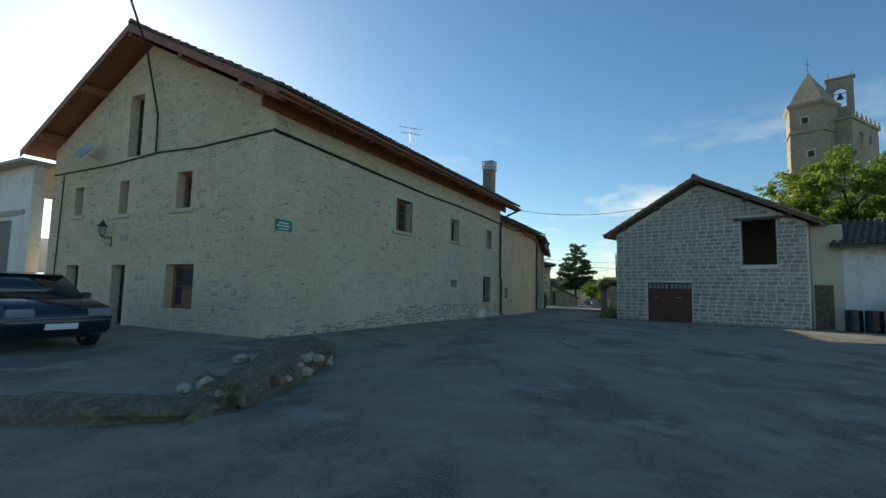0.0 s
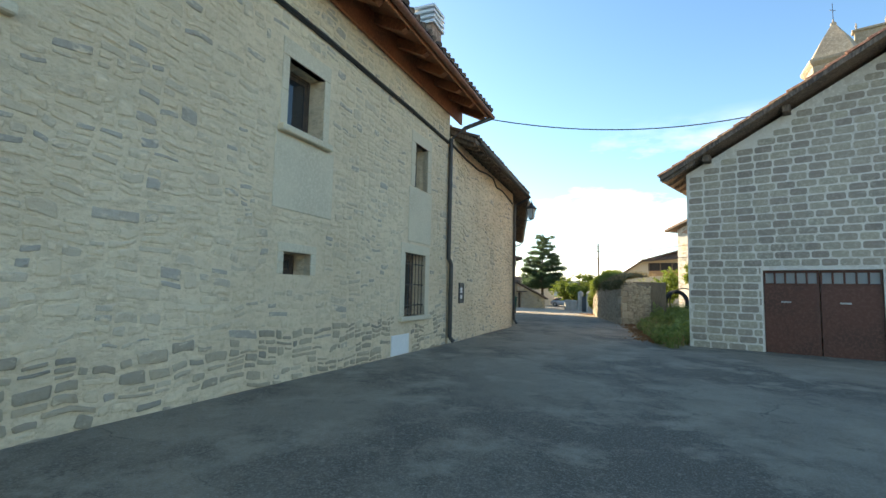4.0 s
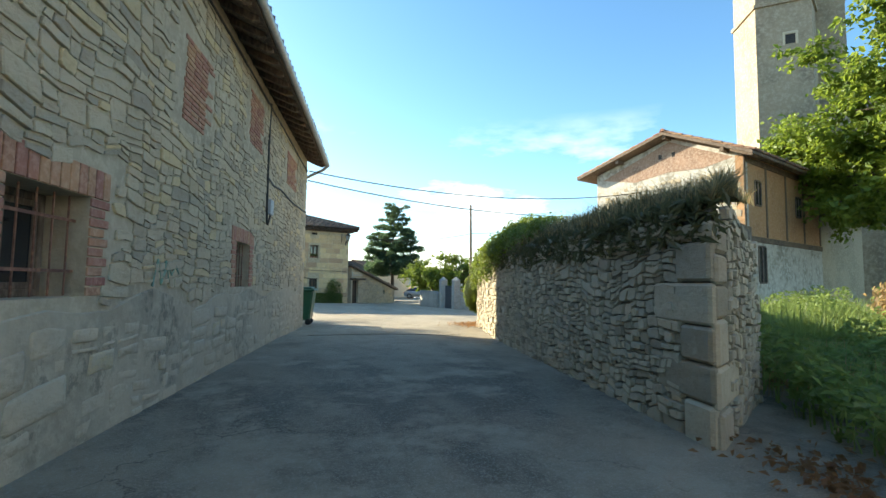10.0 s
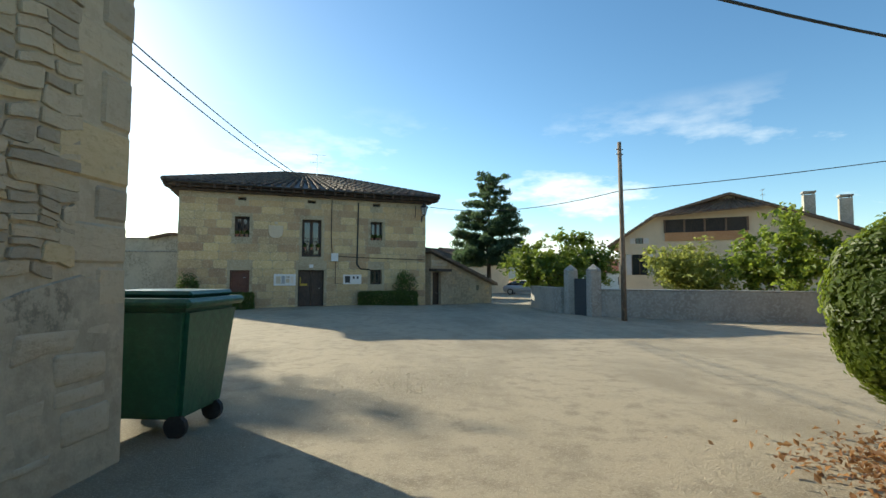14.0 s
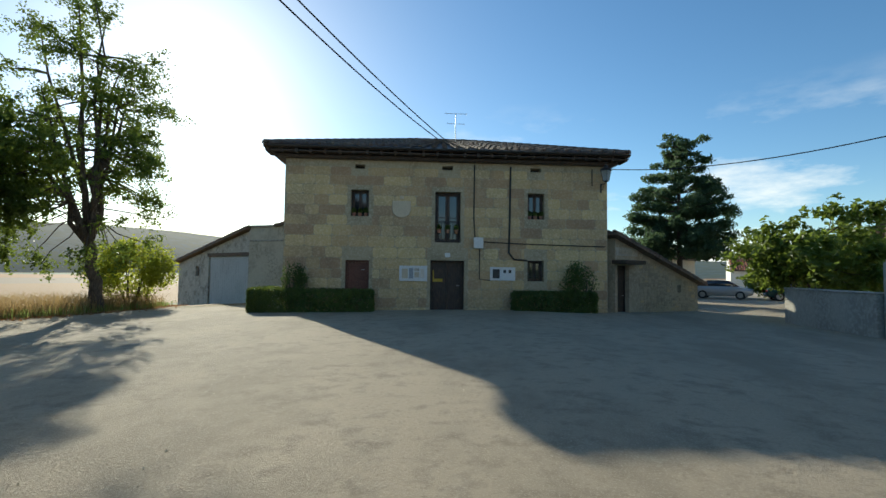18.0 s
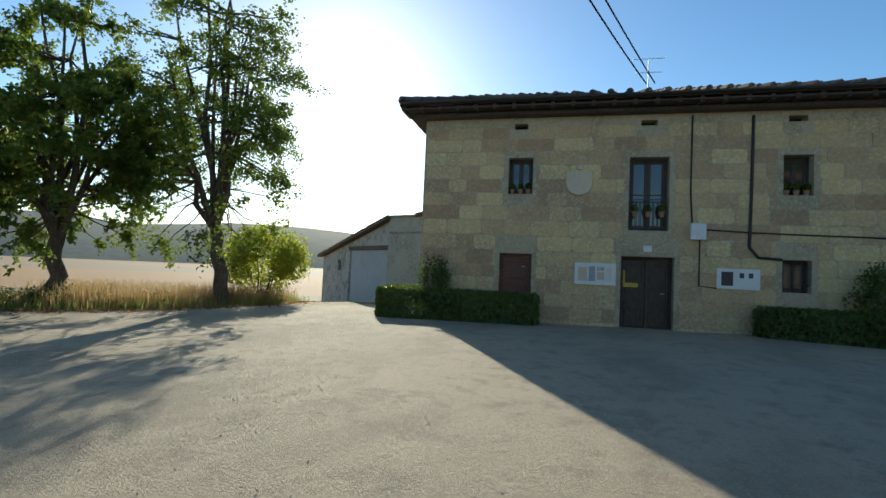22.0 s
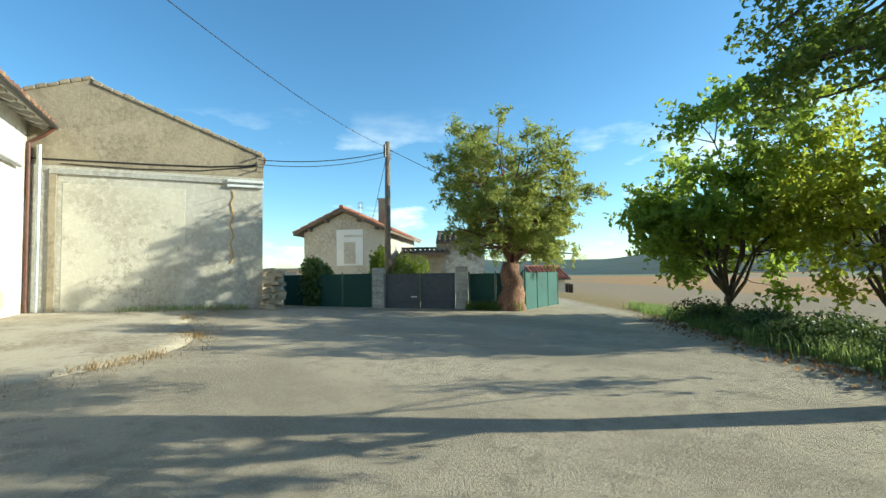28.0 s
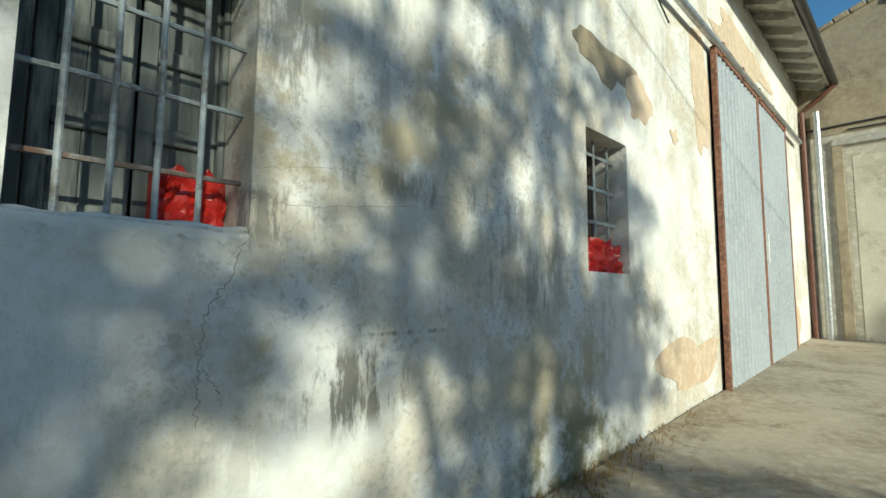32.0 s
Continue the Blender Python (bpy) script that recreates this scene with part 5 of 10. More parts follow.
leaf_door(house_a, PF, HOLES_F[6], M["wood_dark"], 0.3, label="dark attic loading door")
rafters(house_a, PA, -0.4, PA.len + 0.6, AZ, AOVER - 0.04, ASLOPE, 0.86, M["eave_red"], 0.15, 0.2, 0.12)
bm = bmesh.new()
ledge(bm, PA, -0.5, PA.len + 0.7, 5.8, 6.36, 0.02, 0.08, 0.01)
part("wall_plate", bm, M["eave_red"], house_a, "red-stained board along the top of the wall")
bm = bmesh.new()
ledge(bm, PA, -0.7, PA.len + 0.84, AZ - ASLOPE * AOVER - 0.2, AZ - ASLOPE * AOVER - 0.015, AOVER - 0.05, AOVER - 0.02, 0.006)
part("fascia", bm, M["eave_red"], house_a, "red-stained fascia board")
for s in (0.5, 3.1, 5.72, 8.3, 10.9):
    zz = AZ + ASLOPE * min(s, PF.len - s) - 0.13
    bm = bmesh.new()
    sub = bmesh.new()
    box(sub, (s - 0.1, -0.72, zz - 0.22), (s + 0.1, 0.3, zz))
    put(bm, sub, PF.turned(0, 0))
    part("purlin_end", bm, M["wood_red"], house_a)
for lo in (0, 1):
    s0, s1 = (-AOVER, PF.len / 2) if lo == 0 else (PF.len + AOVER, PF.len / 2)
    z0, z1 = AZ - ASLOPE * AOVER, AZ + ASLOPE * PF.len / 2
    bm = bmesh.new()
    v = [bm.verts.new(PF.at(s, z + dz, k)) for k in (0.74, 0.78) for s, z in ((s0, z0), (s1, z1)) for dz in (-0.24, 0.0)]
    for f in ((0, 1, 3, 2), (4, 6, 7, 5), (0, 4, 5, 1), (2, 3, 7, 6), (0, 2, 6, 4), (1, 5, 7, 3)):
        bm.faces.new([v[i] for i in f])
    part("bargeboard", bm, M["wood_red"], house_a, "red-stained bargeboard")
gutter(house_a, PA.at(-0.7, 5.99, AOVER + 0.05), PA.at(PA.len + 0.85, 5.97, AOVER + 0.05), 0.07, M["copper"])
downpipe(house_a, [PA.at(PA.len + 0.75, 5.92, AOVER + 0.05), PA.at(PA.len + 0.3, 5.55, 0.3), PA.at(PA.len - 0.1, 5.15, 0.08), PA.at(PA.len - 0.1, 2.1, 0.08), PA.at(PA.len - 0.02, 1.95, 0.12), PA.at(PA.len - 0.02, 0.15, 0.12), PA.at(PA.len - 0.02, 0.03, 0.22)], 0.055, pl=PA,
         straps=[(PA.len - 0.1, 4.0, 0.08), (PA.len - 0.1, 2.5, 0.08), (PA.len - 0.02, 1.2, 0.12)])
wall_cable(house_a, PA, [(-0.05, 5.33), (2, 5.28), (5, 5.2), (8, 5.14), (11, 5.16), (14, 5.12), (16.0, 5.06)], 0.042)
wall_cable(house_a, PF, [(0.0, 5.33), (1.0, 5.3), (3, 5.24), (5.0, 5.32), (7.5, 5.2), (11.3, 5.2)], 0.028)
wall_cable(house_a, PF, [(10.6, 5.1), (10.65, 3.0), (10.7, 1.6), (10.3, 1.55)], 0.02)
bm = bmesh.new()
tube(bm, [PF.at(5.05, 5.35, 0.05), PF.at(5.0, 6.5, 0.1), PF.at(4.6, 8.2, 0.8), PF.at(3.1, 10.6, 3.0), PF.at(0.5, 13.5, 6.5)], 0.03, 6)
tagged(part("overhead_cable", bm, M["cable"]), "thick black service cable rising from the gable wall", "cable", "overhead cables")
# chimney near the far end of the roof
ch = thing("chimney", "square rose-brown chimney with a white slatted cap on the tiled roof", "chimney", at=(4.2, 26.4, 6.6))
bm = bmesh.new()
CHM = Matrix.Translation((4.2, 26.4, 0)) @ Euler((0, 0, radians(-27))).to_matrix().to_4x4()
soft_box(bm, (-0.28, -0.28, 5.6), (0.28, 0.28, 8.1), CHM, 0.015)
part("chimney_shaft", bm, M["rose"], ch)
for i in range(4):
    bm = bmesh.new()
    soft_box(bm, (-0.34, -0.34, 8.1 + 0.14 * i), (0.34, 0.34, 8.18 + 0.14 * i), CHM, 0.01)
    if i < 3:
        soft_box(bm, (-0.2, -0.2, 8.18 + 0.14 * i), (0.2, 0.2, 8.24 + 0.14 * i), CHM, 0.005)
    part("cap_slat", bm, M["sign_white"], ch)
antenna(Vector((0.3, 19.7, 7.3)), 0.85, turn=0.4)
# street sign on the corner
sign = thing("street_sign", "small green enamel street sign with white lettering on a stone wall", "sign", at=PA.at(0.45, 2.9))
bm = bmesh.new()
ledge(bm, PA, 0.17, 0.75, 2.75, 3.05, 0.004, 0.02, 0.004)
part("plate", bm, M["green_sign"], sign)
for z0, z1, n, w in ((2.94, 2.985, 4, 0.07), (2.86, 2.905, 7, 0.05), (2.79, 2.825, 6, 0.045)):
    for i in range(n):
        bm = bmesh.new()
        s = 0.46 - n * (w + 0.012) / 2 + i * (w + 0.012)
        ledge(bm, PA, s, s + w, z0, z1, 0.02, 0.023, 0)
        part("lettering_bar", bm, M["sign_white"], sign)
lantern("wall_lamp", PF, 7.2, 2.75, "small black wall lantern beside the house door", 0.3, 0.8)
dish = thing("satellite_dish", "grey satellite dish on an arm high on the gable", "satellite dish", at=PF.at(8.3, 5.7))
bm = bmesh.new()
tube(bm, [PF.at(8.4, 5.5, 0), PF.at(8.4, 5.6, 0.35)], 0.02, 6)
part("arm", bm, M["galvanised"], dish)
sub = bmesh.new()
lathe(sub, [(0.02, 0.0), (0.18, 0.02), (0.3, 0.07), (0.34, 0.1), (0.335, 0.105), (0.18, 0.035), (0.02, 0.015)], sides=20)
bm = bmesh.new()
put(bm, sub, Matrix.Translation(PF.at(8.4, 5.65, 0.4)) @ Euler((radians(60), 0, radians(-20))).to_matrix().to_4x4())
part("reflector", bm, M["metal_grey"], dish)

# ---- house B: plaque box, pipe, lantern, eaves ----
box_b = thing("meter_box", "dark framed meter box with pale panels set in a stone wall", "meter box", at=PA2.at(1.0, 1.2))
bm = bmesh.new()
for q in ((0.8, 1.2, 0.96, 1.02), (0.8, 1.2, 1.45, 1.51), (0.8, 0.86, 1.02, 1.45), (1.14, 1.2, 1.02, 1.45)):
    ledge(bm, PA2, *q, 0.002, 0.035, 0.004)
part("frame", bm, M["metal_dark"], box_b)
bm = bmesh.new()
ledge(bm, PA2, 0.86, 1.14, 1.02, 1.45, 0.002, 0.018, 0)
part("door", bm, M["metal_dark"], box_b)
for z0, z1 in ((1.08, 1.18), (1.24, 1.38)):
    bm = bmesh.new()
    ledge(bm, PA2, 0.92, 1.08, z0, z1, 0.018, 0.022, 0)
    part("panel", bm, M["sign_white"], box_b)
rafters(house_b, PA2, 0.3, PA2.len, 5.5, 0.6, 0.45, 0.42, M["wood_old"], 0.09, 0.11, 0.12)
gutter(house_b, PA2.at(0.4, 5.2, 0.66), PA2.at(PA2.len + 0.1, 5.16, 0.66), 0.065)
downpipe(house_b, [PA2.at(PA2.len - 0.02, 5.1, 0.66), PA2.at(PA2.len - 0.04, 4.95, 0.4), PA2.at(PA2.len - 0.06, 4.8, 0.09), PA2.at(PA2.len - 0.06, 0.2, 0.09), PA2.at(PA2.len - 0.06, 0.05, 0.22)], 0.05, pl=PA2, straps=[(PA2.len - 0.06, 3.5, 0.09), (PA2.len - 0.06, 1.6, 0.09)])
wall_cable(house_b, PA2, [(0.0, 5.06), (1.2, 5.0), (2.5, 5.0), (3.4, 5.12), (4.2, 5.16), (4.7, 4.95), (5.6, 5.0), (7.4, 4.85)], 0.028)
bm = bmesh.new()
ledge(bm, PA2, 4.1, 4.5, 2.2, 2.75, -0.02, 0.004, 0.003)
part("stain_stone", bm, M["old_piece"], house_b)
lantern("street_lantern", PA3, 0.25, 4.25, "black four-sided street lantern on a scrolled wall bracket", 0.75, 1.15)

# ---- house C: bricked windows, cables, box ----
rafters(house_c, PA3, 0.3, PA3.len, 5.36, 0.6, 0.42, 0.45, M["wood_old"], 0.09, 0.11, 0.12)
gutter(house_c, PA3.at(0.1, 5.08, 0.66), PA3.at(PA3.len + 0.1, 5.04, 0.66), 0.065, M["galvanised"])
downpipe(house_c, [PA3.at(PA3.len + 0.02, 5.0, 0.66), PA3.at(PA3.len + 0.02, 4.85, 0.5), PA3.at(PA3.len + 0.06, 4.6, 0.0), PA3.at(PA3.len + 0.06, 4.45, -0.2)], 0.05, M["galvanised"])
for h in HOLES_C:
    a, b, c, e = h
    for s0, s1 in ((a - 0.26, a), (b, b + 0.26)):
        n = 10
        for i in range(n):
            bm = bmesh.new()
            z0 = c + (e - c) * i / n
            ledge(bm, PA3, s0 if i % 2 else s0 + 0.06 * (s1 <= a), s1 if i % 2 or s1 <= a else s1 - 0.06, z0 + 0.006, z0 + (e - c) / n - 0.006, -0.2, 0.014, 0.004)
            part("brick", bm, M["brick_red"], house_c)
    n = 13
    for i in range(n):
        bm = bmesh.new()
        s0 = a - 0.26 + (b - a + 0.52) * i / n
        ledge(bm, PA3, s0 + 0.006, s0 + (b - a + 0.52) / n - 0.006, e + 0.004, e + 0.24, -0.2, 0.014, 0.004)
        part("brick", bm, M["brick_red"], house_c)
    window(house_c, PA3, h, M["wood_old"], 0.32, 2, 1, 0.05)
    grille(house_c, PA3, h, 5, 2, -0.1, 0.008, M["rust"])
# brick infill patches high in the wall
for s0, s1, z0, z1, sd in ((6.1, 6.9, 3.1, 4.2, 1), (9.0, 9.9, 3.7, 4.7, 2), (12.6, 13.9, 3.7, 4.6, 3)):
    rnd = random.Random(sd)
    z = z0
    while z < z1 - 0.06:
        s = s0 + rnd.uniform(0, 0.1)
        while s < s1 - rnd.uniform(0, 0.2):
            bm = bmesh.new()
            ledge(bm, PA3, s, s + 0.22, z, z + 0.05, -0.03, 0.012 + rnd.uniform(0, 0.006), 0.004)
            part("brick", bm, M["brick_red"], house_c)
            s += 0.235
        z += 0.065
jb = thing("junction_box", "grey electrical junction box with looping cables on a stone wall", "junction box", at=PA3.at(10.6, 2.7))
bm = bmesh.new()
ledge(bm, PA3, 10.48, 10.74, 2.58, 2.9, 0.0, 0.11, 0.015)
part("case", bm, M["metal_grey"], jb)
bm = bmesh.new()
tube(bm, [PA3.at(10.5, 4.95, 0.03), PA3.at(10.42, 4.2, 0.03), PA3.at(10.4, 3.2, 0.04), PA3.at(10.38, 2.75, 0.05), PA3.at(10.42, 2.4, 0.05), PA3.at(10.5, 2.36, 0.05), PA3.at(10.6, 2.6, 0.08)], 0.022, 6)
part("cable", bm, M["cable"], jb)
wall_cable(house_c, PA3, [(10.4, 3.35), (11.0, 3.28), (11.8, 3.35), (13.4, 3.3), (15.9, 3.4)], 0.024)
wall_cable(house_c, PA3, [(0.1, 4.85), (4, 4.9), (8, 4.92), (12, 4.85), (15.9, 4.75)], 0.02)
# faded green scribble on the plaster
bm = bmesh.new()
for u0, u1 in ((0.0, 0.2), (0.25, 0.5)):
    tube(bm, [PA3.at(5.55 + u0 + 0.1 * k, 1.05 + 0.36 * abs(math.sin(k * 1.6 + u1)), 0.024) for k in range(5)], 0.012, 4)
part("graffiti_mark", bm, M["faded_green"], house_c, "faded green spray marks")
# plastered base
rnd = random.Random(5)
bm = bmesh.new()
tops = [(s, 0.95 + 0.35 * noise.noise((s * 0.8, 2, 0))) for s in [PA3.len * i / 40 for i in range(41)]]
front = [[bm.verts.new(PA3.at(s, z, 0.022 if z > -0.3 else 0.03)) for s, t in tops for z in (q,)] for q in (-0.6,)]
up = [bm.verts.new(PA3.at(s, t, 0.018)) for s, t in tops]
bk = [bm.verts.new(PA3.at(s, t + 0.015, -0.01)) for s, t in tops]
for i in range(40):
    bm.faces.new((front[0][i], front[0][i + 1], up[i + 1], up[i]))
    bm.faces.new((up[i], up[i + 1], bk[i + 1], bk[i]))
part("plaster_base", bm, M["base_plaster"] if "base_plaster" in M else M["concrete"], house_c, "stained grey plaster base")

# ---- garage fittings ----
gd = HOLES_G[0]
for i in range(2):
    s0, s1 = gd[0] + (gd[1] - gd[0]) * i / 2, gd[0] + (gd[1] - gd[0]) * (i + 1) / 2
    bm = bmesh.new()
    ledge(bm, PG, s0 + 0.01, s1 - 0.01, -0.12, 1.62, -0.12, -0.07, 0.008)
    for z0, z1 in ((1.6, 1.65), (1.9, 1.96)):
        ledge(bm, PG, s0 + 0.01, s1 - 0.01, z0, z1, -0.12, -0.06, 0.004)
    for k in range(6):
        s = s0 + 0.01 + (s1 - s0 - 0.06) * k / 5
        ledge(bm, PG, s, s + 0.04, 1.6, 1.96, -0.12, -0.06, 0.004)
    d = part("door", bm, M["metal_brown"], garage, "brown metal door leaf with a strip of panes")
    for k in range(5):
        s = s0 + 0.05 + (s1 - s0 - 0.06) * k / 5
        bm = bmesh.new()
        ledge(bm, PG, s, s + (s1 - s0 - 0.06) / 5 - 0.04, 1.65, 1.9, -0.1, -0.09, 0)
        part("pane", bm, M["frosted"], d)
    bm = bmesh.new()
    ledge(bm, PG, s0 + 0.35, s0 + 0.55, 1.18, 1.22, -0.07, -0.04, 0.004)
    part("door_handle", bm, M["galvanised"], d)
bm = bmesh.new()
ledge(bm, PG, 5.75, 7.9, 4.88, 5.02, -0.28, 0.03, 0.01)
part("lintel", bm, M["wood_old"], garage, "weathered wooden lintel")
bm = bmesh.new()
ledge(bm, PG, 6.0, 7.5, 2.62, 2.8, -0.2, 0.02, 0.02)
part("sill", bm, M["block_joint"], garage, "rough mortar sill")
for s in (0.55, 2.3, 4.28, 6.3, 8.0):
    zz = 4.85 + 0.54 * min(s, PG.len - s) - 0.13
    bm = bmesh.new()
    sub = bmesh.new()
    box(sub, (s - 0.08, -0.36, zz - 0.17), (s + 0.08, 0.3, zz - 0.01))
    put(bm, sub, PG.turned(0, 0))
    part("purlin_end", bm, M["wood_old"], garage)
rafters(garage, PGS, -0.35, GD - 0.05, 4.85, 0.55, 0.54, 0.5, M["wood_old"], 0.08, 0.1, 0.12)

# ---- plants ----


def leaf_mesh(name, points, normals, size, mat, seed, long=1.6, fold=0.25):
    """Many small folded leaves at the points, facing roughly along the normals."""
    g = np.random.RandomState(seed)
    n = len(points)
    d = normals + g.normal(0, 0.7, (n, 3))
    d /= np.linalg.norm(d, axis=1)[:, None] + 1e-9
    t = np.cross(d, g.normal(0, 1, (n, 3)))
    t /= np.linalg.norm(t, axis=1)[:, None] + 1e-9
    b = np.cross(d, t)
    w = size * g.uniform(0.6, 1.25, (n, 1))
    v = np.stack([points - t * w * long / 2, points + b * w / 2 + d * w * fold, points + t * w * long / 2, points - b * w / 2 + d * w * fold], 1).reshape(-1, 3)
    k = np.arange(n) * 4
    faces = np.concatenate([np.stack([k, k + 1, k + 2], 1), np.stack([k, k + 2, k + 3], 1)])
    me = bpy.data.meshes.new(name)
    me.from_pydata(v.tolist(), [], faces.tolist())
    me.materials.append(mat)
    return me


def clump_points(clumps, n, seed, shell=0.45):
    """Points spread over ellipsoid clumps (centre, radii), denser towards their skins."""
    g = np.random.RandomState(seed)
    vol = np.array([max(r[0] * r[1] * r[2], 1e-6) ** 0.75 for c, r in clumps])
    pick = g.choice(len(clumps), n, p=vol / vol.sum())
    u = g.normal(0, 1, (n, 3))
    u /= np.linalg.norm(u, axis=1)[:, None]
    rad = (shell + (1 - shell) * g.rand(n)) ** 0.7 * (1 + g.normal(0, 0.12, n))
    c = np.array([c for c, r in clumps], float)[pick]
    r = np.array([r for c, r in clumps], float)[pick]
    return c + u * r * rad[:, None], u


def spray_points(clumps, n, seed, twigs=9, droop=0.0):
    """Points strung along the twigs that fan out from the heart of each clump, so that the crown keeps gaps."""
    g = np.random.RandomState(seed)
    k = len(clumps)
    vol = np.array([max(r[0] * r[1] * r[2], 1e-6) ** 0.6 for c, r in clumps])
    pick = g.choice(k, n, p=vol / vol.sum())
    way = g.normal(0, 1, (k, twigs, 3)) + np.array([0, 0, 0.25])
    way /= np.linalg.norm(way, axis=2)[:, :, None]
    reach = g.uniform(0.6, 1.6, (k, twigs))
    tw = g.randint(0, twigs, n)
    c = np.array([c for c, r in clumps], float)[pick]
    r = np.array([r for c, r in clumps], float)[pick]
    f = (0.12 + 0.88 * g.rand(n) ** 0.8)[:, None]
    d = way[pick, tw]
    p = c + d * r * reach[pick, tw][:, None] * f + g.normal(0, 0.13, (n, 3)) * r
    p[:, 2] -= droop * r[:, 2] * f[:, 0] ** 2
    return p, d * 0.4 + np.array([0, 0, 0.6])


def leaves(name, clumps, n, size, mat, parent=None, seed=1, long=1.6, shell=0.45, label="", floor=None, twigs=0, droop=0.0):
    p, u = spray_points(clumps, n, seed, twigs, droop) if twigs else clump_points(clumps, n, seed, shell)
    if floor is not None:
        keep = p[:, 2] > floor
        p, u = p[keep], u[keep]
    me = leaf_mesh(name, p, u, size, mat, seed, long)
    ob = new(name, me)
    if parent is not None:
        ob.parent = parent
        ob.matrix_parent_inverse = parent.matrix_basis.inverted()
    return tagged(ob, label)


def crooked(rnd, a, b, n, wob):
    a, b = Vector(a), Vector(b)
    out = [a]
    for i in range(1, n):
        out.append(a.lerp(b, i / n) + Vector((rnd.uniform(-1, 1), rnd.uniform(-1, 1), rnd.uniform(-0.5, 0.5))) * wob)
    return out + [b]


def tree(label, base, fork, top, spread, r, n, size, mat, seed, limbs=6, clump=0.3, lean=(0, 0), category="tree", long=1.6, low=0.0, droop=0.0, trunks=1, shell=0.3, sub=4, skirt=0, limb_r=0.5, bark=None):
    """A tapered trunk, limbs that fork, and a crown of many small leaves in uneven clumps with gaps."""
    rnd = random.Random(seed)
    bark = bark or M["bark"]
    base = Vector(base)
    t = thing("tree", label, category, at=base)
    head = base + Vector((lean[0], lean[1], fork))
    for k in range(trunks):
        bm = bmesh.new()
        off = Vector((rnd.uniform(-1, 1), rnd.uniform(-1, 1), 0)) * (0.35 if trunks > 1 else 0)
        tube(bm, [base + off * 0.5 - Vector((0, 0, 0.3))] + crooked(rnd, base + off * 0.5, head + off, 5, 0.06 * fork ** 0.5), r * 1.25, 10, r * 0.7)
        part("trunk", bm, bark, t, smooth=True)
    clumps = []
    for i in range(limbs):
        u = 2 * math.pi * (i + rnd.uniform(-0.3, 0.3)) / limbs
        up = rnd.uniform(0.35, 1.0) if i else 1.0
        reach = spread * rnd.uniform(0.55, 0.9) * (1.15 - 0.75 * up)
        start = head - Vector((0, 0, rnd.uniform(0, 0.3) * fork))
        end = Vector((head.x + math.cos(u) * reach + lean[0] * up, head.y + math.sin(u) * reach + lean[1] * up, base.z + fork + (top - fork) * up * 0.86))
        pts = crooked(rnd, start, end, 5, 0.12 * spread ** 0.5)
        bm = bmesh.new()
        tube(bm, pts, r * limb_r, 7, r * limb_r * 0.2)
        for q in (2, 3, 4):
            for s in range(sub // 2):
                a = u + rnd.uniform(-1.4, 1.4)
                tip = pts[q] + Vector((math.cos(a), math.sin(a), rnd.uniform(-0.3, 0.7) - droop)) * spread * rnd.uniform(0.25, 0.5)
                tube(bm, crooked(rnd, pts[q], tip, 3, 0.06 * spread ** 0.5), r * limb_r * 0.4, 5, r * limb_r * 0.1)
                k = spread * clump * rnd.uniform(0.5, 1.05)
                clumps.append((tip, (k, k, k * rnd.uniform(0.55, 0.95))))
        part("limb", bm, bark, t, smooth=True)
        k = spread * clump * rnd.uniform(0.75, 1.15)
        clumps.append((end, (k, k, k * 0.8)))
        clumps.append((pts[3], (k * 0.8, k * 0.8, k * 0.6)))
    for i in range(skirt):
        # low hanging sprays round the foot of the crown
        u, k = rnd.uniform(0, 6.28), spread * clump * rnd.uniform(0.4, 0.75)
        reach = spread * rnd.uniform(0.25, 0.75)
        tip = Vector((head.x + math.cos(u) * reach, head.y + math.sin(u) * reach, base.z + rnd.uniform(low + 0.6, fork + 1.6)))
        bm = bmesh.new()
        tube(bm, crooked(rnd, head + Vector((0, 0, rnd.uniform(0.3, 1.2))), tip, 4, 0.1), r * 0.16, 5, r * 0.04)
        part("limb", bm, bark, t, smooth=True)
        clumps.append((tip, (k, k, k * 1.2)))
    leaves("crown", clumps, n, size, mat, t, seed, long, shell, floor=base.z + low, twigs=9, droop=droop)
    return t


def shrub(label, at, radii, n, size, mat, seed, category="shrub", lumps=9, name="shrub"):
    """A woody shrub: short stems and a lumpy mass of leaves down to the ground."""
    rnd = random.Random(seed)
    at = Vector(at)
    t = thing(name, label, category, at=at)
    bm = bmesh.new()
    for i in range(5):
        u = i * 1.26
        tube(bm, crooked(rnd, at + Vector((0.05 * math.cos(u), 0.05 * math.sin(u), -0.1)), at + Vector((radii[0] * 0.5 * math.cos(u), radii[1] * 0.5 * math.sin(u), radii[2] * 1.3)), 4, 0.06), 0.035, 6, 0.01)
    part("stem", bm, M["bark"], t)
    clumps = [(at + Vector((0, 0, radii[2])), (radii[0] * 0.75, radii[1] * 0.75, radii[2] * 0.8))]
    for i in range(lumps):
        u, v = rnd.uniform(0, 6.28), rnd.uniform(-0.7, 0.9)
        c = at + Vector((math.cos(u) * radii[0] * 0.6 * math.sqrt(1 - v * v), math.sin(u) * radii[1] * 0.6 * math.sqrt(1 - v * v), radii[2] * (1 + v * 0.65)))
        k = rnd.uniform(0.28, 0.5)
        clumps.append((c, (radii[0] * k, radii[1] * k, radii[2] * k)))
    leaves("foliage", clumps, n, size, mat, t, seed, floor=at.z - 0.05)
    return t


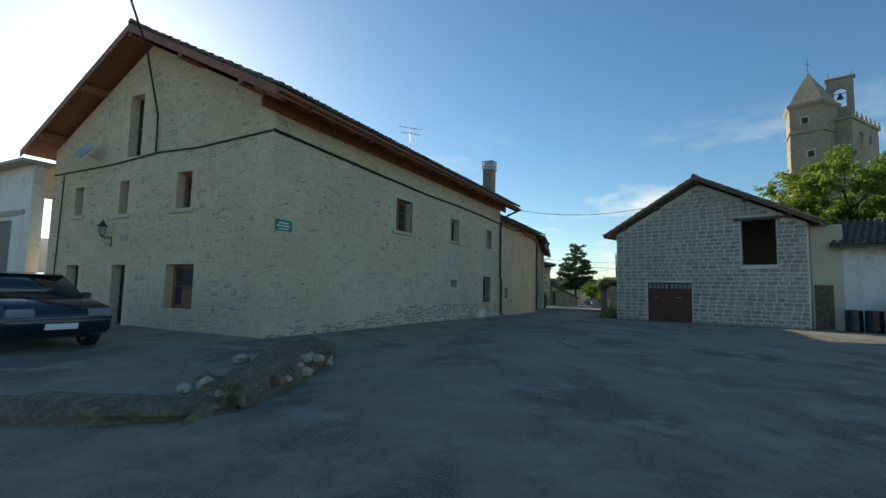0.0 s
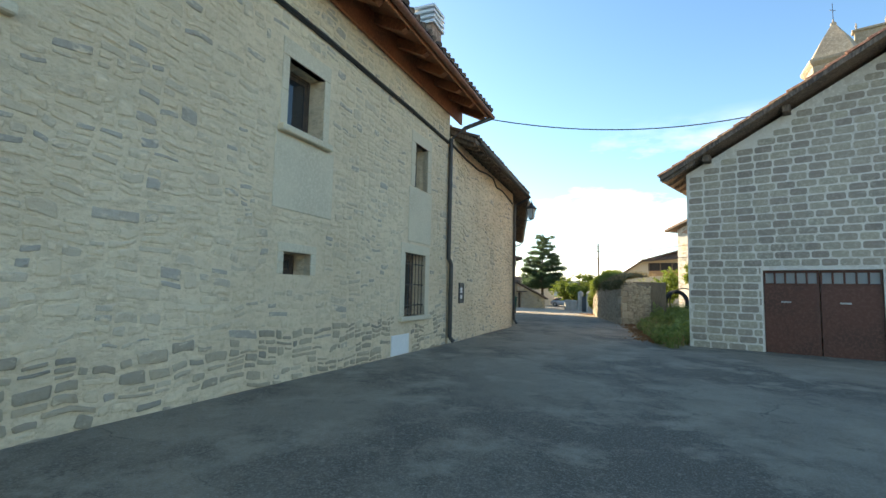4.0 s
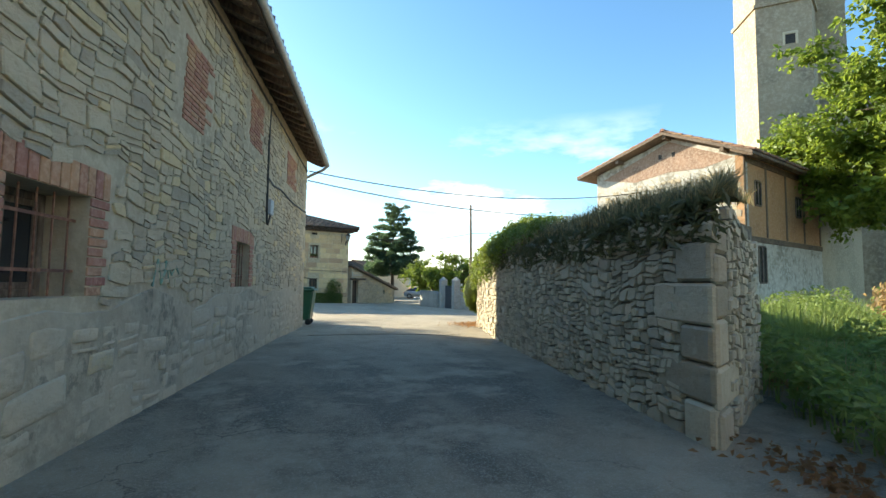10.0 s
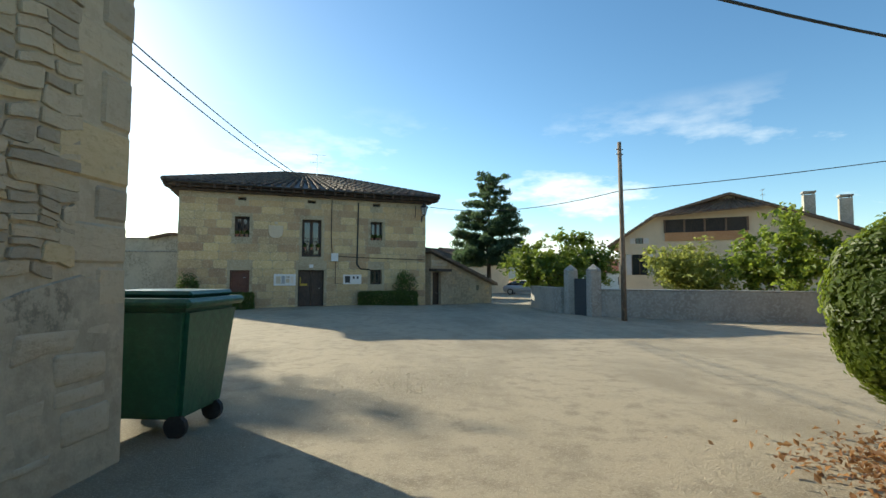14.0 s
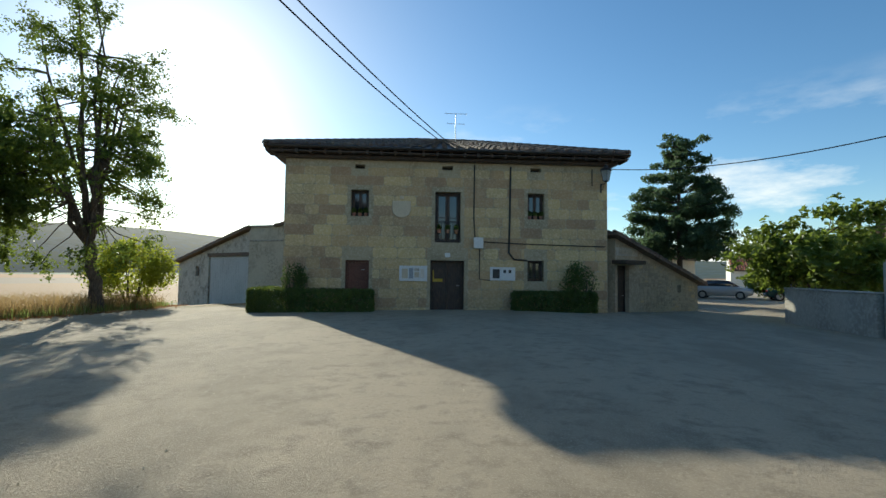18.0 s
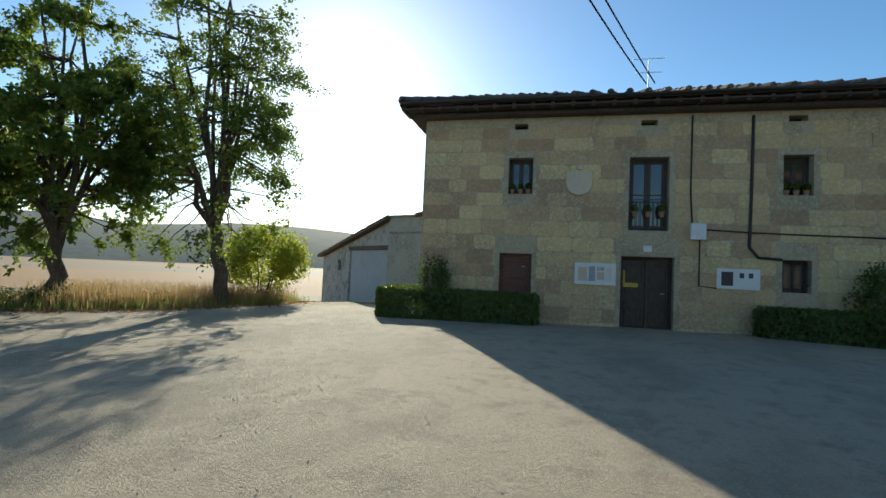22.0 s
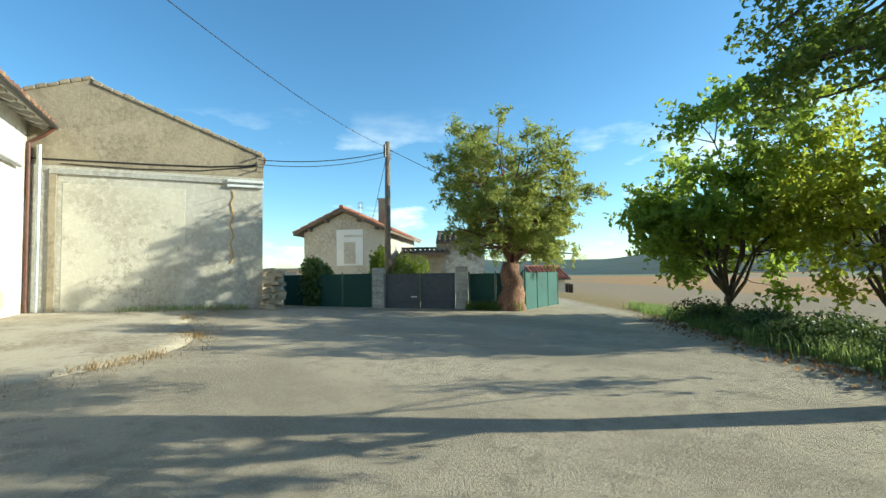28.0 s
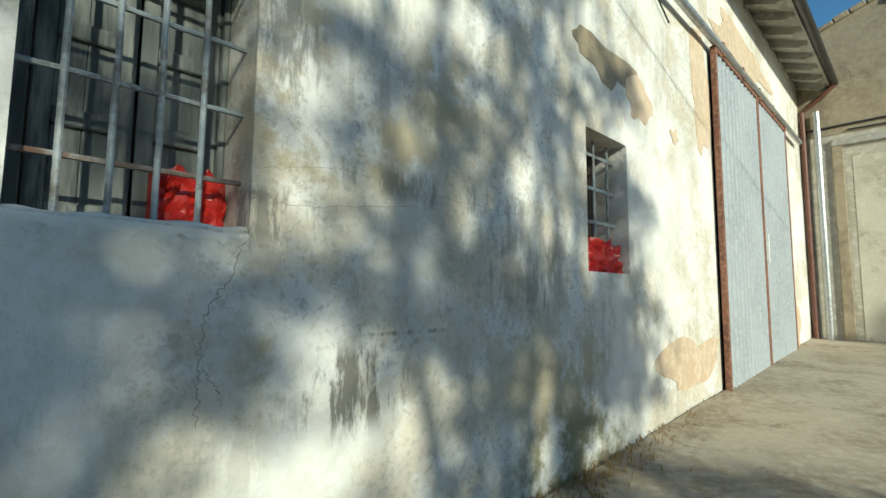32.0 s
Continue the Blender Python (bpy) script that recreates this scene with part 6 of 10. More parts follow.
def scatter(name, label, category, spots, size, mat, seed, long=1.6, up=0.0):
    """Loose small leaves, grass blades or litter at the given spots: one object."""
    p = np.array(spots, float)
    nrm = np.zeros_like(p)
    nrm[:, 2] = 1 - up
    ob = new(name, leaf_mesh(name, p, nrm, size, mat, seed, long))
    return tagged(ob, label, category, kind="stuff")


def blades(name, label, category, feet, height, width, mat, seed, lean=0.35):
    """Upright grass blades and weed stalks: narrow bent strips from the feet up."""
    g = np.random.RandomState(seed)
    f = np.array(feet, float)
    n = len(f)
    h = height * g.uniform(0.45, 1.3, (n, 1))
    a = g.uniform(0, 6.28, n)
    s = np.stack([np.cos(a), np.sin(a), np.zeros(n)], 1)
    o = np.stack([-np.sin(a), np.cos(a), np.zeros(n)], 1) * g.normal(0, lean, (n, 1))
    z = np.array([0, 0, 1.0])
    w = width * g.uniform(0.6, 1.3, (n, 1))
    mid, tip = f + (z + o * 0.5) * h * 0.55, f + (z * 0.96 + o * 1.5) * h
    v = np.stack([f - s * w, f + s * w, mid + s * w * 0.8, mid - s * w * 0.8, tip], 1).reshape(-1, 3)
    k = np.arange(n) * 5
    me = bpy.data.meshes.new(name)
    quads = np.stack([k, k + 1, k + 2, k + 3], 1).tolist()
    tris = np.stack([k + 3, k + 2, k + 4], 1).tolist()
    me.from_pydata(v.tolist(), [], quads + tris)
    me.materials.append(mat)
    return tagged(new(name, me), label, category, kind="stuff")


def spots_in(rnd, n, inside, x0, x1, y0, y1, lift=0.0):
    out = []
    while len(out) < n:
        x, y = rnd.uniform(x0, x1), rnd.uniform(y0, y1)
        if inside(x, y):
            out.append((x, y, ground_z(x, y) + lift))
    return out


# ---- the overgrown plot between the garage and the half-timbered house ----
def side_of(a, b, x, y):
    return (b[0] - a[0]) * (y - a[1]) - (b[1] - a[1]) * (x - a[0])


def in_plot(x, y):
    edge = (10.9, 27.6), (13.3, 33.4), (14.2, 35.6)
    q = PGS.at(0, 0), PGS.at(30, 0)
    right = side_of((q[0].x, q[0].y), (q[1].x, q[1].y), x, y)
    return side_of(edge[0], edge[1], x, y) < 0 and side_of(edge[1], (15.9, 36.9), x, y) < 0 and right > 0.0 and x < 33 and y < 46


def plot_height(x, y):
    return 0.16 + 0.95 * max(0, noise.noise((x * 0.55, y * 0.55, 7)) + 0.15) + 0.025 * max(0, x - 14)


rnd = random.Random(11)
feet = spots_in(rnd, 8000, in_plot, 10.5, 33, 26, 46)
near_edge = [(x, y, z) for x, y, z in feet]
blades("weeds", "dense green nettles and weeds filling an overgrown plot", "weeds", near_edge, 0.4, 0.011, M["weed"], 3, 0.5)
sp = []
for x, y, z in spots_in(rnd, 46000, in_plot, 10.5, 33, 26, 46):
    sp.append((x, y, z + rnd.random() ** 0.6 * plot_height(x, y) * 1.1))
scatter("weed_leaves", "broad green weed leaves over the overgrown plot", "weeds", sp, 0.08, M["weed"], 5)
dry = [(x, y, z) for x, y, z in spots_in(rnd, 5200, in_plot, 10.5, 24, 26, 44) if noise.noise((x * 0.4, y * 0.4, 2)) > -0.05 or x < 13.5]
blades("dry_weeds", "dry brown stalks along the edge of the plot", "dry weeds", dry, 0.42, 0.007, M["dry_grass"], 9, 0.6)
edge_spots = []
for i in range(2600):
    u = rnd.random()
    x, y = 10.9 + (14.1 - 10.9) * u + rnd.gauss(0.15, 0.25), 27.6 + (35.6 - 27.6) * u + rnd.gauss(-0.1, 0.25)
    edge_spots.append((x, y, ground_z(x, y) + 0.015 + rnd.random() * 0.03))
scatter("leaf_litter", "dead brown leaves and twigs along the road edge", "leaf litter", edge_spots, 0.05, M["dead_leaf"], 13)
# pale stones lying by the weeds
for i, (x, y, r) in enumerate(((13.2, 33.3, 0.1), (13.5, 33.9, 0.08), (13.05, 32.9, 0.06), (13.7, 34.1, 0.07), (13.3, 33.0, 0.05), (13.62, 33.7, 0.05), (17.5, 36.0, 0.2), (18.4, 35.4, 0.17), (13.35, 33.6, 0.06))):
    bm = bmesh.new()
    bmesh.ops.create_icosphere(bm, subdivisions=2, radius=r)
    for v in bm.verts:
        v.co *= 1 + 0.35 * noise.noise(v.co * 6 + Vector((i, 0, 0)))
        v.co.z *= 0.55
    bmesh.ops.translate(bm, verts=bm.verts[:], vec=(x, y, ground_z(x, y) + r * 0.25))
    tagged(part("fallen_stone", bm, M["dressed"]), "pale broken stone lying in the weeds", "stone", "fallen stones")

# shrubs and climbers on the plot
shrub("leafy green bush with pale dry stalks beside the garage", (22.6, 35.0, -0.1), (1.8, 1.7, 1.4), 8000, 0.11, M["leaf_hedge"], 21, lumps=14)
shrub("tall mixed bush of weeds and brambles", (27.5, 39.5, -0.1), (2.0, 2.0, 1.1), 6000, 0.1, M["weed"], 22, lumps=12)
shrub("straw-coloured dry bush among the weeds", (23.2, 38.0, -0.1), (1.5, 1.3, 0.9), 4000, 0.09, M["dry_grass"], 23, lumps=10)
blades("cow_parsley", "tall flowering weeds at the back of the plot", "weeds", spots_in(rnd, 3500, lambda x, y: in_plot(x, y) and 39 < y + 0.2 * (x - 20) < 43.5, 15, 31, 36, 46), 0.95, 0.012, M["weed"], 15, 0.25)
tree("large walnut tree with yellow-green leaves behind the garage", (38.6, 42.6, 0), 3.2, 15.5, 8.2, 0.4, 62000, 0.2, M["leaf_walnut"], 31, limbs=13, clump=0.22, sub=6, low=2.0)

# climbers down the garage's rear corner
clm = []
rnd = random.Random(17)
vine = thing("climbing_vine", "dry and green vine hanging on a whitewashed wall", "vine", at=PGS.at(6, 0))
bm = bmesh.new()
for i in range(95):
    s = 7.75 - 1.9 * rnd.random() ** 1.6
    z = rnd.uniform(2.4, 4.5)
    far = rnd.uniform(0.05, 0.5) if i % 3 else rnd.uniform(0.4, 1.1)
    pts = [PGS.at(s + rnd.uniform(-0.35, 0.35) * k / 3, max(0.1, z - k * rnd.uniform(0.2, 0.7)), 0.05 + far * math.sin(k * 0.75) + rnd.uniform(0, 0.12)) for k in range(5)]
    tube(bm, pts, 0.013, 4, 0.004)
part("stem_tangle", bm, M["dry_grass"], vine, "dry brown vine stems")
clm = [(PGS.at(s, z, k), (0.4, 0.4, 0.5)) for s, z, k in ((7.6, 0.8, 0.4), (8.1, 1.4, 0.5), (8.5, 2.1, 0.6), (8.3, 0.6, 0.8), (8.9, 2.9, 0.3), (7.9, 2.0, 0.3), (7.3, 0.5, 0.7), (9.2, 1.0, 0.5), (3.4, 1.6, 0.1), (3.2, 1.2, 0.1))]
leaves("foliage", clm, 4200, 0.1, M["leaf_hedge"], vine, 19)

# ---- ruined wall: ragged top, grass, ivy ----
rnd = random.Random(23)


def ruin_mound(u, k):
    """A place on the wall top: u from 0 at the street corner to 1 at the square, k metres in from the face; it swells inwards."""
    f = u * (PR1.len + PR2.len)
    k = min(k, 1.02 * f + 0.02)
    q, t_ = (PR1, f) if f < PR1.len else (PR2, f - PR1.len)
    z = 1.86 + 0.42 * (1 - math.exp(-k / 0.35)) * (0.6 + 0.4 * min(1, u * 6)) + 0.1 * noise.noise((f * 1.1, k * 1.3, 5)) + 0.05 * noise.noise((f * 4, k * 4, 8))
    return q.at(t_, z, -k + 0.05 * noise.noise((f * 2.3, 1.0, 6)))


bm = bmesh.new()
KS = (-0.06, 0.0, 0.1, 0.25, 0.45, 0.7, 1.0, 1.3, 1.6)
mesh_rows = [[bm.verts.new(ruin_mound(i / 60, max(k, 0)) + Vector((0, 0, -0.22 if k < 0 else 0))) for k in KS] for i in range(61)]
for p, q in zip(mesh_rows, mesh_rows[1:]):
    for j in range(len(KS) - 1):
        bm.faces.new((p[j], p[j + 1], q[j + 1], q[j]))
for row in (mesh_rows[0], mesh_rows[-1]):
    low = [bm.verts.new(v.co - Vector((0, 0, 0.5))) for v in row]
    for j in range(len(KS) - 1):
        bm.faces.new((row[j], row[j + 1], low[j + 1], low[j]))
part("earth_mound", bm, M["earth"], ruin, "swelling earth and roots on the wall top", smooth=True)
bm = bmesh.new()
slab(bm, [PR0.at(PR0.len, 1.9), PR0.at(0.3, 1.9, -0.1), PR1.at(0.5, 1.9, -0.1), PR1.at(PR1.len, 1.9, -0.1), PR2.at(PR2.len, 1.85, -0.1), PR2.at(PR2.len, 1.7, -3.5), PR1.at(4.0, 2.0, -3.0)], 2.4)
part("earth_fill", bm, M["earth"], ruin, "earth behind the wall face")
gr = []
for i in range(11000):
    p = ruin_mound(rnd.random(), abs(rnd.gauss(0, 0.75)))
    gr.append((p.x, p.y, p.z - 0.02))
blades("wall_grass", "dry grass growing on top of the ruined wall", "grass", gr[:5600], 0.24, 0.006, M["dry_grass"], 25, 0.6)
blades("wall_grass", "green grass growing on top of the ruined wall", "grass", gr[5600:], 0.22, 0.007, M["tuft"], 26, 0.6)
hang = []
for i in range(5200):
    p = ruin_mound(rnd.random() ** 1.1, 0.0)
    hang.append((p.x + rnd.gauss(0, 0.05), p.y + rnd.gauss(0, 0.05), p.z - rnd.uniform(-0.1, 0.32)))
scatter("hanging_grass", "withered grass and roots hanging over the wall edge", "grass", hang, 0.045, M["tuft"], 27, 4.0, 0.6)
ivy = thing("ivy", "thick ivy draped over the end of the ruined wall", "ivy", at=PR2.at(0, 0))
cl = [(PR2.at(s, z, k), (0.4, 0.45, 0.36)) for s, z, k in ((0.1, 1.95, -0.15), (0.7, 2.15, -0.2), (1.3, 1.95, -0.1), (1.9, 2.1, -0.25), (2.6, 1.85, -0.1), (3.2, 1.75, -0.15), (3.7, 1.6, -0.15), (0.5, 2.45, -0.6), (1.5, 2.4, -0.7), (2.6, 2.15, -0.7), (3.4, 1.95, -0.7), (1.0, 2.5, -1.2), (2.2, 2.4, -1.4))]
cl += [(PR1.at(PR1.len - s, z, k), (0.42, 0.45, 0.36)) for s, z, k in ((0.1, 1.95, -0.1), (0.6, 2.1, -0.25), (1.2, 2.1, -0.3), (0.3, 2.4, -0.7), (1.1, 2.35, -0.9), (1.9, 2.15, -0.5))]
cl += [(PR2.at(s, z, 0.05), (0.3, 0.14, 0.22)) for s, z in ((0.4, 1.6), (1.1, 1.5), (2.3, 1.45), (3.0, 1.35), (3.6, 1.2))]
leaves("foliage", cl, 22000, 0.052, M["leaf_wall"], ivy, 29, 1.3, 0.7)
leaves("bright_growth", [(c, (r[0] * 1.05, r[1] * 1.05, r[2] * 1.1)) for c, r in cl[::2]], 9000, 0.05, M["leaf_hedge"], ivy, 30, 1.3, 0.95)


def clipped_bush(label, at, off, radii, z, n, size, mat, seed):
    """An egg-shaped clipped bush on short bare stems."""
    g = np.random.RandomState(seed)
    at = Vector(at)
    t = thing("bush", label, "bush", at=at)
    rnd = random.Random(seed)
    bm = bmesh.new()
    for i in range(6):
        u = i * 1.05
        tube(bm, crooked(rnd, at + Vector((0.06 * math.cos(u), 0.06 * math.sin(u), -0.1)), at + Vector((off[0] + radii[0] * 0.5 * math.cos(u), off[1] + radii[1] * 0.5 * math.sin(u), z)), 5, 0.05), 0.028, 6, 0.012)
    part("stem", bm, M["bark"], t)
    u = g.normal(0, 1, (n, 3))
    u /= np.linalg.norm(u, axis=1)[:, None]
    lump = np.array([noise.noise(Vector(q) * 2.6 + Vector((seed, 0, 0))) for q in u])
    r = (0.93 + 0.12 * lump + g.normal(0, 0.035, n)) * np.where(g.rand(n) < 0.3, g.uniform(0.55, 0.95, n), 1.0)
    p = np.array(at + Vector((off[0], off[1], z))) + u * np.array(radii) * r[:, None]
    ob = new("foliage", leaf_mesh("foliage", p, u * 0.8, size, mat, seed))
    ob.parent = t
    ob.matrix_parent_inverse = t.matrix_basis.inverted()
    tagged(ob)
    return t


clipped_bush("rounded clipped green bush at the corner of the square", (17.7, 47.55, ground_z(17.7, 47.55)), (-0.25, 0.15), (0.54, 0.54, 0.7), 1.1, 24000, 0.036, M["leaf_hedge"], 33)
lit = [(17.4 + rnd.gauss(0, 0.45), 47.3 + rnd.gauss(0, 0.45), 0) for i in range(1700)]
scatter("leaf_litter", "heap of dry brown leaves at the foot of the wall", "leaf litter", [(x, y, ground_z(x, y) + 0.02 + 0.05 * rnd.random()) for x, y, z in lit], 0.04, M["dead_leaf"], 35)

# ---- trees by the square ----
gz = ground_z
tree("tall ash tree with dark furrowed trunk and loose crown", (-5.36, 60.53, gz(-5.36, 60.53)), 2.4, 10.8, 2.8, 0.2, 31000, 0.06, M["leaf"], 41, skirt=9, limbs=9, clump=0.24, low=1.3, sub=6, droop=0.35)
tree("broad dark walnut tree at the verge", (-3.09, 63.62, gz(-3.09, 63.62)), 2.0, 9.8, 2.7, 0.2, 36000, 0.085, M["leaf"], 42, skirt=20, limbs=10, clump=0.24, low=0.7, sub=6, droop=0.4)
tree("tall slender elm tree with open foliage at the verge", (-0.95, 67.11, gz(-0.95, 67.11)), 2.6, 11.6, 3.6, 0.2, 38000, 0.07, M["leaf"], 43, skirt=16, limbs=12, clump=0.22, low=0.8, sub=6, lean=(-0.25, -0.3), droop=0.45)
shrub("yellow-green wild shrub beside the track", (-1.9, 69.6, gz(-1.9, 69.6)), (1.7, 1.6, 1.6), 7000, 0.085, M["leaf_yellow"], 44, lumps=14)
tree("bushy young walnut tree with broad green leaves", (-12.3, 57.6, gz(-12.3, 57.6)), 0.8, 6.2, 2.5, 0.1, 17000, 0.115, M["leaf_young"], 45, limbs=11, clump=0.28, sub=6, skirt=8)
tree("young yellow-green tree behind the verge", (-11.4, 60.4, gz(-11.4, 60.4)), 0.8, 5.8, 2.5, 0.09, 15000, 0.09, M["leaf_yellow"], 46, limbs=9, clump=0.27, sub=6, skirt=6)
tree("old pollarded willow with a stout bole and feathery yellow-green foliage", (-12.55, 51.6, gz(-12.55, 51.6)), 1.5, 6.9, 2.8, 0.4, 44000, 0.048, M["leaf_willow"], 48, limbs=16, clump=0.2, sub=6, long=3.4, limb_r=0.16, low=1.1, droop=0.15, skirt=18, bark=M["bark_red"])
tree("leafy fruit tree behind the garden wall", (24.6, 71.5, -0.8), 1.0, 4.6, 2.6, 0.1, 8000, 0.16, M["leaf"], 49, limbs=7, clump=0.34)
tree("grey-green olive-like tree behind the garden wall", (29.6, 66.3, -0.8), 0.8, 3.4, 2.2, 0.09, 8000, 0.1, M["leaf_willow"], 50, limbs=7, clump=0.36, long=2.4)
tree("slender leafy tree behind the garden wall", (31.5, 62.5, -0.8), 0.8, 5.0, 2.2, 0.08, 6000, 0.16, M["leaf_walnut"], 51, limbs=7, clump=0.33)


def pine(base, top, spread, seed):
    rnd = random.Random(seed)
    base = Vector(base)
    t = thing("pine_tree", "tall pine with layered dark blue-green branches", "pine tree", at=base)
    bm = bmesh.new()
    tube(bm, crooked(rnd, base - Vector((0, 0, 0.3)), base + Vector((0, 0, top)), 6, 0.08), 0.24, 9, 0.04)
    part("trunk", bm, M["bark"], t, smooth=True)
    cl = []
    z = 3.0
    while z < top - 0.3:
        k = (top - z) / (top - 3.0)
        reach = spread * (0.25 + 0.75 * k ** 0.75) * rnd.uniform(0.75, 1.1)
        m = 6 if k > 0.4 else 4
        u0 = rnd.uniform(0, 6.28)
        bm = bmesh.new()
        for i in range(m):
            u = u0 + 6.28 * i / m + rnd.uniform(-0.3, 0.3)
            rr = reach * rnd.uniform(0.7, 1.05)
            a, b = base + Vector((0, 0, z)), base + Vector((math.cos(u) * rr, math.sin(u) * rr, z + 0.12 * rr + rnd.uniform(-0.2, 0.3)))
            tube(bm, crooked(rnd, a, b, 4, 0.08), 0.06, 5, 0.015)
            for f in (0.45, 0.7, 0.95):
                q = a.lerp(b, f) + Vector((rnd.uniform(-0.3, 0.3), rnd.uniform(-0.3, 0.3), rnd.uniform(0, 0.2)))
                s = (0.36 + 0.36 * k) * rnd.uniform(0.7, 1.2)
                cl.append((q, (s, s, s * 0.6)))
        part("branch", bm, M["bark"], t)
        z += 0.62
    cl.append((base + Vector((0, 0, top - 0.1)), (0.3, 0.3, 0.5)))
    leaves("needles", cl, 30000, 0.11, M["leaf_pine"], t, seed, 3.0, 0.2)


pine((24.54, 84.87, -1.0), 10.9, 4.2, 61)

# hedge mass and grasses along the verge
rnd = random.Random(71)


EDGE = [(-17.5, 54.0), (-11.5, 56.4), (-8.0, 58.3), (-5.5, 59.9), (-3.2, 61.4), (-1.4, 63.2), (-0.5, 65.4), (-0.4, 68.6), (-1.3, 71.2)]


def verge(u, k):
    """A place along the verge of the square: u from 0 at its west end to 1 at the north end, k metres towards the fields."""
    f = min(max(u, 0), 0.9999) * (len(EDGE) - 1)
    i = int(f)
    a, b = Vector(EDGE[i]), Vector(EDGE[i + 1])
    d = (b - a).normalized()
    return a.lerp(b, f - i) + Vector((-d.y, d.x)) * k


vg = thing("verge_hedge", "low rough hedge of brambles and ivy along the verge", "hedge", at=(-4, 62, -0.6))
cl = []
for i in range(60):
    u = rnd.uniform(0.12, 0.6)
    p = verge(u, rnd.uniform(0.35, 1.6))
    cl.append(((p.x, p.y, gz(p.x, p.y) + 0.2), (0.5, 0.5, rnd.uniform(0.2, 0.42))))
leaves("foliage", cl, 34000, 0.05, M["leaf_bramble"], vg, 72)
for i in range(12):
    # arching bramble canes
    p = verge(rnd.uniform(0.12, 0.6), rnd.uniform(0.2, 1.4))
    u = rnd.uniform(0, 6.28)
    z = gz(p.x, p.y)
    bm = bmesh.new()
    tube(bm, [(p.x, p.y, z - 0.05), (p.x + 0.3 * math.cos(u), p.y + 0.3 * math.sin(u), z + 0.4), (p.x + 0.6 * math.cos(u), p.y + 0.6 * math.sin(u), z + rnd.uniform(0.3, 0.5))], 0.012, 5, 0.005)
    part("bramble_cane", bm, M["bark"], vg)
fe = []
for i in range(9000):
    u, k = rnd.uniform(0.55, 1.0), rnd.uniform(0.2, 4.0)
    p = verge(u, k)
    fe.append((p.x, p.y, gz(p.x, p.y)))
blades("dry_grass", "dry straw-coloured grass between the trees", "dry grass", fe, 0.6, 0.008, M["dry_grass"], 73, 0.4)
fe = []
for i in range(7000):
    u, k = rnd.uniform(0.0, 1.0), rnd.uniform(-0.3, 2.5)
    p = verge(u, k)
    fe.append((p.x, p.y, gz(p.x, p.y)))
for i in range(9000):
    p = verge(rnd.uniform(0.0, 0.34), abs(rnd.gauss(0.2, 1.1)))
    fe.append((p.x, p.y, gz(p.x, p.y)))
blades("verge_grass", "green grass along the verge of the square", "grass", fe, 0.28, 0.008, M["weed"], 74, 0.4)
vs = []
for i in range(2500):
    p = verge(rnd.uniform(0.1, 1.0), rnd.gauss(-0.2, 0.25))
    vs.append((p.x, p.y, gz(p.x, p.y) + 0.02))
scatter("leaf_litter", "fallen dead leaves along the verge", "leaf litter", vs, 0.05, M["dead_leaf"], 75)
for i in range(16):
    p = verge(0.12 + i * 0.035, -0.1 + 0.1 * math.sin(i * 3.1))
    r = 0.05 + 0.1 * rnd.random() ** 2
    bm = bmesh.new()
    bmesh.ops.create_icosphere(bm, subdivisions=2, radius=r)
    for v in bm.verts:
        v.co *= 1 + 0.35 * noise.noise(v.co * 7 + Vector((i, 3, 0)))
        v.co.z *= 0.6
    bmesh.ops.translate(bm, verts=bm.verts[:], vec=(p.x, p.y, gz(p.x, p.y) + r * 0.15))
    tagged(part("kerb_stone", bm, M["old_mortar"]), "rough pale stone edging the verge", "stone", "verge stones")

# ---- town hall: openings, eaves, boards ----
hw = [window(hall, PT, HOLES_T[i], M["wood_dark"], 0.24, 2, 1, 0.06, label="dark wooden window") for i in (0, 2)]
balcony = window(hall, PT, HOLES_T[1], M["wood_dark"], 0.24, 2, 2, 0.08, label="tall dark balcony window")
window(hall, PT, HOLES_T[5], M["wood_dark"], 0.24, 2, 1, 0.05)
grille(hall, PT, HOLES_T[5], 5, 2, -0.08, 0.008)
leaf_door(hall, PT, HOLES_T[3], M["metal_brown"], 0.15, 1, 2, label="red-brown side door")
leaf_door(hall, PT, HOLES_T[4], M["wood_dark"], 0.25, 2, 3, label="dark double entrance door")
# near-black plates deep in the vents paint their shade
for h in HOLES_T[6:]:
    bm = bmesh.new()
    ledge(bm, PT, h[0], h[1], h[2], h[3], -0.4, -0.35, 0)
    part("vent_back", bm, M["room_shade"], hall)
a, b, c, e = HOLES_T[1]
bm = bmesh.new()
for z in (2.12, 2.85):
    ledge(bm, PT, a + 0.02, b - 0.02, z - 0.012, z + 0.012, -0.06, -0.035, 0)
rail = part("balcony_rail", bm, M["metal_dark"], hall, "black iron balcony rail")
for i in range(9):
    bm = bmesh.new()
    tube(bm, [PT.at(a + 0.05 + (b - a - 0.1) * i / 8, 2.1, -0.048), PT.at(a + 0.05 + (b - a - 0.1) * i / 8, 2.86, -0.048)], 0.008, 5)
    part("baluster", bm, M["metal_dark"], rail)
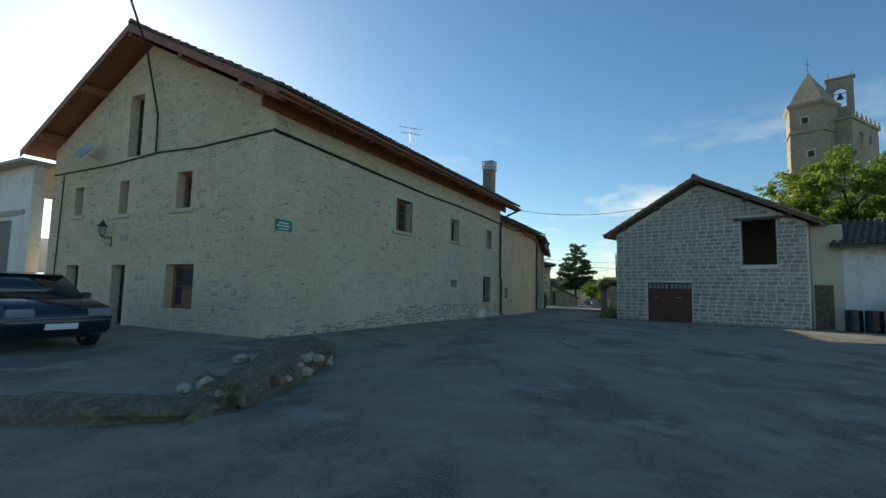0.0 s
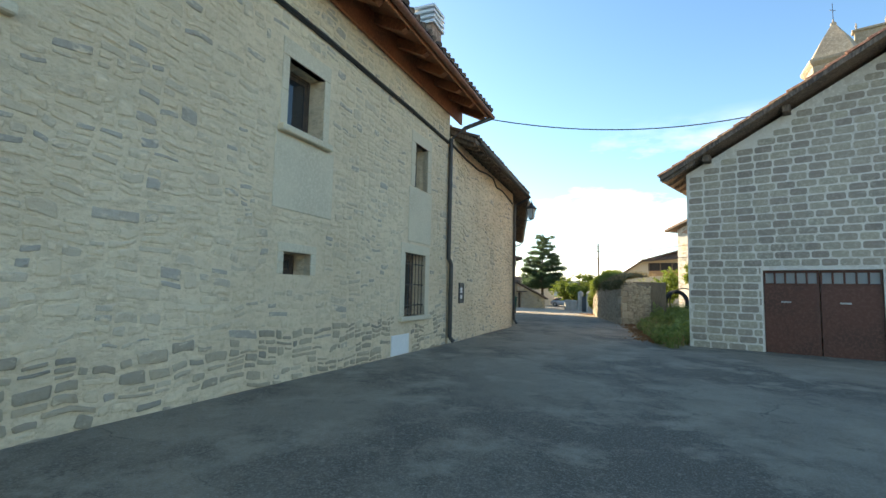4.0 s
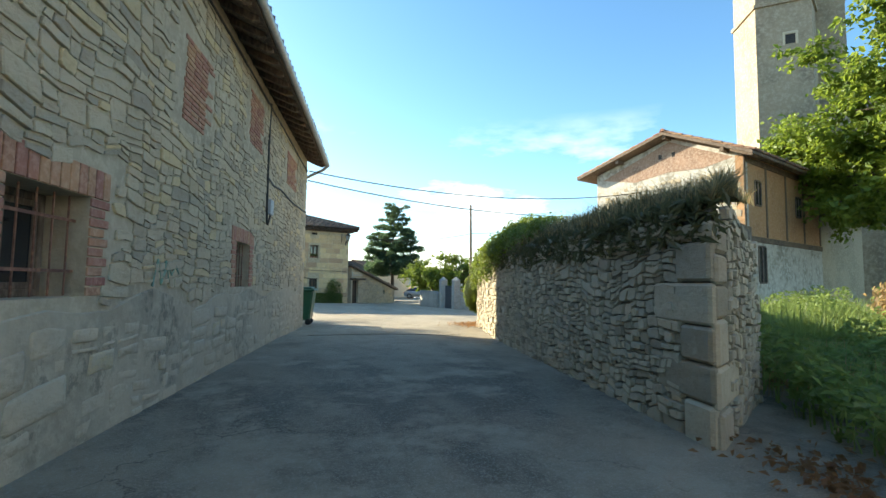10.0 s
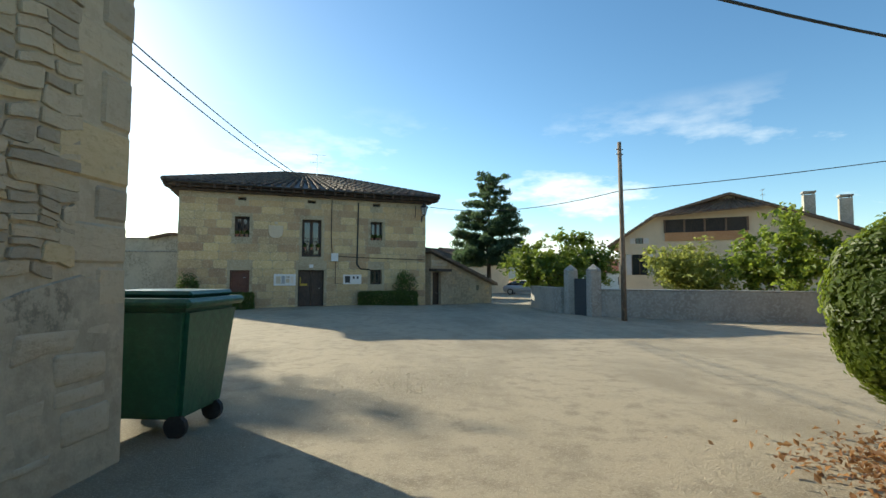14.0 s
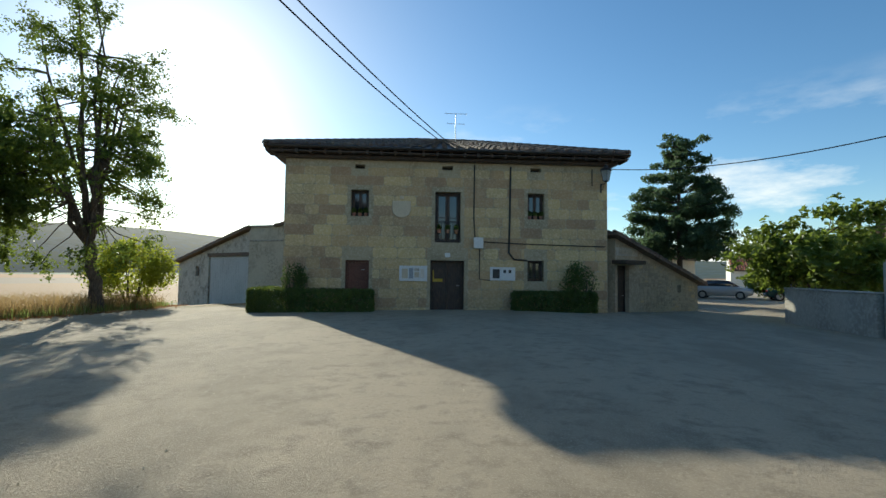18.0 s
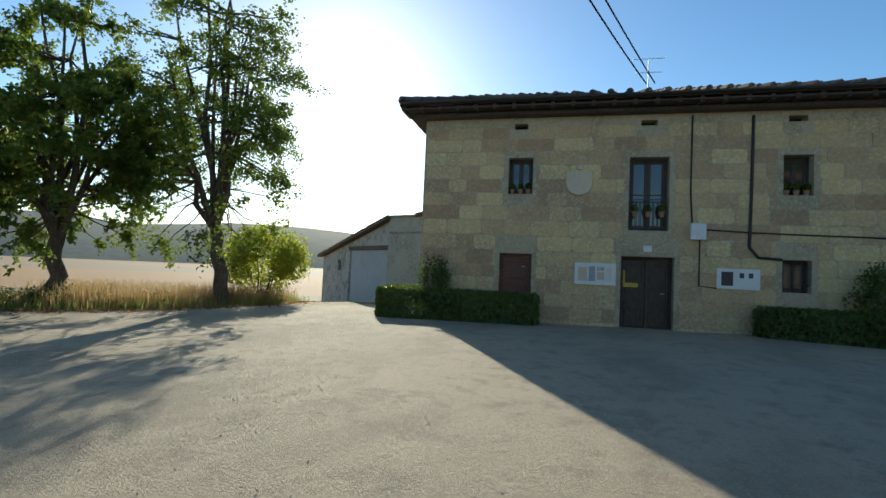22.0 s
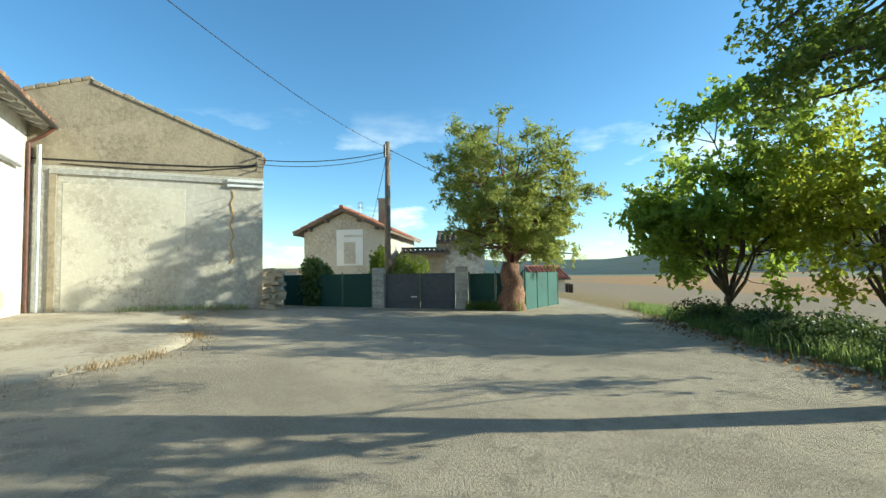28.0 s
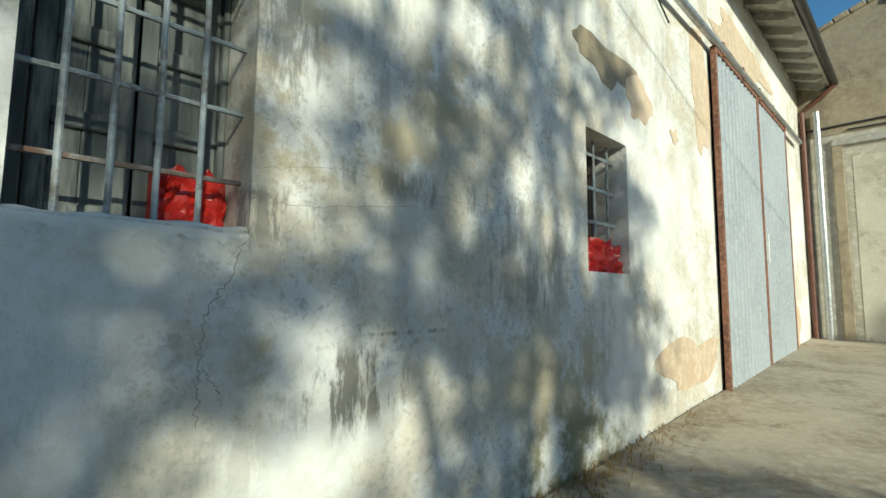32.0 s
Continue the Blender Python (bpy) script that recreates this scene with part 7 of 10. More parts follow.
for n_, (h, k) in enumerate(((HOLES_T[0], -0.08), (HOLES_T[2], -0.08), ((a, b, 2.4, 3.0), -0.02))):
    for j in range(3):
        s = h[0] + (h[1] - h[0]) * (j + 0.5) / 3
        pot = thing("flower_pot", "small terracotta pot with a leafy plant on a window ledge", "flower pot", "window pots", at=PT.at(s, h[2], k))
        bm = bmesh.new()
        lathe(bm, [(0.05, 0.0), (0.07, 0.1), (0.08, 0.105), (0.08, 0.13)], PT.at(s, h[2] + 0.005, k - 0.04), 10)
        part("pot", bm, M["brick_red"], pot)
        leaves("plant", [(PT.at(s, h[2] + 0.22, k - 0.04), (0.09, 0.08, 0.11))], 120, 0.045, M["leaf"], pot, 80 + n_ * 3 + j)
# shield of pale stone
arms = thing("stone_shield", "pale carved stone coat of arms on the facade", "coat of arms", at=PT.at(TS + 1.87, 3.2))
bm = bmesh.new()
out = [(-0.33, 0.3), (0.33, 0.3), (0.33, -0.02), (0.28, -0.18), (0.16, -0.28), (0, -0.32), (-0.16, -0.28), (-0.28, -0.18), (-0.33, -0.02)]
f0 = [bm.verts.new(PT.at(TS + 1.87 + x, 3.26 + z, 0.075)) for x, z in out]
f1 = [bm.verts.new(PT.at(TS + 1.87 + x * 1.06, 3.26 + z * 1.05, 0.0)) for x, z in out]
bm.faces.new(f0)
for i in range(9):
    bm.faces.new((f0[i], f0[(i + 1) % 9], f1[(i + 1) % 9], f1[i]))
part("shield", bm, M["dressed"], arms)
bm = bmesh.new()
ledge(bm, PT, TS + 1.8, TS + 1.96, 3.62, 3.76, 0, 0.06, 0.02)
part("crest", bm, M["dressed"], arms)
nb = thing("notice_board", "white framed notice board with papers on the facade", "notice board", at=PT.at(TS + 2.3, 0.9))
bm = bmesh.new()
ledge(bm, PT, TS + 1.82, TS + 2.85, 0.6, 1.17, 0.0, 0.07, 0.01)
part("case", bm, M["sign_white"], nb)
for i, (x0, x1, z0, z1, m) in enumerate(((0.1, 0.32, 0.1, 0.46, "dressed"), (0.36, 0.52, 0.1, 0.48, "metal_grey"), (0.56, 0.74, 0.14, 0.34, "dressed"), (0.78, 0.93, 0.12, 0.46, "block_joint"), (0.56, 0.74, 0.37, 0.47, "grey_plaster"))):
    bm = bmesh.new()
    ledge(bm, PT, TS + 1.82 + x0, TS + 1.82 + x1, 0.6 + z0, 0.6 + z1, 0.07, 0.073, 0)
    part("paper", bm, M[m], nb)
pb = thing("poster", "yellow poster pinned to the dark entrance door", "poster", at=PT.at(TS + 3.3, 0.8))
bm = bmesh.new()
ledge(bm, PT, TS + 3.07, TS + 3.44, 0.58, 1.02, -0.268, -0.262, 0)
part("sheet", bm, M["yellow"], pb)
for z in (0.9, 0.82, 0.7):
    bm = bmesh.new()
    ledge(bm, PT, TS + 3.12, TS + 3.38, z, z + 0.03, -0.262, -0.26, 0)
    part("print_bar", bm, M["metal_dark"], pb)
pt = thing("metal_panel", "white enamel information panel with dark symbols on the facade", "sign", at=PT.at(TS + 5.6, 0.9))
bm = bmesh.new()
ledge(bm, PT, TS + 5.2, TS + 6.15, 0.66, 1.16, 0.0, 0.025, 0.004)
part("plate", bm, M["sign_white"], pt)
for x0, x1, z0, z1 in ((0.1, 0.36, 0.08, 0.42), (0.5, 0.6, 0.28, 0.4), (0.7, 0.8, 0.28, 0.4)):
    bm = bmesh.new()
    ledge(bm, PT, TS + 5.2 + x0, TS + 5.2 + x1, 0.66 + z0, 0.66 + z1, 0.025, 0.028, 0)
    part("symbol", bm, M["metal_dark"], pt)
eb = thing("meter_box", "white electricity meter box with cables on the facade", "meter box", at=PT.at(TS + 4.7, 2))
bm = bmesh.new()
ledge(bm, PT, TS + 4.57, TS + 4.92, 1.84, 2.25, 0.0, 0.14, 0.012)
part("case", bm, M["sign_white"], eb)
bm = bmesh.new()
ledge(bm, PT, TS + 3.5, TS + 3.7, 1.5, 1.66, 0.0, 0.03, 0.006)
tagged(part("house_plaque", bm, M["sign_white"]), "small white plaque with a plain bar above the door", "plaque")
for pts, r in (([(TS + 4.58, 5.0), (TS + 4.57, 3.0), (TS + 4.62, 2.25)], 0.02), ([(TS + 5.95, 4.95), (TS + 5.93, 3.0), (TS + 5.9, 1.7), (TS + 6.1, 1.45), (TS + 6.6, 1.42)], 0.035),
               ([(TS + 4.92, 2.1), (TS + 6, 2.05), (TS + 7.3, 2.02), (TS + 9.6, 1.98)], 0.018), ([(TS + 4.8, 1.84), (TS + 4.8, 0.7), (TS + 5.2, 0.66)], 0.016), ([(TS + 9.1, 4.95), (TS + 9.1, 4.3)], 0.018)):
    wall_cable(hall, PT, pts, r, 0.03)
# eaves: boarded soffit carried by rafter ends in rows
for i in range(27):
    s = -0.5 + (PT.len + 1.0) * i / 26
    bm = bmesh.new()
    sub = bmesh.new()
    box(sub, (s - 0.05, -0.56, 5.16), (s + 0.05, 0.1, 5.3))
    put(bm, sub, PT.turned(0, 0))
    part("rafter", bm, M["wood_dark"], hall)
bm = bmesh.new()
ledge(bm, PT, -0.58, PT.len + 0.58, 5.2, 5.24, -0.1, 0.6, 0.004)
part("soffit", bm, M["wood_dark"], hall, "dark boarded soffit")
bm = bmesh.new()
ledge(bm, PT, -0.3, PT.len + 0.3, 5.06, 5.18, -0.3, 0.28, 0.02)
part("cornice", bm, M["wood_dark"], hall, "dark timber cornice")
gutter(hall, PT.at(-0.6, 5.38, 0.69), PT.at(PT.len + 0.6, 5.38, 0.69), 0.06)
lantern("street_lantern", PT, PT.len - 0.25, 4.35, "black street lantern on the corner of the hall", 0.5, 1.1)
antenna(PT.at(6.6, 6.6, -4.0), 1.7, turn=0.2)
overhead_cable(PT.at(5.95, 5.62, 0.66), (7.5, 49.6, 6.85), 0.4, 0.016)
overhead_cable(PT.at(5.75, 5.62, 0.66), (7.35, 49.6, 6.85), 0.55, 0.016)

# hedges and shrubs before the hall


def hedge(label, pl, s0, s1, k0, k1, z0, z1, n, seed):
    t = thing("hedge", label, "hedge", "clipped hedges", at=pl.at((s0 + s1) / 2, z0, k0))
    bm = bmesh.new()
    for i in range(int((s1 - s0) / 0.35)):
        p = pl.at(s0 + 0.2 + 0.35 * i, z0 - 0.1, (k0 + k1) / 2)
        tube(bm, [p, p + Vector((0.03, 0.02, z1 - z0))], 0.02, 5)
    part("stems", bm, M["bark"], t)
    g = random.Random(seed)
    pts, nr = [], []
    for i in range(n):
        u = g.random()
        s, z, k = g.uniform(s0, s1), g.uniform(z0, z1), g.uniform(k0, k1)
        if u < 0.45:
            k = k1 + g.gauss(0, 0.03)
            d = pl.n.to_3d()
        elif u < 0.75:
            z = z1 + g.gauss(0, 0.03)
            d = Vector((0, 0, 1))
        elif u < 0.9:
            s = (s0 if g.random() < 0.5 else s1) + g.gauss(0, 0.03)
            d = pl.d.to_3d() * (1 if s > (s0 + s1) / 2 else -1)
        else:
            d = Vector((0, 0, 1))
        p = pl.at(s, z, k)
        pts.append(p)
        nr.append(d)
    ob = new("foliage", leaf_mesh("foliage", np.array(pts), np.array(nr), 0.055, M["leaf_ivy"], seed))
    ob.parent = t
    ob.matrix_parent_inverse = t.matrix_basis.inverted()
    return t


hedge("clipped green hedge against the hall facade", PT, -0.5, 3.3, 0.15, 0.75, -0.75, 0.24, 11000, 91)
hedge("short clipped hedge with a lime-green sunlit edge", PT, -1.0, -0.45, -1.5, 0.7, -0.75, 0.26, 5000, 92)
hedge("dark clipped hedge under the window", PT, 8.4, 11.4, 0.15, 0.75, -0.75, 0.24, 9000, 93)
shrub("dark rose bush against the hall wall", PT.at(0.5, -0.6, 0.45), (0.6, 0.5, 1.0), 1100, 0.06, M["leaf_ivy"], 94)
shrub("dark rose bush at the corner of the hall", PT.at(10.9, -0.6, 0.55), (0.85, 0.65, 1.05), 1700, 0.06, M["leaf_ivy"], 95)

# ---- lean-to ----
bm = bmesh.new()
q = [PN.at(-0.4, 2.55, 0.35), PN.at(PN.len + 0.3, 2.55 - 0.26 * (PN.len + 0.7), 0.35), PN.at(PN.len + 0.3, 2.55 - 0.26 * (PN.len + 0.7), -4.5), PN.at(-0.4, 2.55, -4.5)]
slab(bm, q, 0.1)
part("roof", bm, M["wood_old"], lean_to)
bm = bmesh.new()
tiles(bm, q[1], q[2], q[3], q[0], seed=5, pitch=0.25)
part("roof_tiles", bm, M["tile_dark"], lean_to, kind="stuff")
leaf_door(lean_to, PN, (0.15, 1.0, -0.9, 1.3), M["wood_dark"], 0.2, 1, 2)
window(lean_to, PN, (5.0, 5.35, 0.15, 0.5), M["wood_dark"], 0.2, 1, 1, 0.03)
bm = bmesh.new()
ledge(bm, PN, -0.1, 1.4, 1.35, 1.5, -0.1, 0.5, 0.02)
part("porch_lintel", bm, M["wood_dark"], lean_to, "rough dark timber lintel")
bm = bmesh.new()
ledge(bm, PN, 0.05, 1.6, 1.68, 2.0, -0.05, 0.03, 0.005)
name_board = part("name_board", bm, M["grey_plaster"], lean_to, "weathered board with raised letters")
fc = bpy.data.curves.new("letters", "FONT")
fc.body, fc.size, fc.extrude = "RADERO", 0.26, 0.01
fo = new("letters_tmp", fc)
dg = bpy.context.evaluated_depsgraph_get()
lm = bpy.data.meshes.new_from_object(fo.evaluated_get(dg))
bpy.data.objects.remove(fo)
lm.materials.append(M["dressed"])
lm.transform(PN.turned(0.22, 1.75, 0.045) @ Euler((radians(90), 0, 0)).to_matrix().to_4x4())
lo = new("lettering", lm)
lo.parent = name_board
lo.matrix_parent_inverse = (lean_to.matrix_basis @ name_board.matrix_parent_inverse).inverted()
bm = bmesh.new()
wall(bm, Plane(PN.at(PN.len, 0).to_2d(), PN.at(PN.len, 0, -4.4).to_2d()), 0.02, 4.4, -1.3, 0.95, 0.3)
part("end_wall", bm, M["old_mortar"], lean_to)

# ---- shed left of the hall ----
bm = bmesh.new()
q = [PB.at(-0.4, 1.4, 0.3), PB.at(PB.len - 0.05, 1.48 + 0.21 * PB.len, 0.3), PB.at(PB.len - 0.05, 1.48 + 0.21 * PB.len, -6), PB.at(-0.4, 1.4, -6)]
slab(bm, q, 0.12)
part("roof", bm, M["wood_old"], shed)
bm = bmesh.new()
tiles(bm, q[3], q[0], q[1], q[2], seed=6, pitch=0.26)
part("roof_tiles", bm, M["tile"], shed, kind="stuff")
SD = (4.0, 8.5, -1.9, 1.72)
for i in range(3):
    s0, s1 = SD[0] + 1.5 * i, SD[0] + 1.5 * (i + 1)
    bm = bmesh.new()
    ledge(bm, PB, s0 + 0.01, s1 - 0.01, -1.75, 1.7, -0.16, -0.1, 0.01)
    leaf = part("door", bm, M["pale_door"], shed, "pale ribbed metal door leaf")
    for k in range(7):
        bm = bmesh.new()
        ledge(bm, PB, s0 + 0.08 + 0.2 * k, s0 + 0.12 + 0.2 * k, -1.7, 1.66, -0.1, -0.085, 0)
        part("rib", bm, M["pale_door"], leaf)
window(shed, PB, (2.35, 2.85, 0.5, 1.1), M["wood_old"], 0.15, 1, 2, 0.04)
bm = bmesh.new()
ledge(bm, PB, SD[0] - 0.15, SD[1] + 0.1, 1.72, 1.92, -0.2, 0.02, 0.01)
part("lintel", bm, M["wood_old"], shed, "long timber door lintel")
bm = bmesh.new()
wall(bm, Plane(PB.at(0, 0).to_2d(), PB.at(0, 0, -6).to_2d(), -1), 0.02, 6, -2.2, 1.3, 0.3)
part("end_wall", bm, M["old_mortar"], shed)

# taller rendered store between the shed and the hall
PBB = Plane((-0.95, 76.76), (3.35, 76.0))
store = thing("outbuilding", "tall tan-rendered store with a stone coping and shallow tiled roof", "outbuilding", at=(1.2, 76.4, -1))
bm = bmesh.new()
wall(bm, PBB, 0, PBB.len, -1.8, lambda s: 3.3 if s < 1.8 else 3.3 + 0.2 * min(s - 1.8, 1.2) - 0.1 * max(s - 3.0, 0), 0.4, breaks=(1.8, 3.0))
part("front_wall", bm, M["pale_render"], store, "tan rendered wall")
bm = bmesh.new()
closed_back(bm, PBB, 0, PBB.len, -1.8, 3.2, 5)
part("back_wall", bm, M["pale_render"], store)
bm = bmesh.new()
ledge(bm, PBB, -0.12, 1.8, 3.3, 3.4, -0.5, 0.1, 0.02)
part("coping", bm, M["concrete"], store, "flat stone coping")
bm = bmesh.new()
ledge(bm, PBB, 0.05, PBB.len, 2.5, 2.6, 0, 0.05, 0.01)
part("string_course", bm, M["concrete"], store)
for s0, z0, s1, z1 in ((1.75, 3.36, 3.0, 3.62), (3.0, 3.62, 4.5, 3.47)):
    q = [PBB.at(s0, z0, 0.2), PBB.at(s1, z1, 0.2), PBB.at(s1, z1, -5), PBB.at(s0, z0, -5)]
    bm = bmesh.new()
    slab(bm, q, 0.08)
    part("roof", bm, M["wood_old"], store)
    lo, hi = ((0, 3), (1, 2)) if z0 < z1 else ((1, 2), (0, 3))
    bm = bmesh.new()
    tiles(bm, q[lo[0]], q[lo[1]], q[hi[1]], q[hi[0]], seed=14, pitch=0.25)
    part("roof_tiles", bm, M["tile"], store, kind="stuff")

# ---- garden wall with gate pillars and pole on the east side ----
PQ1 = Plane((23.25, 70.3), (23.15, 66.0), out=-1)
PQ2 = Plane((23.8, 64.1), (35.0, 57.9), out=1)
gwall = thing("garden_wall", "grey rendered garden wall with square gate pillars", "wall", at=(23.5, 64, -0.7))
for q, s1 in ((PQ1, PQ1.len), (PQ2, PQ2.len)):
    bm = bmesh.new()
    wall(bm, q, 0, s1, -1.2, 0.5, 0.3)
    part("wall", bm, M["concrete"], gwall)
    bm = bmesh.new()
    ledge(bm, q, 0, s1, 0.5, 0.56, -0.34, 0.04, 0.02)
    part("coping", bm, M["concrete"], gwall)
for x, y in ((23.2, 65.7), (23.62, 64.3)):
    bm = bmesh.new()
    soft_box(bm, (x - 0.24, y - 0.24, -1.1), (x + 0.24, y + 0.24, 1.35), None, 0.02)
    pl_ = part("pillar", bm, M["concrete"], gwall, "rendered gate pillar")
    bm = bmesh.new()
    lathe(bm, [(0.34, 0), (0.34, 0.06), (0.02, 0.3)], (x, y, 1.35), 4)
    part("cap", bm, M["concrete"], pl_)
bm = bmesh.new()
sub = bmesh.new()
box(sub, (0, 0, 0), (1.0, 0.04, 1.7))
put(bm, sub, Matrix.Translation((23.25, 65.5, -0.7)) @ Euler((0, 0, radians(-74))).to_matrix().to_4x4())
part("gate", bm, M["gate_grey"], gwall, "narrow dark metal gate")
pole = thing("utility_pole", "tall slender wooden utility pole beside the garden wall", "utility pole", "utility poles", at=(23.85, 62.3, -0.5))
bm = bmesh.new()
tube(bm, [(23.9, 62.35, -0.9), (23.9, 62.4, 3.0), (23.88, 62.47, 6.6)], 0.11, 10, 0.075)
part("pole", bm, M["pole_wood"], pole, smooth=True)
for z in (6.1, 6.3):
    bm = bmesh.new()
    tube(bm, [(23.72, 62.47, z), (24.05, 62.47, z)], 0.02, 6)
    part("insulator", bm, M["metal_dark"], pole)
overhead_cable((23.88, 62.46, 4.6), PT.at(PT.len - 0.1, 4.95, 0.1), 0.5, 0.015)
overhead_cable((23.88, 62.46, 4.6), (47.0, 47.0, 7.9), 0.7, 0.015)
overhead_cable(PA3.at(15.8, 4.75, 0.1), (30.5, 50.0, 6.4), 0.9, 0.018)
overhead_cable(PA3.at(15.6, 4.4, 0.1), (30.0, 50.6, 5.0), 0.7, 0.018)
overhead_cable(PA.at(PA.len + 0.8, 5.95, 0.7), (12.9, 26.0, 6.1), 0.35, 0.014)

# ---- house with the gallery ----
G0, G1 = 4.0, 10.4
zb = 4.3
# near-black sheet on the wall face paints the gallery's shade; nothing is hollowed out
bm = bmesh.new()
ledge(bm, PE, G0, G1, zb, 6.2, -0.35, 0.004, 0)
part("gallery_recess", bm, M["room_shade"], far_house, "dark sheet painted as the shade of the open gallery")
bm = bmesh.new()
ledge(bm, PE, G0, G1, zb - 0.05, zb + 0.72, 0.006, 0.12, 0.01)
part("gallery_parapet", bm, M["tan_plaster"], far_house, "brick gallery parapet")
for i in range(5):
    s = G0 + (G1 - G0) * i / 4
    bm = bmesh.new()
    ledge(bm, PE, s - 0.08, s + 0.08, zb + 0.7, 6.2, 0.0, 0.14, 0.01)
    part("gallery_post", bm, M["wood_old"], far_house)
for h in ((1.25, 2.45, 1.2, 3.1), (8.6, 9.8, 1.0, 2.6), (13.2, 14.4, 1.0, 2.6), (1.6, 2.1, 4.1, 4.6)):
    bm = bmesh.new()
    ledge(bm, PE, *h, -0.1, 0.005, 0)
    w = part("window", bm, M["glass"], far_house)
    for s0, s1 in ((h[0] - 0.08, h[0]), (h[1], h[1] + 0.08), ((h[0] + h[1]) / 2 - 0.04, (h[0] + h[1]) / 2 + 0.04)):
        bm = bmesh.new()
        ledge(bm, PE, s0, s1, h[2], h[3], -0.02, 0.04, 0.005)
        part("frame", bm, M["wood_dark"], w)
    for s0, s1 in ((h[0] - 0.55, h[0] - 0.1), (h[1] + 0.1, h[1] + 0.55)):
        bm = bmesh.new()
        ledge(bm, PE, s0, s1, h[2], h[3], 0.005, 0.05, 0.008)
        part("shutter", bm, M["pale_door"], w)
a, b = PE.at(0, 0), PE.at(0, 0, -11)
PES = Plane((a.x, a.y), (b.x, b.y), -1)
bm = bmesh.new()
wall(bm, PES, 0.4, 11, -1.4, 4.1, 0.4)
a, b = PE.at(PE.len, 0), PE.at(PE.len, 0, -11)
wall(bm, Plane((a.x, a.y), (b.x, b.y)), 0.4, 11, -1.4, 4.1, 0.4)
part("side_wall", bm, M["dressed"], far_house)
bm = bmesh.new()
tl = bmesh.new()
for (s0, z0), (s1, z1) in zip(PROFILE, PROFILE[1:]):
    q = [PE.at(s0, z0, 0.7), PE.at(s1, z1, 0.7), PE.at(s1, z1, -11.3), PE.at(s0, z0, -11.3)]
    slab(bm, q, 0.12)
    lo, hi = ((0, 3), (1, 2)) if z0 < z1 else ((1, 2), (0, 3))
    tiles(tl, q[lo[0]], q[lo[1]], q[hi[1]], q[hi[0]], pitch=0.3, seed=51, sides=3)
part("roof", bm, M["wood_old"], far_house, "roof boarding")
part("roof_tiles", tl, M["tile_dark"], far_house, "curved clay tiles", kind="stuff")
# half hip over the gallery
bm = bmesh.new()
hip = [PE.at(3.0, 6.45, 1.0), PE.at(11.8, 7.0, 1.0), PE.at(9.2, 8.3, -0.6), PE.at(9.0, 8.3, -0.6)]
slab(bm, hip, 0.1)
part("hip_roof", bm, M["wood_old"], far_house)
bm = bmesh.new()
tiles(bm, *hip, pitch=0.3, seed=54, sides=3)
part("hip_tiles", bm, M["tile_dark"], far_house, "dark curved clay tiles", kind="stuff")
antenna(PE.at(11.7, 7.1, -1.5), 1.5, turn=1.0)
chf = thing("chimney", "squat rendered chimney on a gable roof", "chimney", at=PE.at(14.9, 6.2, -1.5))
bm = bmesh.new()
soft_box(bm, (-0.4, -0.4, 5.2), (0.4, 0.4, 7.9), PE.turned(14.9, 0, -1.5), 0.02)
part("chimney_shaft", bm, M["grey_plaster"], chf)
bm = bmesh.new()
soft_box(bm, (-0.46, -0.46, 8.05), (0.46, 0.46, 8.2), PE.turned(14.9, 0, -1.5), 0.02)
for u, v in ((-0.38, -0.38), (0.3, -0.38), (-0.38, 0.3), (0.3, 0.3)):
    box(bm, (u, v, 7.9), (u + 0.08, v + 0.08, 8.06), PE.turned(14.9, 0, -1.5))
part("chimney_cap", bm, M["concrete"], chf)
copy_thing(chf, pose(*(PE.at(17.3, 6.2, -1.5) - Vector(PE.at(14.9, 6.2, -1.5)))[:2], -0.45) @ chf.matrix_basis)

# ---- half-timbered house ----
window(timber_house, PH, (2.9, 3.6, 4.7, 5.65), M["wood_dark"], 0.25, 1, 1, 0.04)
# gable vents are near-black plates, their inner shade given by colour
for dz, s in ((0, 2.9), (0, 3.55)):
    bm = bmesh.new()
    ledge(bm, PH, s - 0.06, s + 0.1, 7.2, 7.42, -0.1, 0.016, 0)
    part("vent", bm, M["room_shade"], timber_house)
bm = bmesh.new()
f_ = [bm.verts.new(PH.at(s_, z_, 0.012)) for s_, z_ in ((0.35, 6.65), (1.6, 6.4), (3.2, 6.5), (4.9, 6.3), (PH.len - 0.4, 6.7), (PHR, 7.95))]
g_ = [bm.verts.new(v.co - (PH.n * 0.03).to_3d()) for v in f_]
bm.faces.new(f_)
for i in range(6):
    bm.faces.new((f_[i], f_[(i + 1) % 6], g_[(i + 1) % 6], g_[i]))
part("brick_gable", bm, M["rose"], timber_house, "rose-brown gable patch")
hs = [(1.05, 1.6, 4.7, 5.7), (5.6, 6.2, 4.6, 5.5), (1.2, 1.9, 1.4, 2.9)]
for s in (0.08, 2.2, 4.4, 6.6, 8.8):
    bm = bmesh.new()
    ledge(bm, PHS, s - 0.08, s + 0.08, 3.35, 6.6, 0, 0.03, 0.006)
    part("timber_post", bm, M["wood_old"], timber_house)
for z in (3.2, 6.5):
    bm = bmesh.new()
    ledge(bm, PHS, 0, PHS.len, z - 0.12, z + 0.12, 0, 0.05, 0.01)
    part("timber_beam", bm, M["wood_old"], timber_house)
bm = bmesh.new()
ledge(bm, PHS, -0.02, PHS.len, -0.5, 3.08, -0.05, 0.012, 0.01)
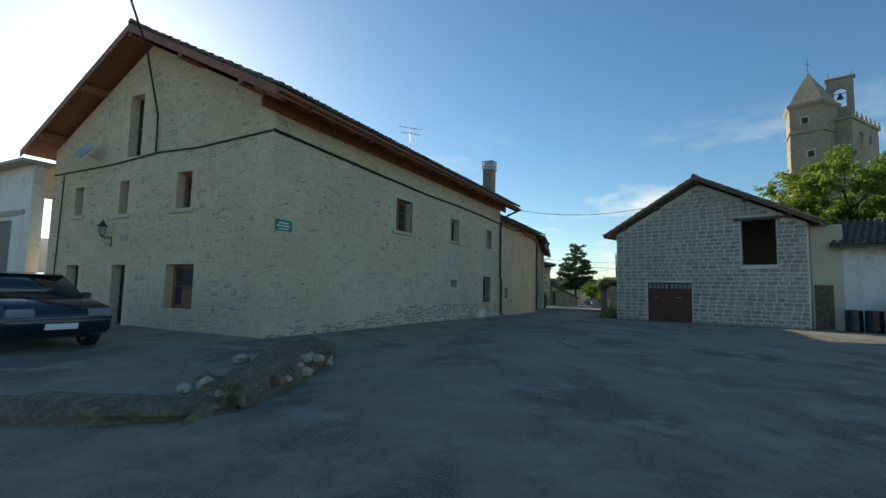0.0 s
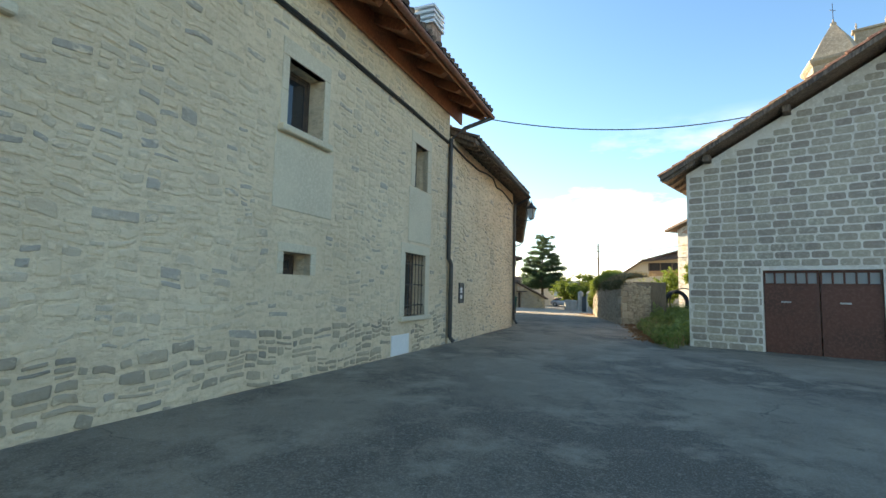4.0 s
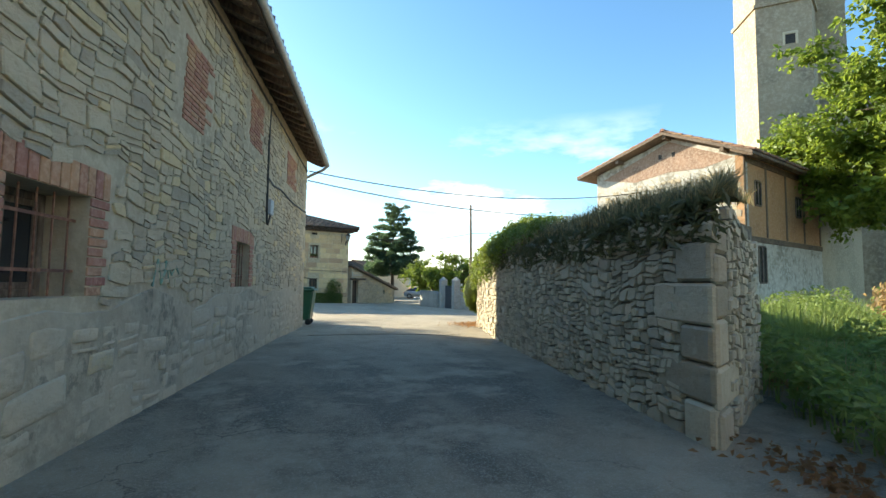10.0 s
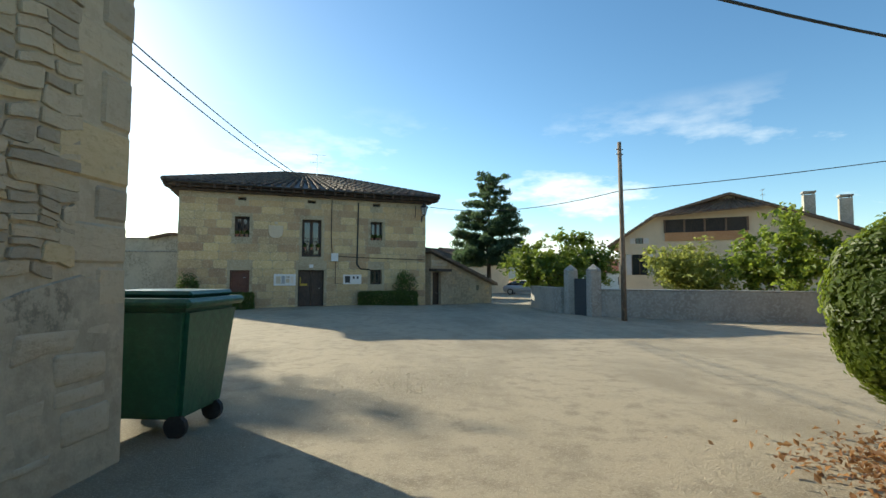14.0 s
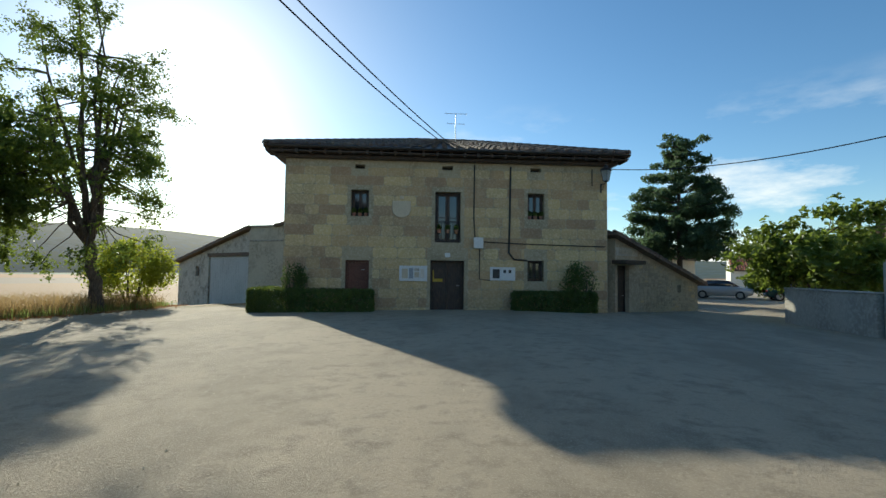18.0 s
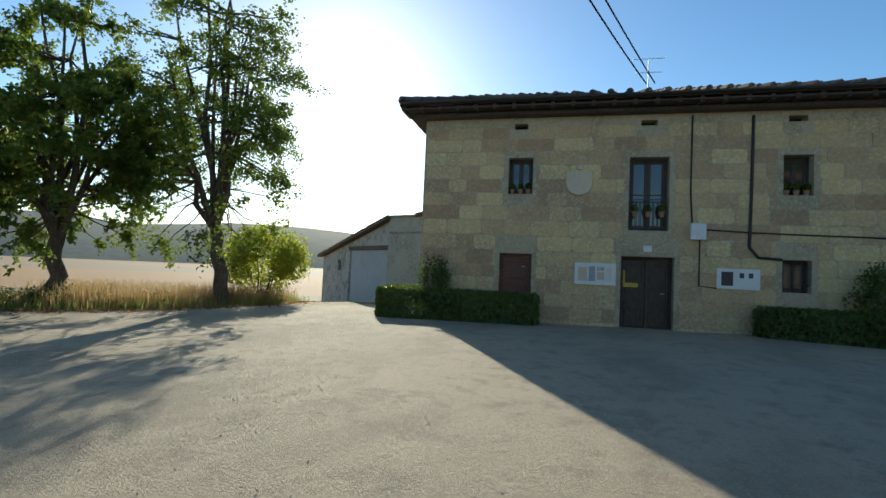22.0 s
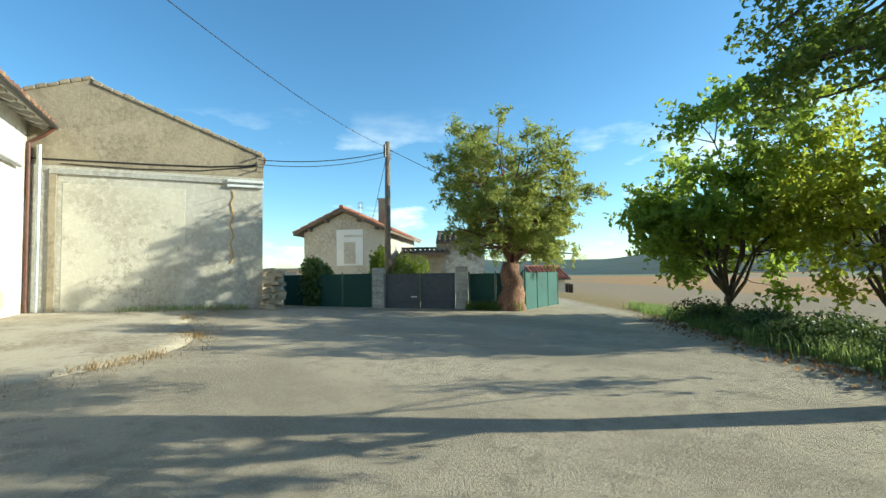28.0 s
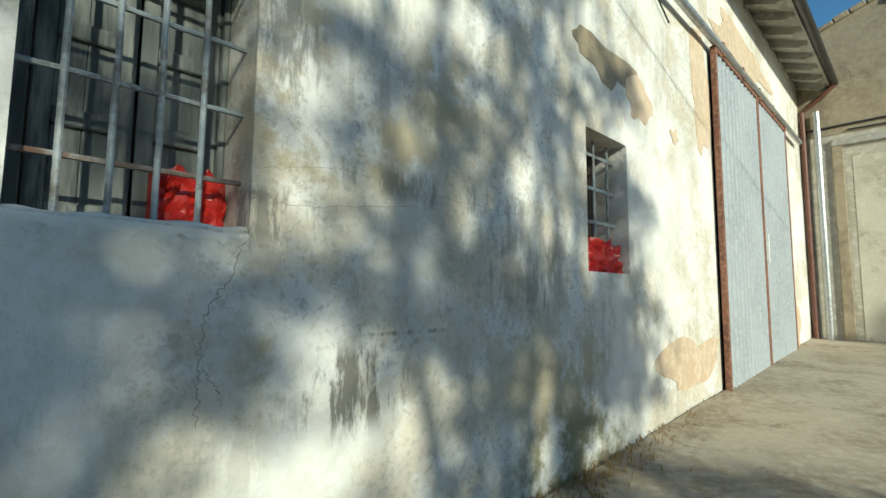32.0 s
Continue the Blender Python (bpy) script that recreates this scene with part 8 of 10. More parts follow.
part("stone_base", bm, M["peeling"], timber_house, "plastered stone ground floor")
for h in hs:
    bm = bmesh.new()
    ledge(bm, PHS, *h, -0.1, 0.02, 0)
    w = part("window", bm, M["glass"], timber_house)
    for q in ((h[0] - 0.06, h[0], h[2], h[3]), (h[1], h[1] + 0.06, h[2], h[3]), (h[0], h[1], h[3], h[3] + 0.06), (h[0], h[1], h[2] - 0.06, h[2]), ((h[0] + h[1]) / 2 - 0.03, (h[0] + h[1]) / 2 + 0.03, h[2], h[3])):
        bm = bmesh.new()
        ledge(bm, PHS, *q, -0.02, 0.05, 0.004)
        part("frame", bm, M["wood_old"], w)
rafters(timber_house, PHS, -0.4, PHS.len, 6.9, 0.6, 0.45, 0.5, M["wood_old"], 0.09, 0.1, 0.12)
for s in (0.6, 3.1, 5.6):
    zz = timber_top(s, 6.9) - 0.13
    bm = bmesh.new()
    sub = bmesh.new()
    box(sub, (s - 0.08, -0.5, zz - 0.17), (s + 0.08, 0.2, zz - 0.01))
    put(bm, sub, PH.turned(0, 0))
    part("purlin_end", bm, M["wood_old"], timber_house)
hiv = thing("ivy", "ivy climbing the peeling gable of the old house", "ivy", at=PH.at(4, 3))
leaves("foliage", [(PH.at(s, z, 0.12), (0.55, 0.45, 0.45)) for s, z in ((5.6, 3.6), (4.9, 3.2), (4.2, 3.0), (3.4, 2.9), (5.0, 4.1), (4.6, 4.8), (5.8, 2.8), (2.8, 3.3), (4.0, 3.9))] + [(PH.at(s, z, 0.15), (0.3, 0.3, 0.55)) for s, z in ((0.5, 2.3), (0.5, 1.6), (0.3, 0.9), (0.7, 1.1))], 7500, 0.13, M["leaf_hedge"], hiv, 96)
hoop = thing("steel_hoop", "large black wheel rim and old tyre standing in the weeds", "wheel rim", at=(20.4, 41.6, 0))
HW = Plane((19.8, 42.1), (21.0, 41.1))
bm = bmesh.new()
tube(bm, [HW.at(0.8 + 0.78 * math.cos(u), 0.95 + 0.8 * math.sin(u), 0.1 - 0.1 * math.sin(u)) for u in [2 * math.pi * i / 40 for i in range(41)]], 0.035, 8, cap=False)
part("rim", bm, M["rubber"], hoop)
bm = bmesh.new()
tube(bm, [HW.at(0.35 + 0.6 * math.cos(u), 0.8 + 0.75 * math.sin(u), -0.1 - 0.1 * math.sin(u)) for u in [2 * math.pi * i / 40 for i in range(41)]], 0.12, 8, cap=False)
part("tyre", bm, M["rubber"], hoop, "old black tractor tyre")
# lower neighbour in the shade behind
back = thing("house", "shaded old plastered house behind the walnut tree", "house", at=(40, 49, 0))
bm = bmesh.new()
PZ = Plane(PHS.at(PHS.len + 0.1, 0, -0.4).to_2d(), PHS.at(PHS.len + 9, 0, -0.4).to_2d())
wall(bm, PZ, 0, PZ.len, -0.5, 5.2, 0.4)
part("wall", bm, M["old_mortar"], back)
bm = bmesh.new()
q = [PZ.at(-0.1, 5.1, 0.5), PZ.at(PZ.len, 5.1, 0.5), PZ.at(PZ.len, 7.0, -3.5), PZ.at(-0.1, 7.0, -3.5)]
slab(bm, q, 0.1)
part("roof", bm, M["wood_old"], back)
bm = bmesh.new()
tiles(bm, *q, seed=8, pitch=0.3, sides=3)
part("roof_tiles", bm, M["red_tile"], back, kind="stuff")
# ---- church ----
church = thing("church", "stone church with polygonal spired tower, bell gable and belfry", "church", at=(44, 55.3, 0))
CX, CY = 43.83, 54.46
TURN = Matrix.Translation((CX, CY, 0)) @ Euler((0, 0, radians(42.7))).to_matrix().to_4x4()
for name_, prof, label in (("tower", [(2.63, -0.5), (2.63, 20.1)], "many-sided stone tower shaft"),
                           ("tower_top", [(2.78, 20.1), (2.8, 20.3), (2.6, 20.38), (2.6, 23.0), (2.72, 23.1), (2.92, 23.35), (2.92, 23.6)], "dressed upper stage with cornice"),
                           ("spire", [(2.66, 23.6), (2.58, 23.75), (1.3, 25.9), (0.32, 27.3), (0.24, 27.35), (0.27, 27.6), (0.1, 27.7), (0.05, 28.0)], "stone pyramid spire")):
    sub = bmesh.new()
    lathe(sub, prof, (0, 0, 0), 5)
    bm = bmesh.new()
    put(bm, sub, TURN)
    part(name_, bm, M["tower_stone"], church, label)
bm = bmesh.new()
tube(bm, [(CX, CY, 27.9), (CX, CY, 29.6)], 0.03, 6)
tube(bm, [(CX - 0.3, CY, 28.9), (CX + 0.3, CY, 28.9)], 0.025, 6)
part("weather_vane", bm, M["metal_dark"], church)
# the facet that looks down the street carries the small openings
d_ = Vector((math.cos(radians(42.7 + 180)), math.sin(radians(42.7 + 180)), 0))
s_ = Vector((-d_.y, d_.x, 0))
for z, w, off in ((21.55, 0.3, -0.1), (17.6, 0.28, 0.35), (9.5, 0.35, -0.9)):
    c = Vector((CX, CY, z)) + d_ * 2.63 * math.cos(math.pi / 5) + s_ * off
    # near-black block, just proud of the facet, paints the opening's shade
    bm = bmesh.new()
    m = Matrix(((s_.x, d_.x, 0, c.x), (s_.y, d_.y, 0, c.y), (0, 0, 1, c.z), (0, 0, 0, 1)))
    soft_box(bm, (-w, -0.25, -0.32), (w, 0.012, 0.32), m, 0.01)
    win = part("window", bm, M["room_shade"], church, "small tower opening with its shade painted dark")
    for x0, x1, z0, z1 in ((-w - 0.14, -w, -0.4, 0.4), (w, w + 0.14, -0.4, 0.4), (-w - 0.14, w + 0.14, 0.32, 0.5)):
        bm = bmesh.new()
        soft_box(bm, (x0, -0.1, z0), (x1, 0.05, z1), m, 0.02)
        part("frame_stone", bm, M["dressed"], win)
PBG = Plane((46.15, 51.5), (52.6, 55.5))
bm = bmesh.new()
ho = [(2.0, 2.9, 17.9, 20.2), (4.6, 5.5, 17.9, 20.2)]
wall(bm, PBG, 0, PBG.len, -0.5, 21.3, 0.8, ho)
a, b = PBG.at(PBG.len, 0), PBG.at(PBG.len, 0, -5)
wall(bm, Plane((a.x, a.y), (b.x, b.y)), 0.8, 5, -0.5, 21.3, 0.8)
a, b = PBG.at(0, 0), PBG.at(0, 0, -5)
wall(bm, Plane((a.x, a.y), (b.x, b.y), -1), 0.8, 5, -0.5, 21.3, 0.8)
part("belfry", bm, M["tower_stone"], church, "square stone belfry")
bm = bmesh.new()
ledge(bm, PBG, -0.2, PBG.len + 0.2, 21.3, 21.65, -5.2, 0.2, 0.05)
part("belfry_cornice", bm, M["tower_stone"], church)
for i in range(7):
    bm = bmesh.new()
    lathe(bm, [(0.14, 0), (0.14, 0.25), (0.05, 0.5), (0.1, 0.6), (0.02, 0.75)], PBG.at(0.1 + PBG.len * i / 6, 21.65, 0.05), 6)
    part("pinnacle", bm, M["tower_stone"], church)
PBL = Plane((45.6, 54.1), (47.4, 52.5))
bm = bmesh.new()
wall(bm, PBL, 0, PBL.len, 21.0, 26.6, 0.6, [(0.65, 1.75, 23.3, 25.6)])
bg = part("bell_gable", bm, M["tower_stone"], church, "pierced bell gable")
bm = bmesh.new()
ledge(bm, PBL, -0.2, PBL.len + 0.2, 26.6, 26.85, -0.75, 0.15, 0.04)
part("coping", bm, M["tower_stone"], bg)
bm = bmesh.new()
for sgn in (0, 1):
    v = [PBL.at(0.65 if sgn == 0 else 1.75, 25.6, 0.01)] + [PBL.at(1.2 - 0.55 * math.cos(math.pi * k / 12 + (math.pi / 2 if sgn else 0)), 25.05 + 0.55 * math.sin(math.pi * k / 12 + (math.pi / 2 if sgn else 0)), 0.01) for k in range(7)]
    f = [bm.verts.new(p) for p in v]
    g_ = [bm.verts.new(p + (PBL.n * -0.62).to_3d()) for p in v]
    bm.faces.new(f)
    bm.faces.new(g_[::-1])
    for k in range(len(v)):
        bm.faces.new((f[k], f[(k + 1) % len(v)], g_[(k + 1) % len(v)], g_[k]))
part("arch", bm, M["tower_stone"], bg)
bm = bmesh.new()
lathe(bm, [(0.34, 0.0), (0.3, 0.12), (0.2, 0.3), (0.17, 0.5), (0.08, 0.6)], PBL.at(1.2, 24.3, -0.3), 12)
tube(bm, [PBL.at(0.65, 24.95, -0.3), PBL.at(1.75, 24.95, -0.3)], 0.05, 6)
part("bell", bm, M["metal_dark"], church, "dark bronze bell")
for s in (0.15, PBL.len - 0.15):
    bm = bmesh.new()
    lathe(bm, [(0.12, 0), (0.06, 0.3), (0.1, 0.4), (0.02, 0.8)], PBL.at(s, 26.85, -0.3), 6)
    part("finial", bm, M["tower_stone"], bg)
bm = bmesh.new()
PNV = Plane((47.5, 53.0), (62, 38))
wall(bm, PNV, 0, PNV.len, -0.5, 13.0, 0.8)
part("nave_wall", bm, M["tower_stone"], church)
bm = bmesh.new()
q = [PNV.at(-0.2, 12.9, 0.5), PNV.at(PNV.len, 12.9, 0.5), PNV.at(PNV.len, 16.0, -5.5), PNV.at(-0.2, 16.0, -5.5)]
slab(bm, q, 0.2)
part("nave_roof", bm, M["tile"], church)

# ---- cars and far houses beyond the square ----


def car(label, at, turn, paint_mat, name="car"):
    """A parked hatchback: body shell with arches, glasshouse, wheels, lamps."""
    t = thing(name, label, "car", at=at)
    m = Matrix.Translation(at) @ Euler((0, 0, radians(turn))).to_matrix().to_4x4()
    prof = [(-2.05, 0.35), (-2.12, 0.6), (-2.0, 0.84), (-1.05, 1.0), (1.55, 1.0), (2.0, 0.9), (2.08, 0.6), (2.02, 0.32), (1.7, 0.22), (-1.7, 0.22)]
    bm = bmesh.new()
    sub = bmesh.new()
    rows = []
    for y, k in ((-0.86, 0.94), (-0.8, 1.0), (0.8, 1.0), (0.86, 0.94)):
        rows.append([sub.verts.new((x * (1 if abs(y) < 0.85 else 0.985), y, 0.55 + (z - 0.55) * k)) for x, z in prof])
    for p, q in zip(rows, rows[1:]):
        for i in range(len(prof)):
            j = (i + 1) % len(prof)
            sub.faces.new((p[i], p[j], q[j], q[i]))
    sub.faces.new(rows[0][::-1])
    sub.faces.new(rows[-1])
    bmesh.ops.bevel(sub, geom=sub.edges[:], offset=0.07, segments=3, affect="EDGES", clamp_overlap=True)
    put(bm, sub, m)
    body = part("body", bm, paint_mat, t, smooth=True)
    cab = [(-1.2, 0.98), (-0.45, 1.44), (0.9, 1.47), (1.75, 1.08), (1.7, 0.97)]
    sub = bmesh.new()
    rows = [[sub.verts.new((x, y * (1 - 0.28 * (z - 0.97)), z)) for x, z in cab] for y in (-0.78, 0.78)]
    for i in range(len(cab)):
        j = (i + 1) % len(cab)
        sub.faces.new((rows[0][i], rows[0][j], rows[1][j], rows[1][i]))
    sub.faces.new(rows[0][::-1])
    sub.faces.new(rows[1])
    bmesh.ops.bevel(sub, geom=sub.edges[:], offset=0.05, segments=2, affect="EDGES", clamp_overlap=True)
    bm = bmesh.new()
    put(bm, sub, m)
    part("glasshouse", bm, M["glass"], t, "dark car windows", smooth=True)
    bm = bmesh.new()
    sub = bmesh.new()
    rows = [[sub.verts.new((x, y * 0.9, z)) for x, z in ((-0.5, 1.445), (0.0, 1.49), (0.6, 1.5), (0.95, 1.475))] for y in (-0.72, 0.72)]
    for i in range(3):
        sub.faces.new((rows[0][i], rows[0][i + 1], rows[1][i + 1], rows[1][i]))
    put(bm, sub, m)
    part("roof_panel", bm, paint_mat, t)
    for x in (-1.3, 1.3):
        for y in (-0.8, 0.8):
            sub = bmesh.new()
            lathe(sub, [(0.2, -0.1), (0.31, -0.1), (0.33, -0.06), (0.33, 0.06), (0.31, 0.1), (0.2, 0.1)], (0, 0, 0), 18)
            bm = bmesh.new()
            put(bm, sub, m @ Matrix.Translation((x, y, 0.32)) @ Euler((radians(90), 0, 0)).to_matrix().to_4x4())
            w = part("wheel", bm, M["rubber"], t)
            sub = bmesh.new()
            lathe(sub, [(0.05, -0.105), (0.21, -0.1), (0.21, 0.1), (0.05, 0.105)], (0, 0, 0), 10)
            bm = bmesh.new()
            put(bm, sub, m @ Matrix.Translation((x, y, 0.32)) @ Euler((radians(90), 0, 0)).to_matrix().to_4x4())
            part("rim", bm, M["galvanised"], w)
    for x, mat in ((-2.06, "sign_white"), (2.03, "red_cloth")):
        for y in (-0.62, 0.62):
            bm = bmesh.new()
            soft_box(bm, (x - 0.06, y - 0.2, 0.64), (x + 0.06, y + 0.2, 0.8), m, 0.03)
            part("headlight" if x < 0 else "tail_light", bm, M["frosted"] if x < 0 else M[mat], t)
        bm = bmesh.new()
        soft_box(bm, (x - 0.05, -0.26, 0.42), (x + 0.05, 0.26, 0.53), m, 0.01)
        part("number_plate", bm, M["sign_white"], t, "pale plain plate")
    for y in (-0.92, 0.92):
        bm = bmesh.new()
        soft_box(bm, (-0.85, y - 0.1, 0.95), (-0.68, y + 0.1, 1.08), m, 0.03)
        part("wing_mirror", bm, paint_mat, t)
    return t


car("dark blue hatchback parked before the gable of the stone house", (-6.9, 9.9, 0.0), 152, M["car_blue"])
car("silver hatchback parked beyond the square", (30.6, 93.0, ground_z(30.6, 93.0)), 150, M["car_silver"])
car("dark green car parked beyond the square", (35.0, 91.0, ground_z(35, 91)), 165, M["car_green"])


def plain_house(label, o, e, depth, z, ridge, wall_mat, tile_mat, base=-1.4, windows=(), out=1, name="house", slope=0.4):
    t = thing(name, label, "house", "far houses", at=(o[0], o[1], base))
    pl = Plane(o, e, out)
    bm = bmesh.new()
    wall(bm, pl, 0, pl.len, base, z, 0.3, [w for w in windows])
    part("wall", bm, wall_mat, t)
    bm = bmesh.new()
    for s in (0, pl.len):
        a, b = pl.at(s, 0), pl.at(s, 0, -depth)
        q = Plane((a.x, a.y), (b.x, b.y))
        wall(bm, q, 0.02, depth, base, gable_top(depth, z, slope), 0.3, breaks=(depth / 2,))
    part("end_wall", bm, wall_mat, t)
    for h in windows:
        window(t, pl, h, M["wood_dark"], 0.15, 2, 1, 0.05)
    gable_roof(t, pl, -0.3, pl.len + 0.3, z + 0.15, 0.4, slope, depth, tile_mat, M["wood_old"], seed=int(abs(o[0]) * 7) % 97, pitch=0.26, sides=4)
    return t


plain_house("pale stone barn behind the pine", (24.5, 92.5), (31.0, 99.5), 7, 2.4, 0, M["dressed"], M["tile"], windows=[(3.0, 3.6, 0.6, 1.2)])
plain_house("far white house with a red tile roof", (40.0, 112.0), (56.0, 106.0), 9, 1.6, 0, M["white"], M["red_tile"], windows=[(3, 4, -0.2, 0.9), (7, 8, -0.2, 0.9), (11, 12, -0.2, 0.9)])
plain_house("stone house beyond the lean-to", (19.0, 83.0), (23.0, 88.0), 6, 2.2, 0, M["old_mortar"], M["tile_dark"], windows=[(2.5, 3.2, 0.4, 1.3)])
shrub("garden shrub beyond the square", (34.5, 93.0, -1.0), (2.2, 2.0, 1.3), 3500, 0.16, M["leaf_hedge"], 97)
tree("round leafy tree beyond the garden wall", (30.5, 80.0, -0.8), 1.2, 4.6, 3.2, 0.12, 7000, 0.18, M["leaf"], 98, limbs=7, clump=0.34)

# wheelie bin at the end of house C
binn = thing("wheelie_bin", "dark green wheeled rubbish container at the house corner", "bin", at=(11.9, 49.75, -0.3))
mb = Matrix.Translation((11.72, 49.75, ground_z(11.7, 49.7))) @ Euler((0, 0, radians(-14))).to_matrix().to_4x4()
sub = bmesh.new()
lo_, hi_ = [(-0.4, -0.33), (0.4, -0.33), (0.4, 0.33), (-0.4, 0.33)], [(-0.5, -0.42), (0.5, -0.42), (0.5, 0.42), (-0.5, 0.42)]
q0 = [sub.verts.new((x, y, 0.16)) for x, y in lo_]
q1 = [sub.verts.new((x, y, 1.12)) for x, y in hi_]
for i in range(4):
    sub.faces.new((q0[i], q0[(i + 1) % 4], q1[(i + 1) % 4], q1[i]))
sub.faces.new(q0[::-1])
sub.faces.new(q1)
bmesh.ops.bevel(sub, geom=sub.edges[:], offset=0.04, segments=2, affect="EDGES")
bm = bmesh.new()
put(bm, sub, mb)
part("body", bm, M["green_plastic"], binn)
bm = bmesh.new()
soft_box(bm, (-0.55, -0.47, 1.12), (0.55, 0.47, 1.2), mb, 0.03)
soft_box(bm, (-0.45, -0.3, 1.2), (0.45, 0.42, 1.26), mb, 0.03)
part("lid", bm, M["green_plastic"], binn)
for x in (-0.34, 0.34):
    for y in (-0.28, 0.28):
        sub = bmesh.new()
        lathe(sub, [(0.03, -0.03), (0.1, -0.025), (0.1, 0.025), (0.03, 0.03)], (0, 0, 0), 12)
        bm = bmesh.new()
        put(bm, sub, mb @ Matrix.Translation((x, y, 0.1)) @ Euler((radians(90), 0, 0)).to_matrix().to_4x4())
        part("wheel", bm, M["rubber"], binn)

# ---- right of the garage ----
PY = Plane(PG.at(PG.len + 0.9, 0, -0.6).to_2d(), PG.at(PG.len + 10, 0, -0.6).to_2d())
yard = thing("outbuilding", "low whitewashed outbuilding with a dark tile roof", "outbuilding", at=PY.at(0, 0))
bm = bmesh.new()
wall(bm, PY, 0, PY.len, -0.4, 3.5, 0.4)
part("wall", bm, M["white"], yard)
bm = bmesh.new()
q = [PY.at(-0.2, 3.55, 0.5), PY.at(PY.len, 3.55, 0.5), PY.at(PY.len, 5.0, -3.2), PY.at(-0.2, 5.0, -3.2)]
slab(bm, q, 0.12)
part("roof", bm, M["wood_old"], yard)
bm = bmesh.new()
tiles(bm, *q, seed=12, pitch=0.25)
part("roof_tiles", bm, M["tile_dark"], yard, kind="stuff")
bm = bmesh.new()
ledge(bm, PG, PG.len + 0.02, PG.len + 1.1, -0.4, 4.5, -0.9, -0.5, 0.02)
part("link_wall", bm, M["dressed"], yard)
bm = bmesh.new()
ledge(bm, PG, PG.len + 0.1, PG.len + 0.75, -0.1, 1.9, -0.52, -0.46, 0.01)
part("door", bm, M["wood_old"], yard, "weathered plank door")
tank = thing("water_tank", "ribbed yellow plastic water tank in the yard", "tank", at=PY.at(2.4, 0, 0.9))
bm = bmesh.new()
soft_box(bm, (1.6, -1.35, 0.12), (3.3, -0.35, 1.3), PY.turned(0, 0), 0.08, 2)
part("body", bm, M["yellow"], tank)
for z in (0.4, 0.7, 1.0):
    bm = bmesh.new()
    soft_box(bm, (1.57, -1.38, z - 0.04), (3.33, -0.32, z + 0.04), PY.turned(0, 0), 0.02)
    part("rib", bm, M["yellow"], tank)
bm = bmesh.new()
soft_box(bm, (1.5, -1.4, 0.0), (3.4, -0.3, 0.12), PY.turned(0, 0), 0.01)
part("pallet", bm, M["wood_old"], tank)
for i in range(2):
    bm = bmesh.new()
    lathe(bm, [(0.27, 0.0), (0.29, 0.02), (0.29, 0.28), (0.3, 0.3), (0.29, 0.32), (0.29, 0.58), (0.3, 0.6), (0.29, 0.62), (0.29, 0.86), (0.26, 0.88)], PY.at(0.5 + 0.62 * i, 0.0, 0.75), 18)
    tagged(part("barrel", bm, M["car_blue"]), "dark blue plastic barrel standing in the yard", "barrel", "yard barrels")
# neighbour beside house A
PX = Plane(PF.at(PF.len + 0.6, 0, 0.4).to_2d(), PF.at(PF.len + 9, 0, 0.4).to_2d(), out=-1)
nb_ = thing("barn", "plastered barn with a tall dark sliding door beside the stone house", "barn", at=PX.at(0, 0))
bm = bmesh.new()
wall(bm, PX, 0, PX.len, -0.4, 5.6, 0.4, [(1.4, 6.0, -0.3, 3.6)])
part("wall", bm, M["white"], nb_)
for k in range(2):
    bm = bmesh.new()
    ledge(bm, PX, 1.4 + 2.3 * k, 3.68 + 2.3 * k, -0.1, 3.58, -0.2, -0.12, 0.01)
    ledge(bm, PX, 1.4 + 2.3 * k, 3.68 + 2.3 * k, 1.8, 1.88, -0.12, -0.09, 0.005)
    part("door", bm, M["gate_grey"], nb_)
bm = bmesh.new()
ledge(bm, PX, -0.3, PX.len, 5.6, 5.72, -4, 0.5, 0.01)
part("roof", bm, M["concrete"], nb_)
bm = bmesh.new()
ledge(bm, PX, 0.4, 7.0, 3.75, 3.95, 0, 0.06, 0.01)
part("door_rail", bm, M["concrete"], nb_)
# stump of a rubble wall at the roadside
st = thing("rubble_heap", "low broken remnant of a rubble wall at the roadside", "rubble", at=(-0.4, 6.5, 0))
rnd = random.Random(101)
bm = bmesh.new()
bmesh.ops.create_icosphere(bm, subdivisions=4, radius=1)
for v in bm.verts:
    q = v.co * (1 + 0.25 * noise.noise(v.co * 2.2) + 0.12 * noise.noise(v.co * 7))
    v.co = Vector((-0.35 + 0.42 * q.x - 0.1 * q.y, 7.6 + 2.6 * q.y, 0.42 * q.z))
part("earth_bank", bm, M["earth"], st, "dark earth bank under the stones", smooth=True)
bm = bmesh.new()
bmesh.ops.create_icosphere(bm, subdivisions=4, radius=1)
for v in bm.verts:
    q = v.co * (1 + 0.25 * noise.noise(v.co * 2.5 + Vector((5, 0, 0))) + 0.12 * noise.noise(v.co * 8))
    v.co = Vector((-1.6 + 1.5 * q.x + 0.1 * q.y, 5.0 + 0.1 * q.x + 0.5 * q.y, 0.16 * q.z))
part("earth_bank", bm, M["earth"], st, "low trodden earth bank", smooth=True)
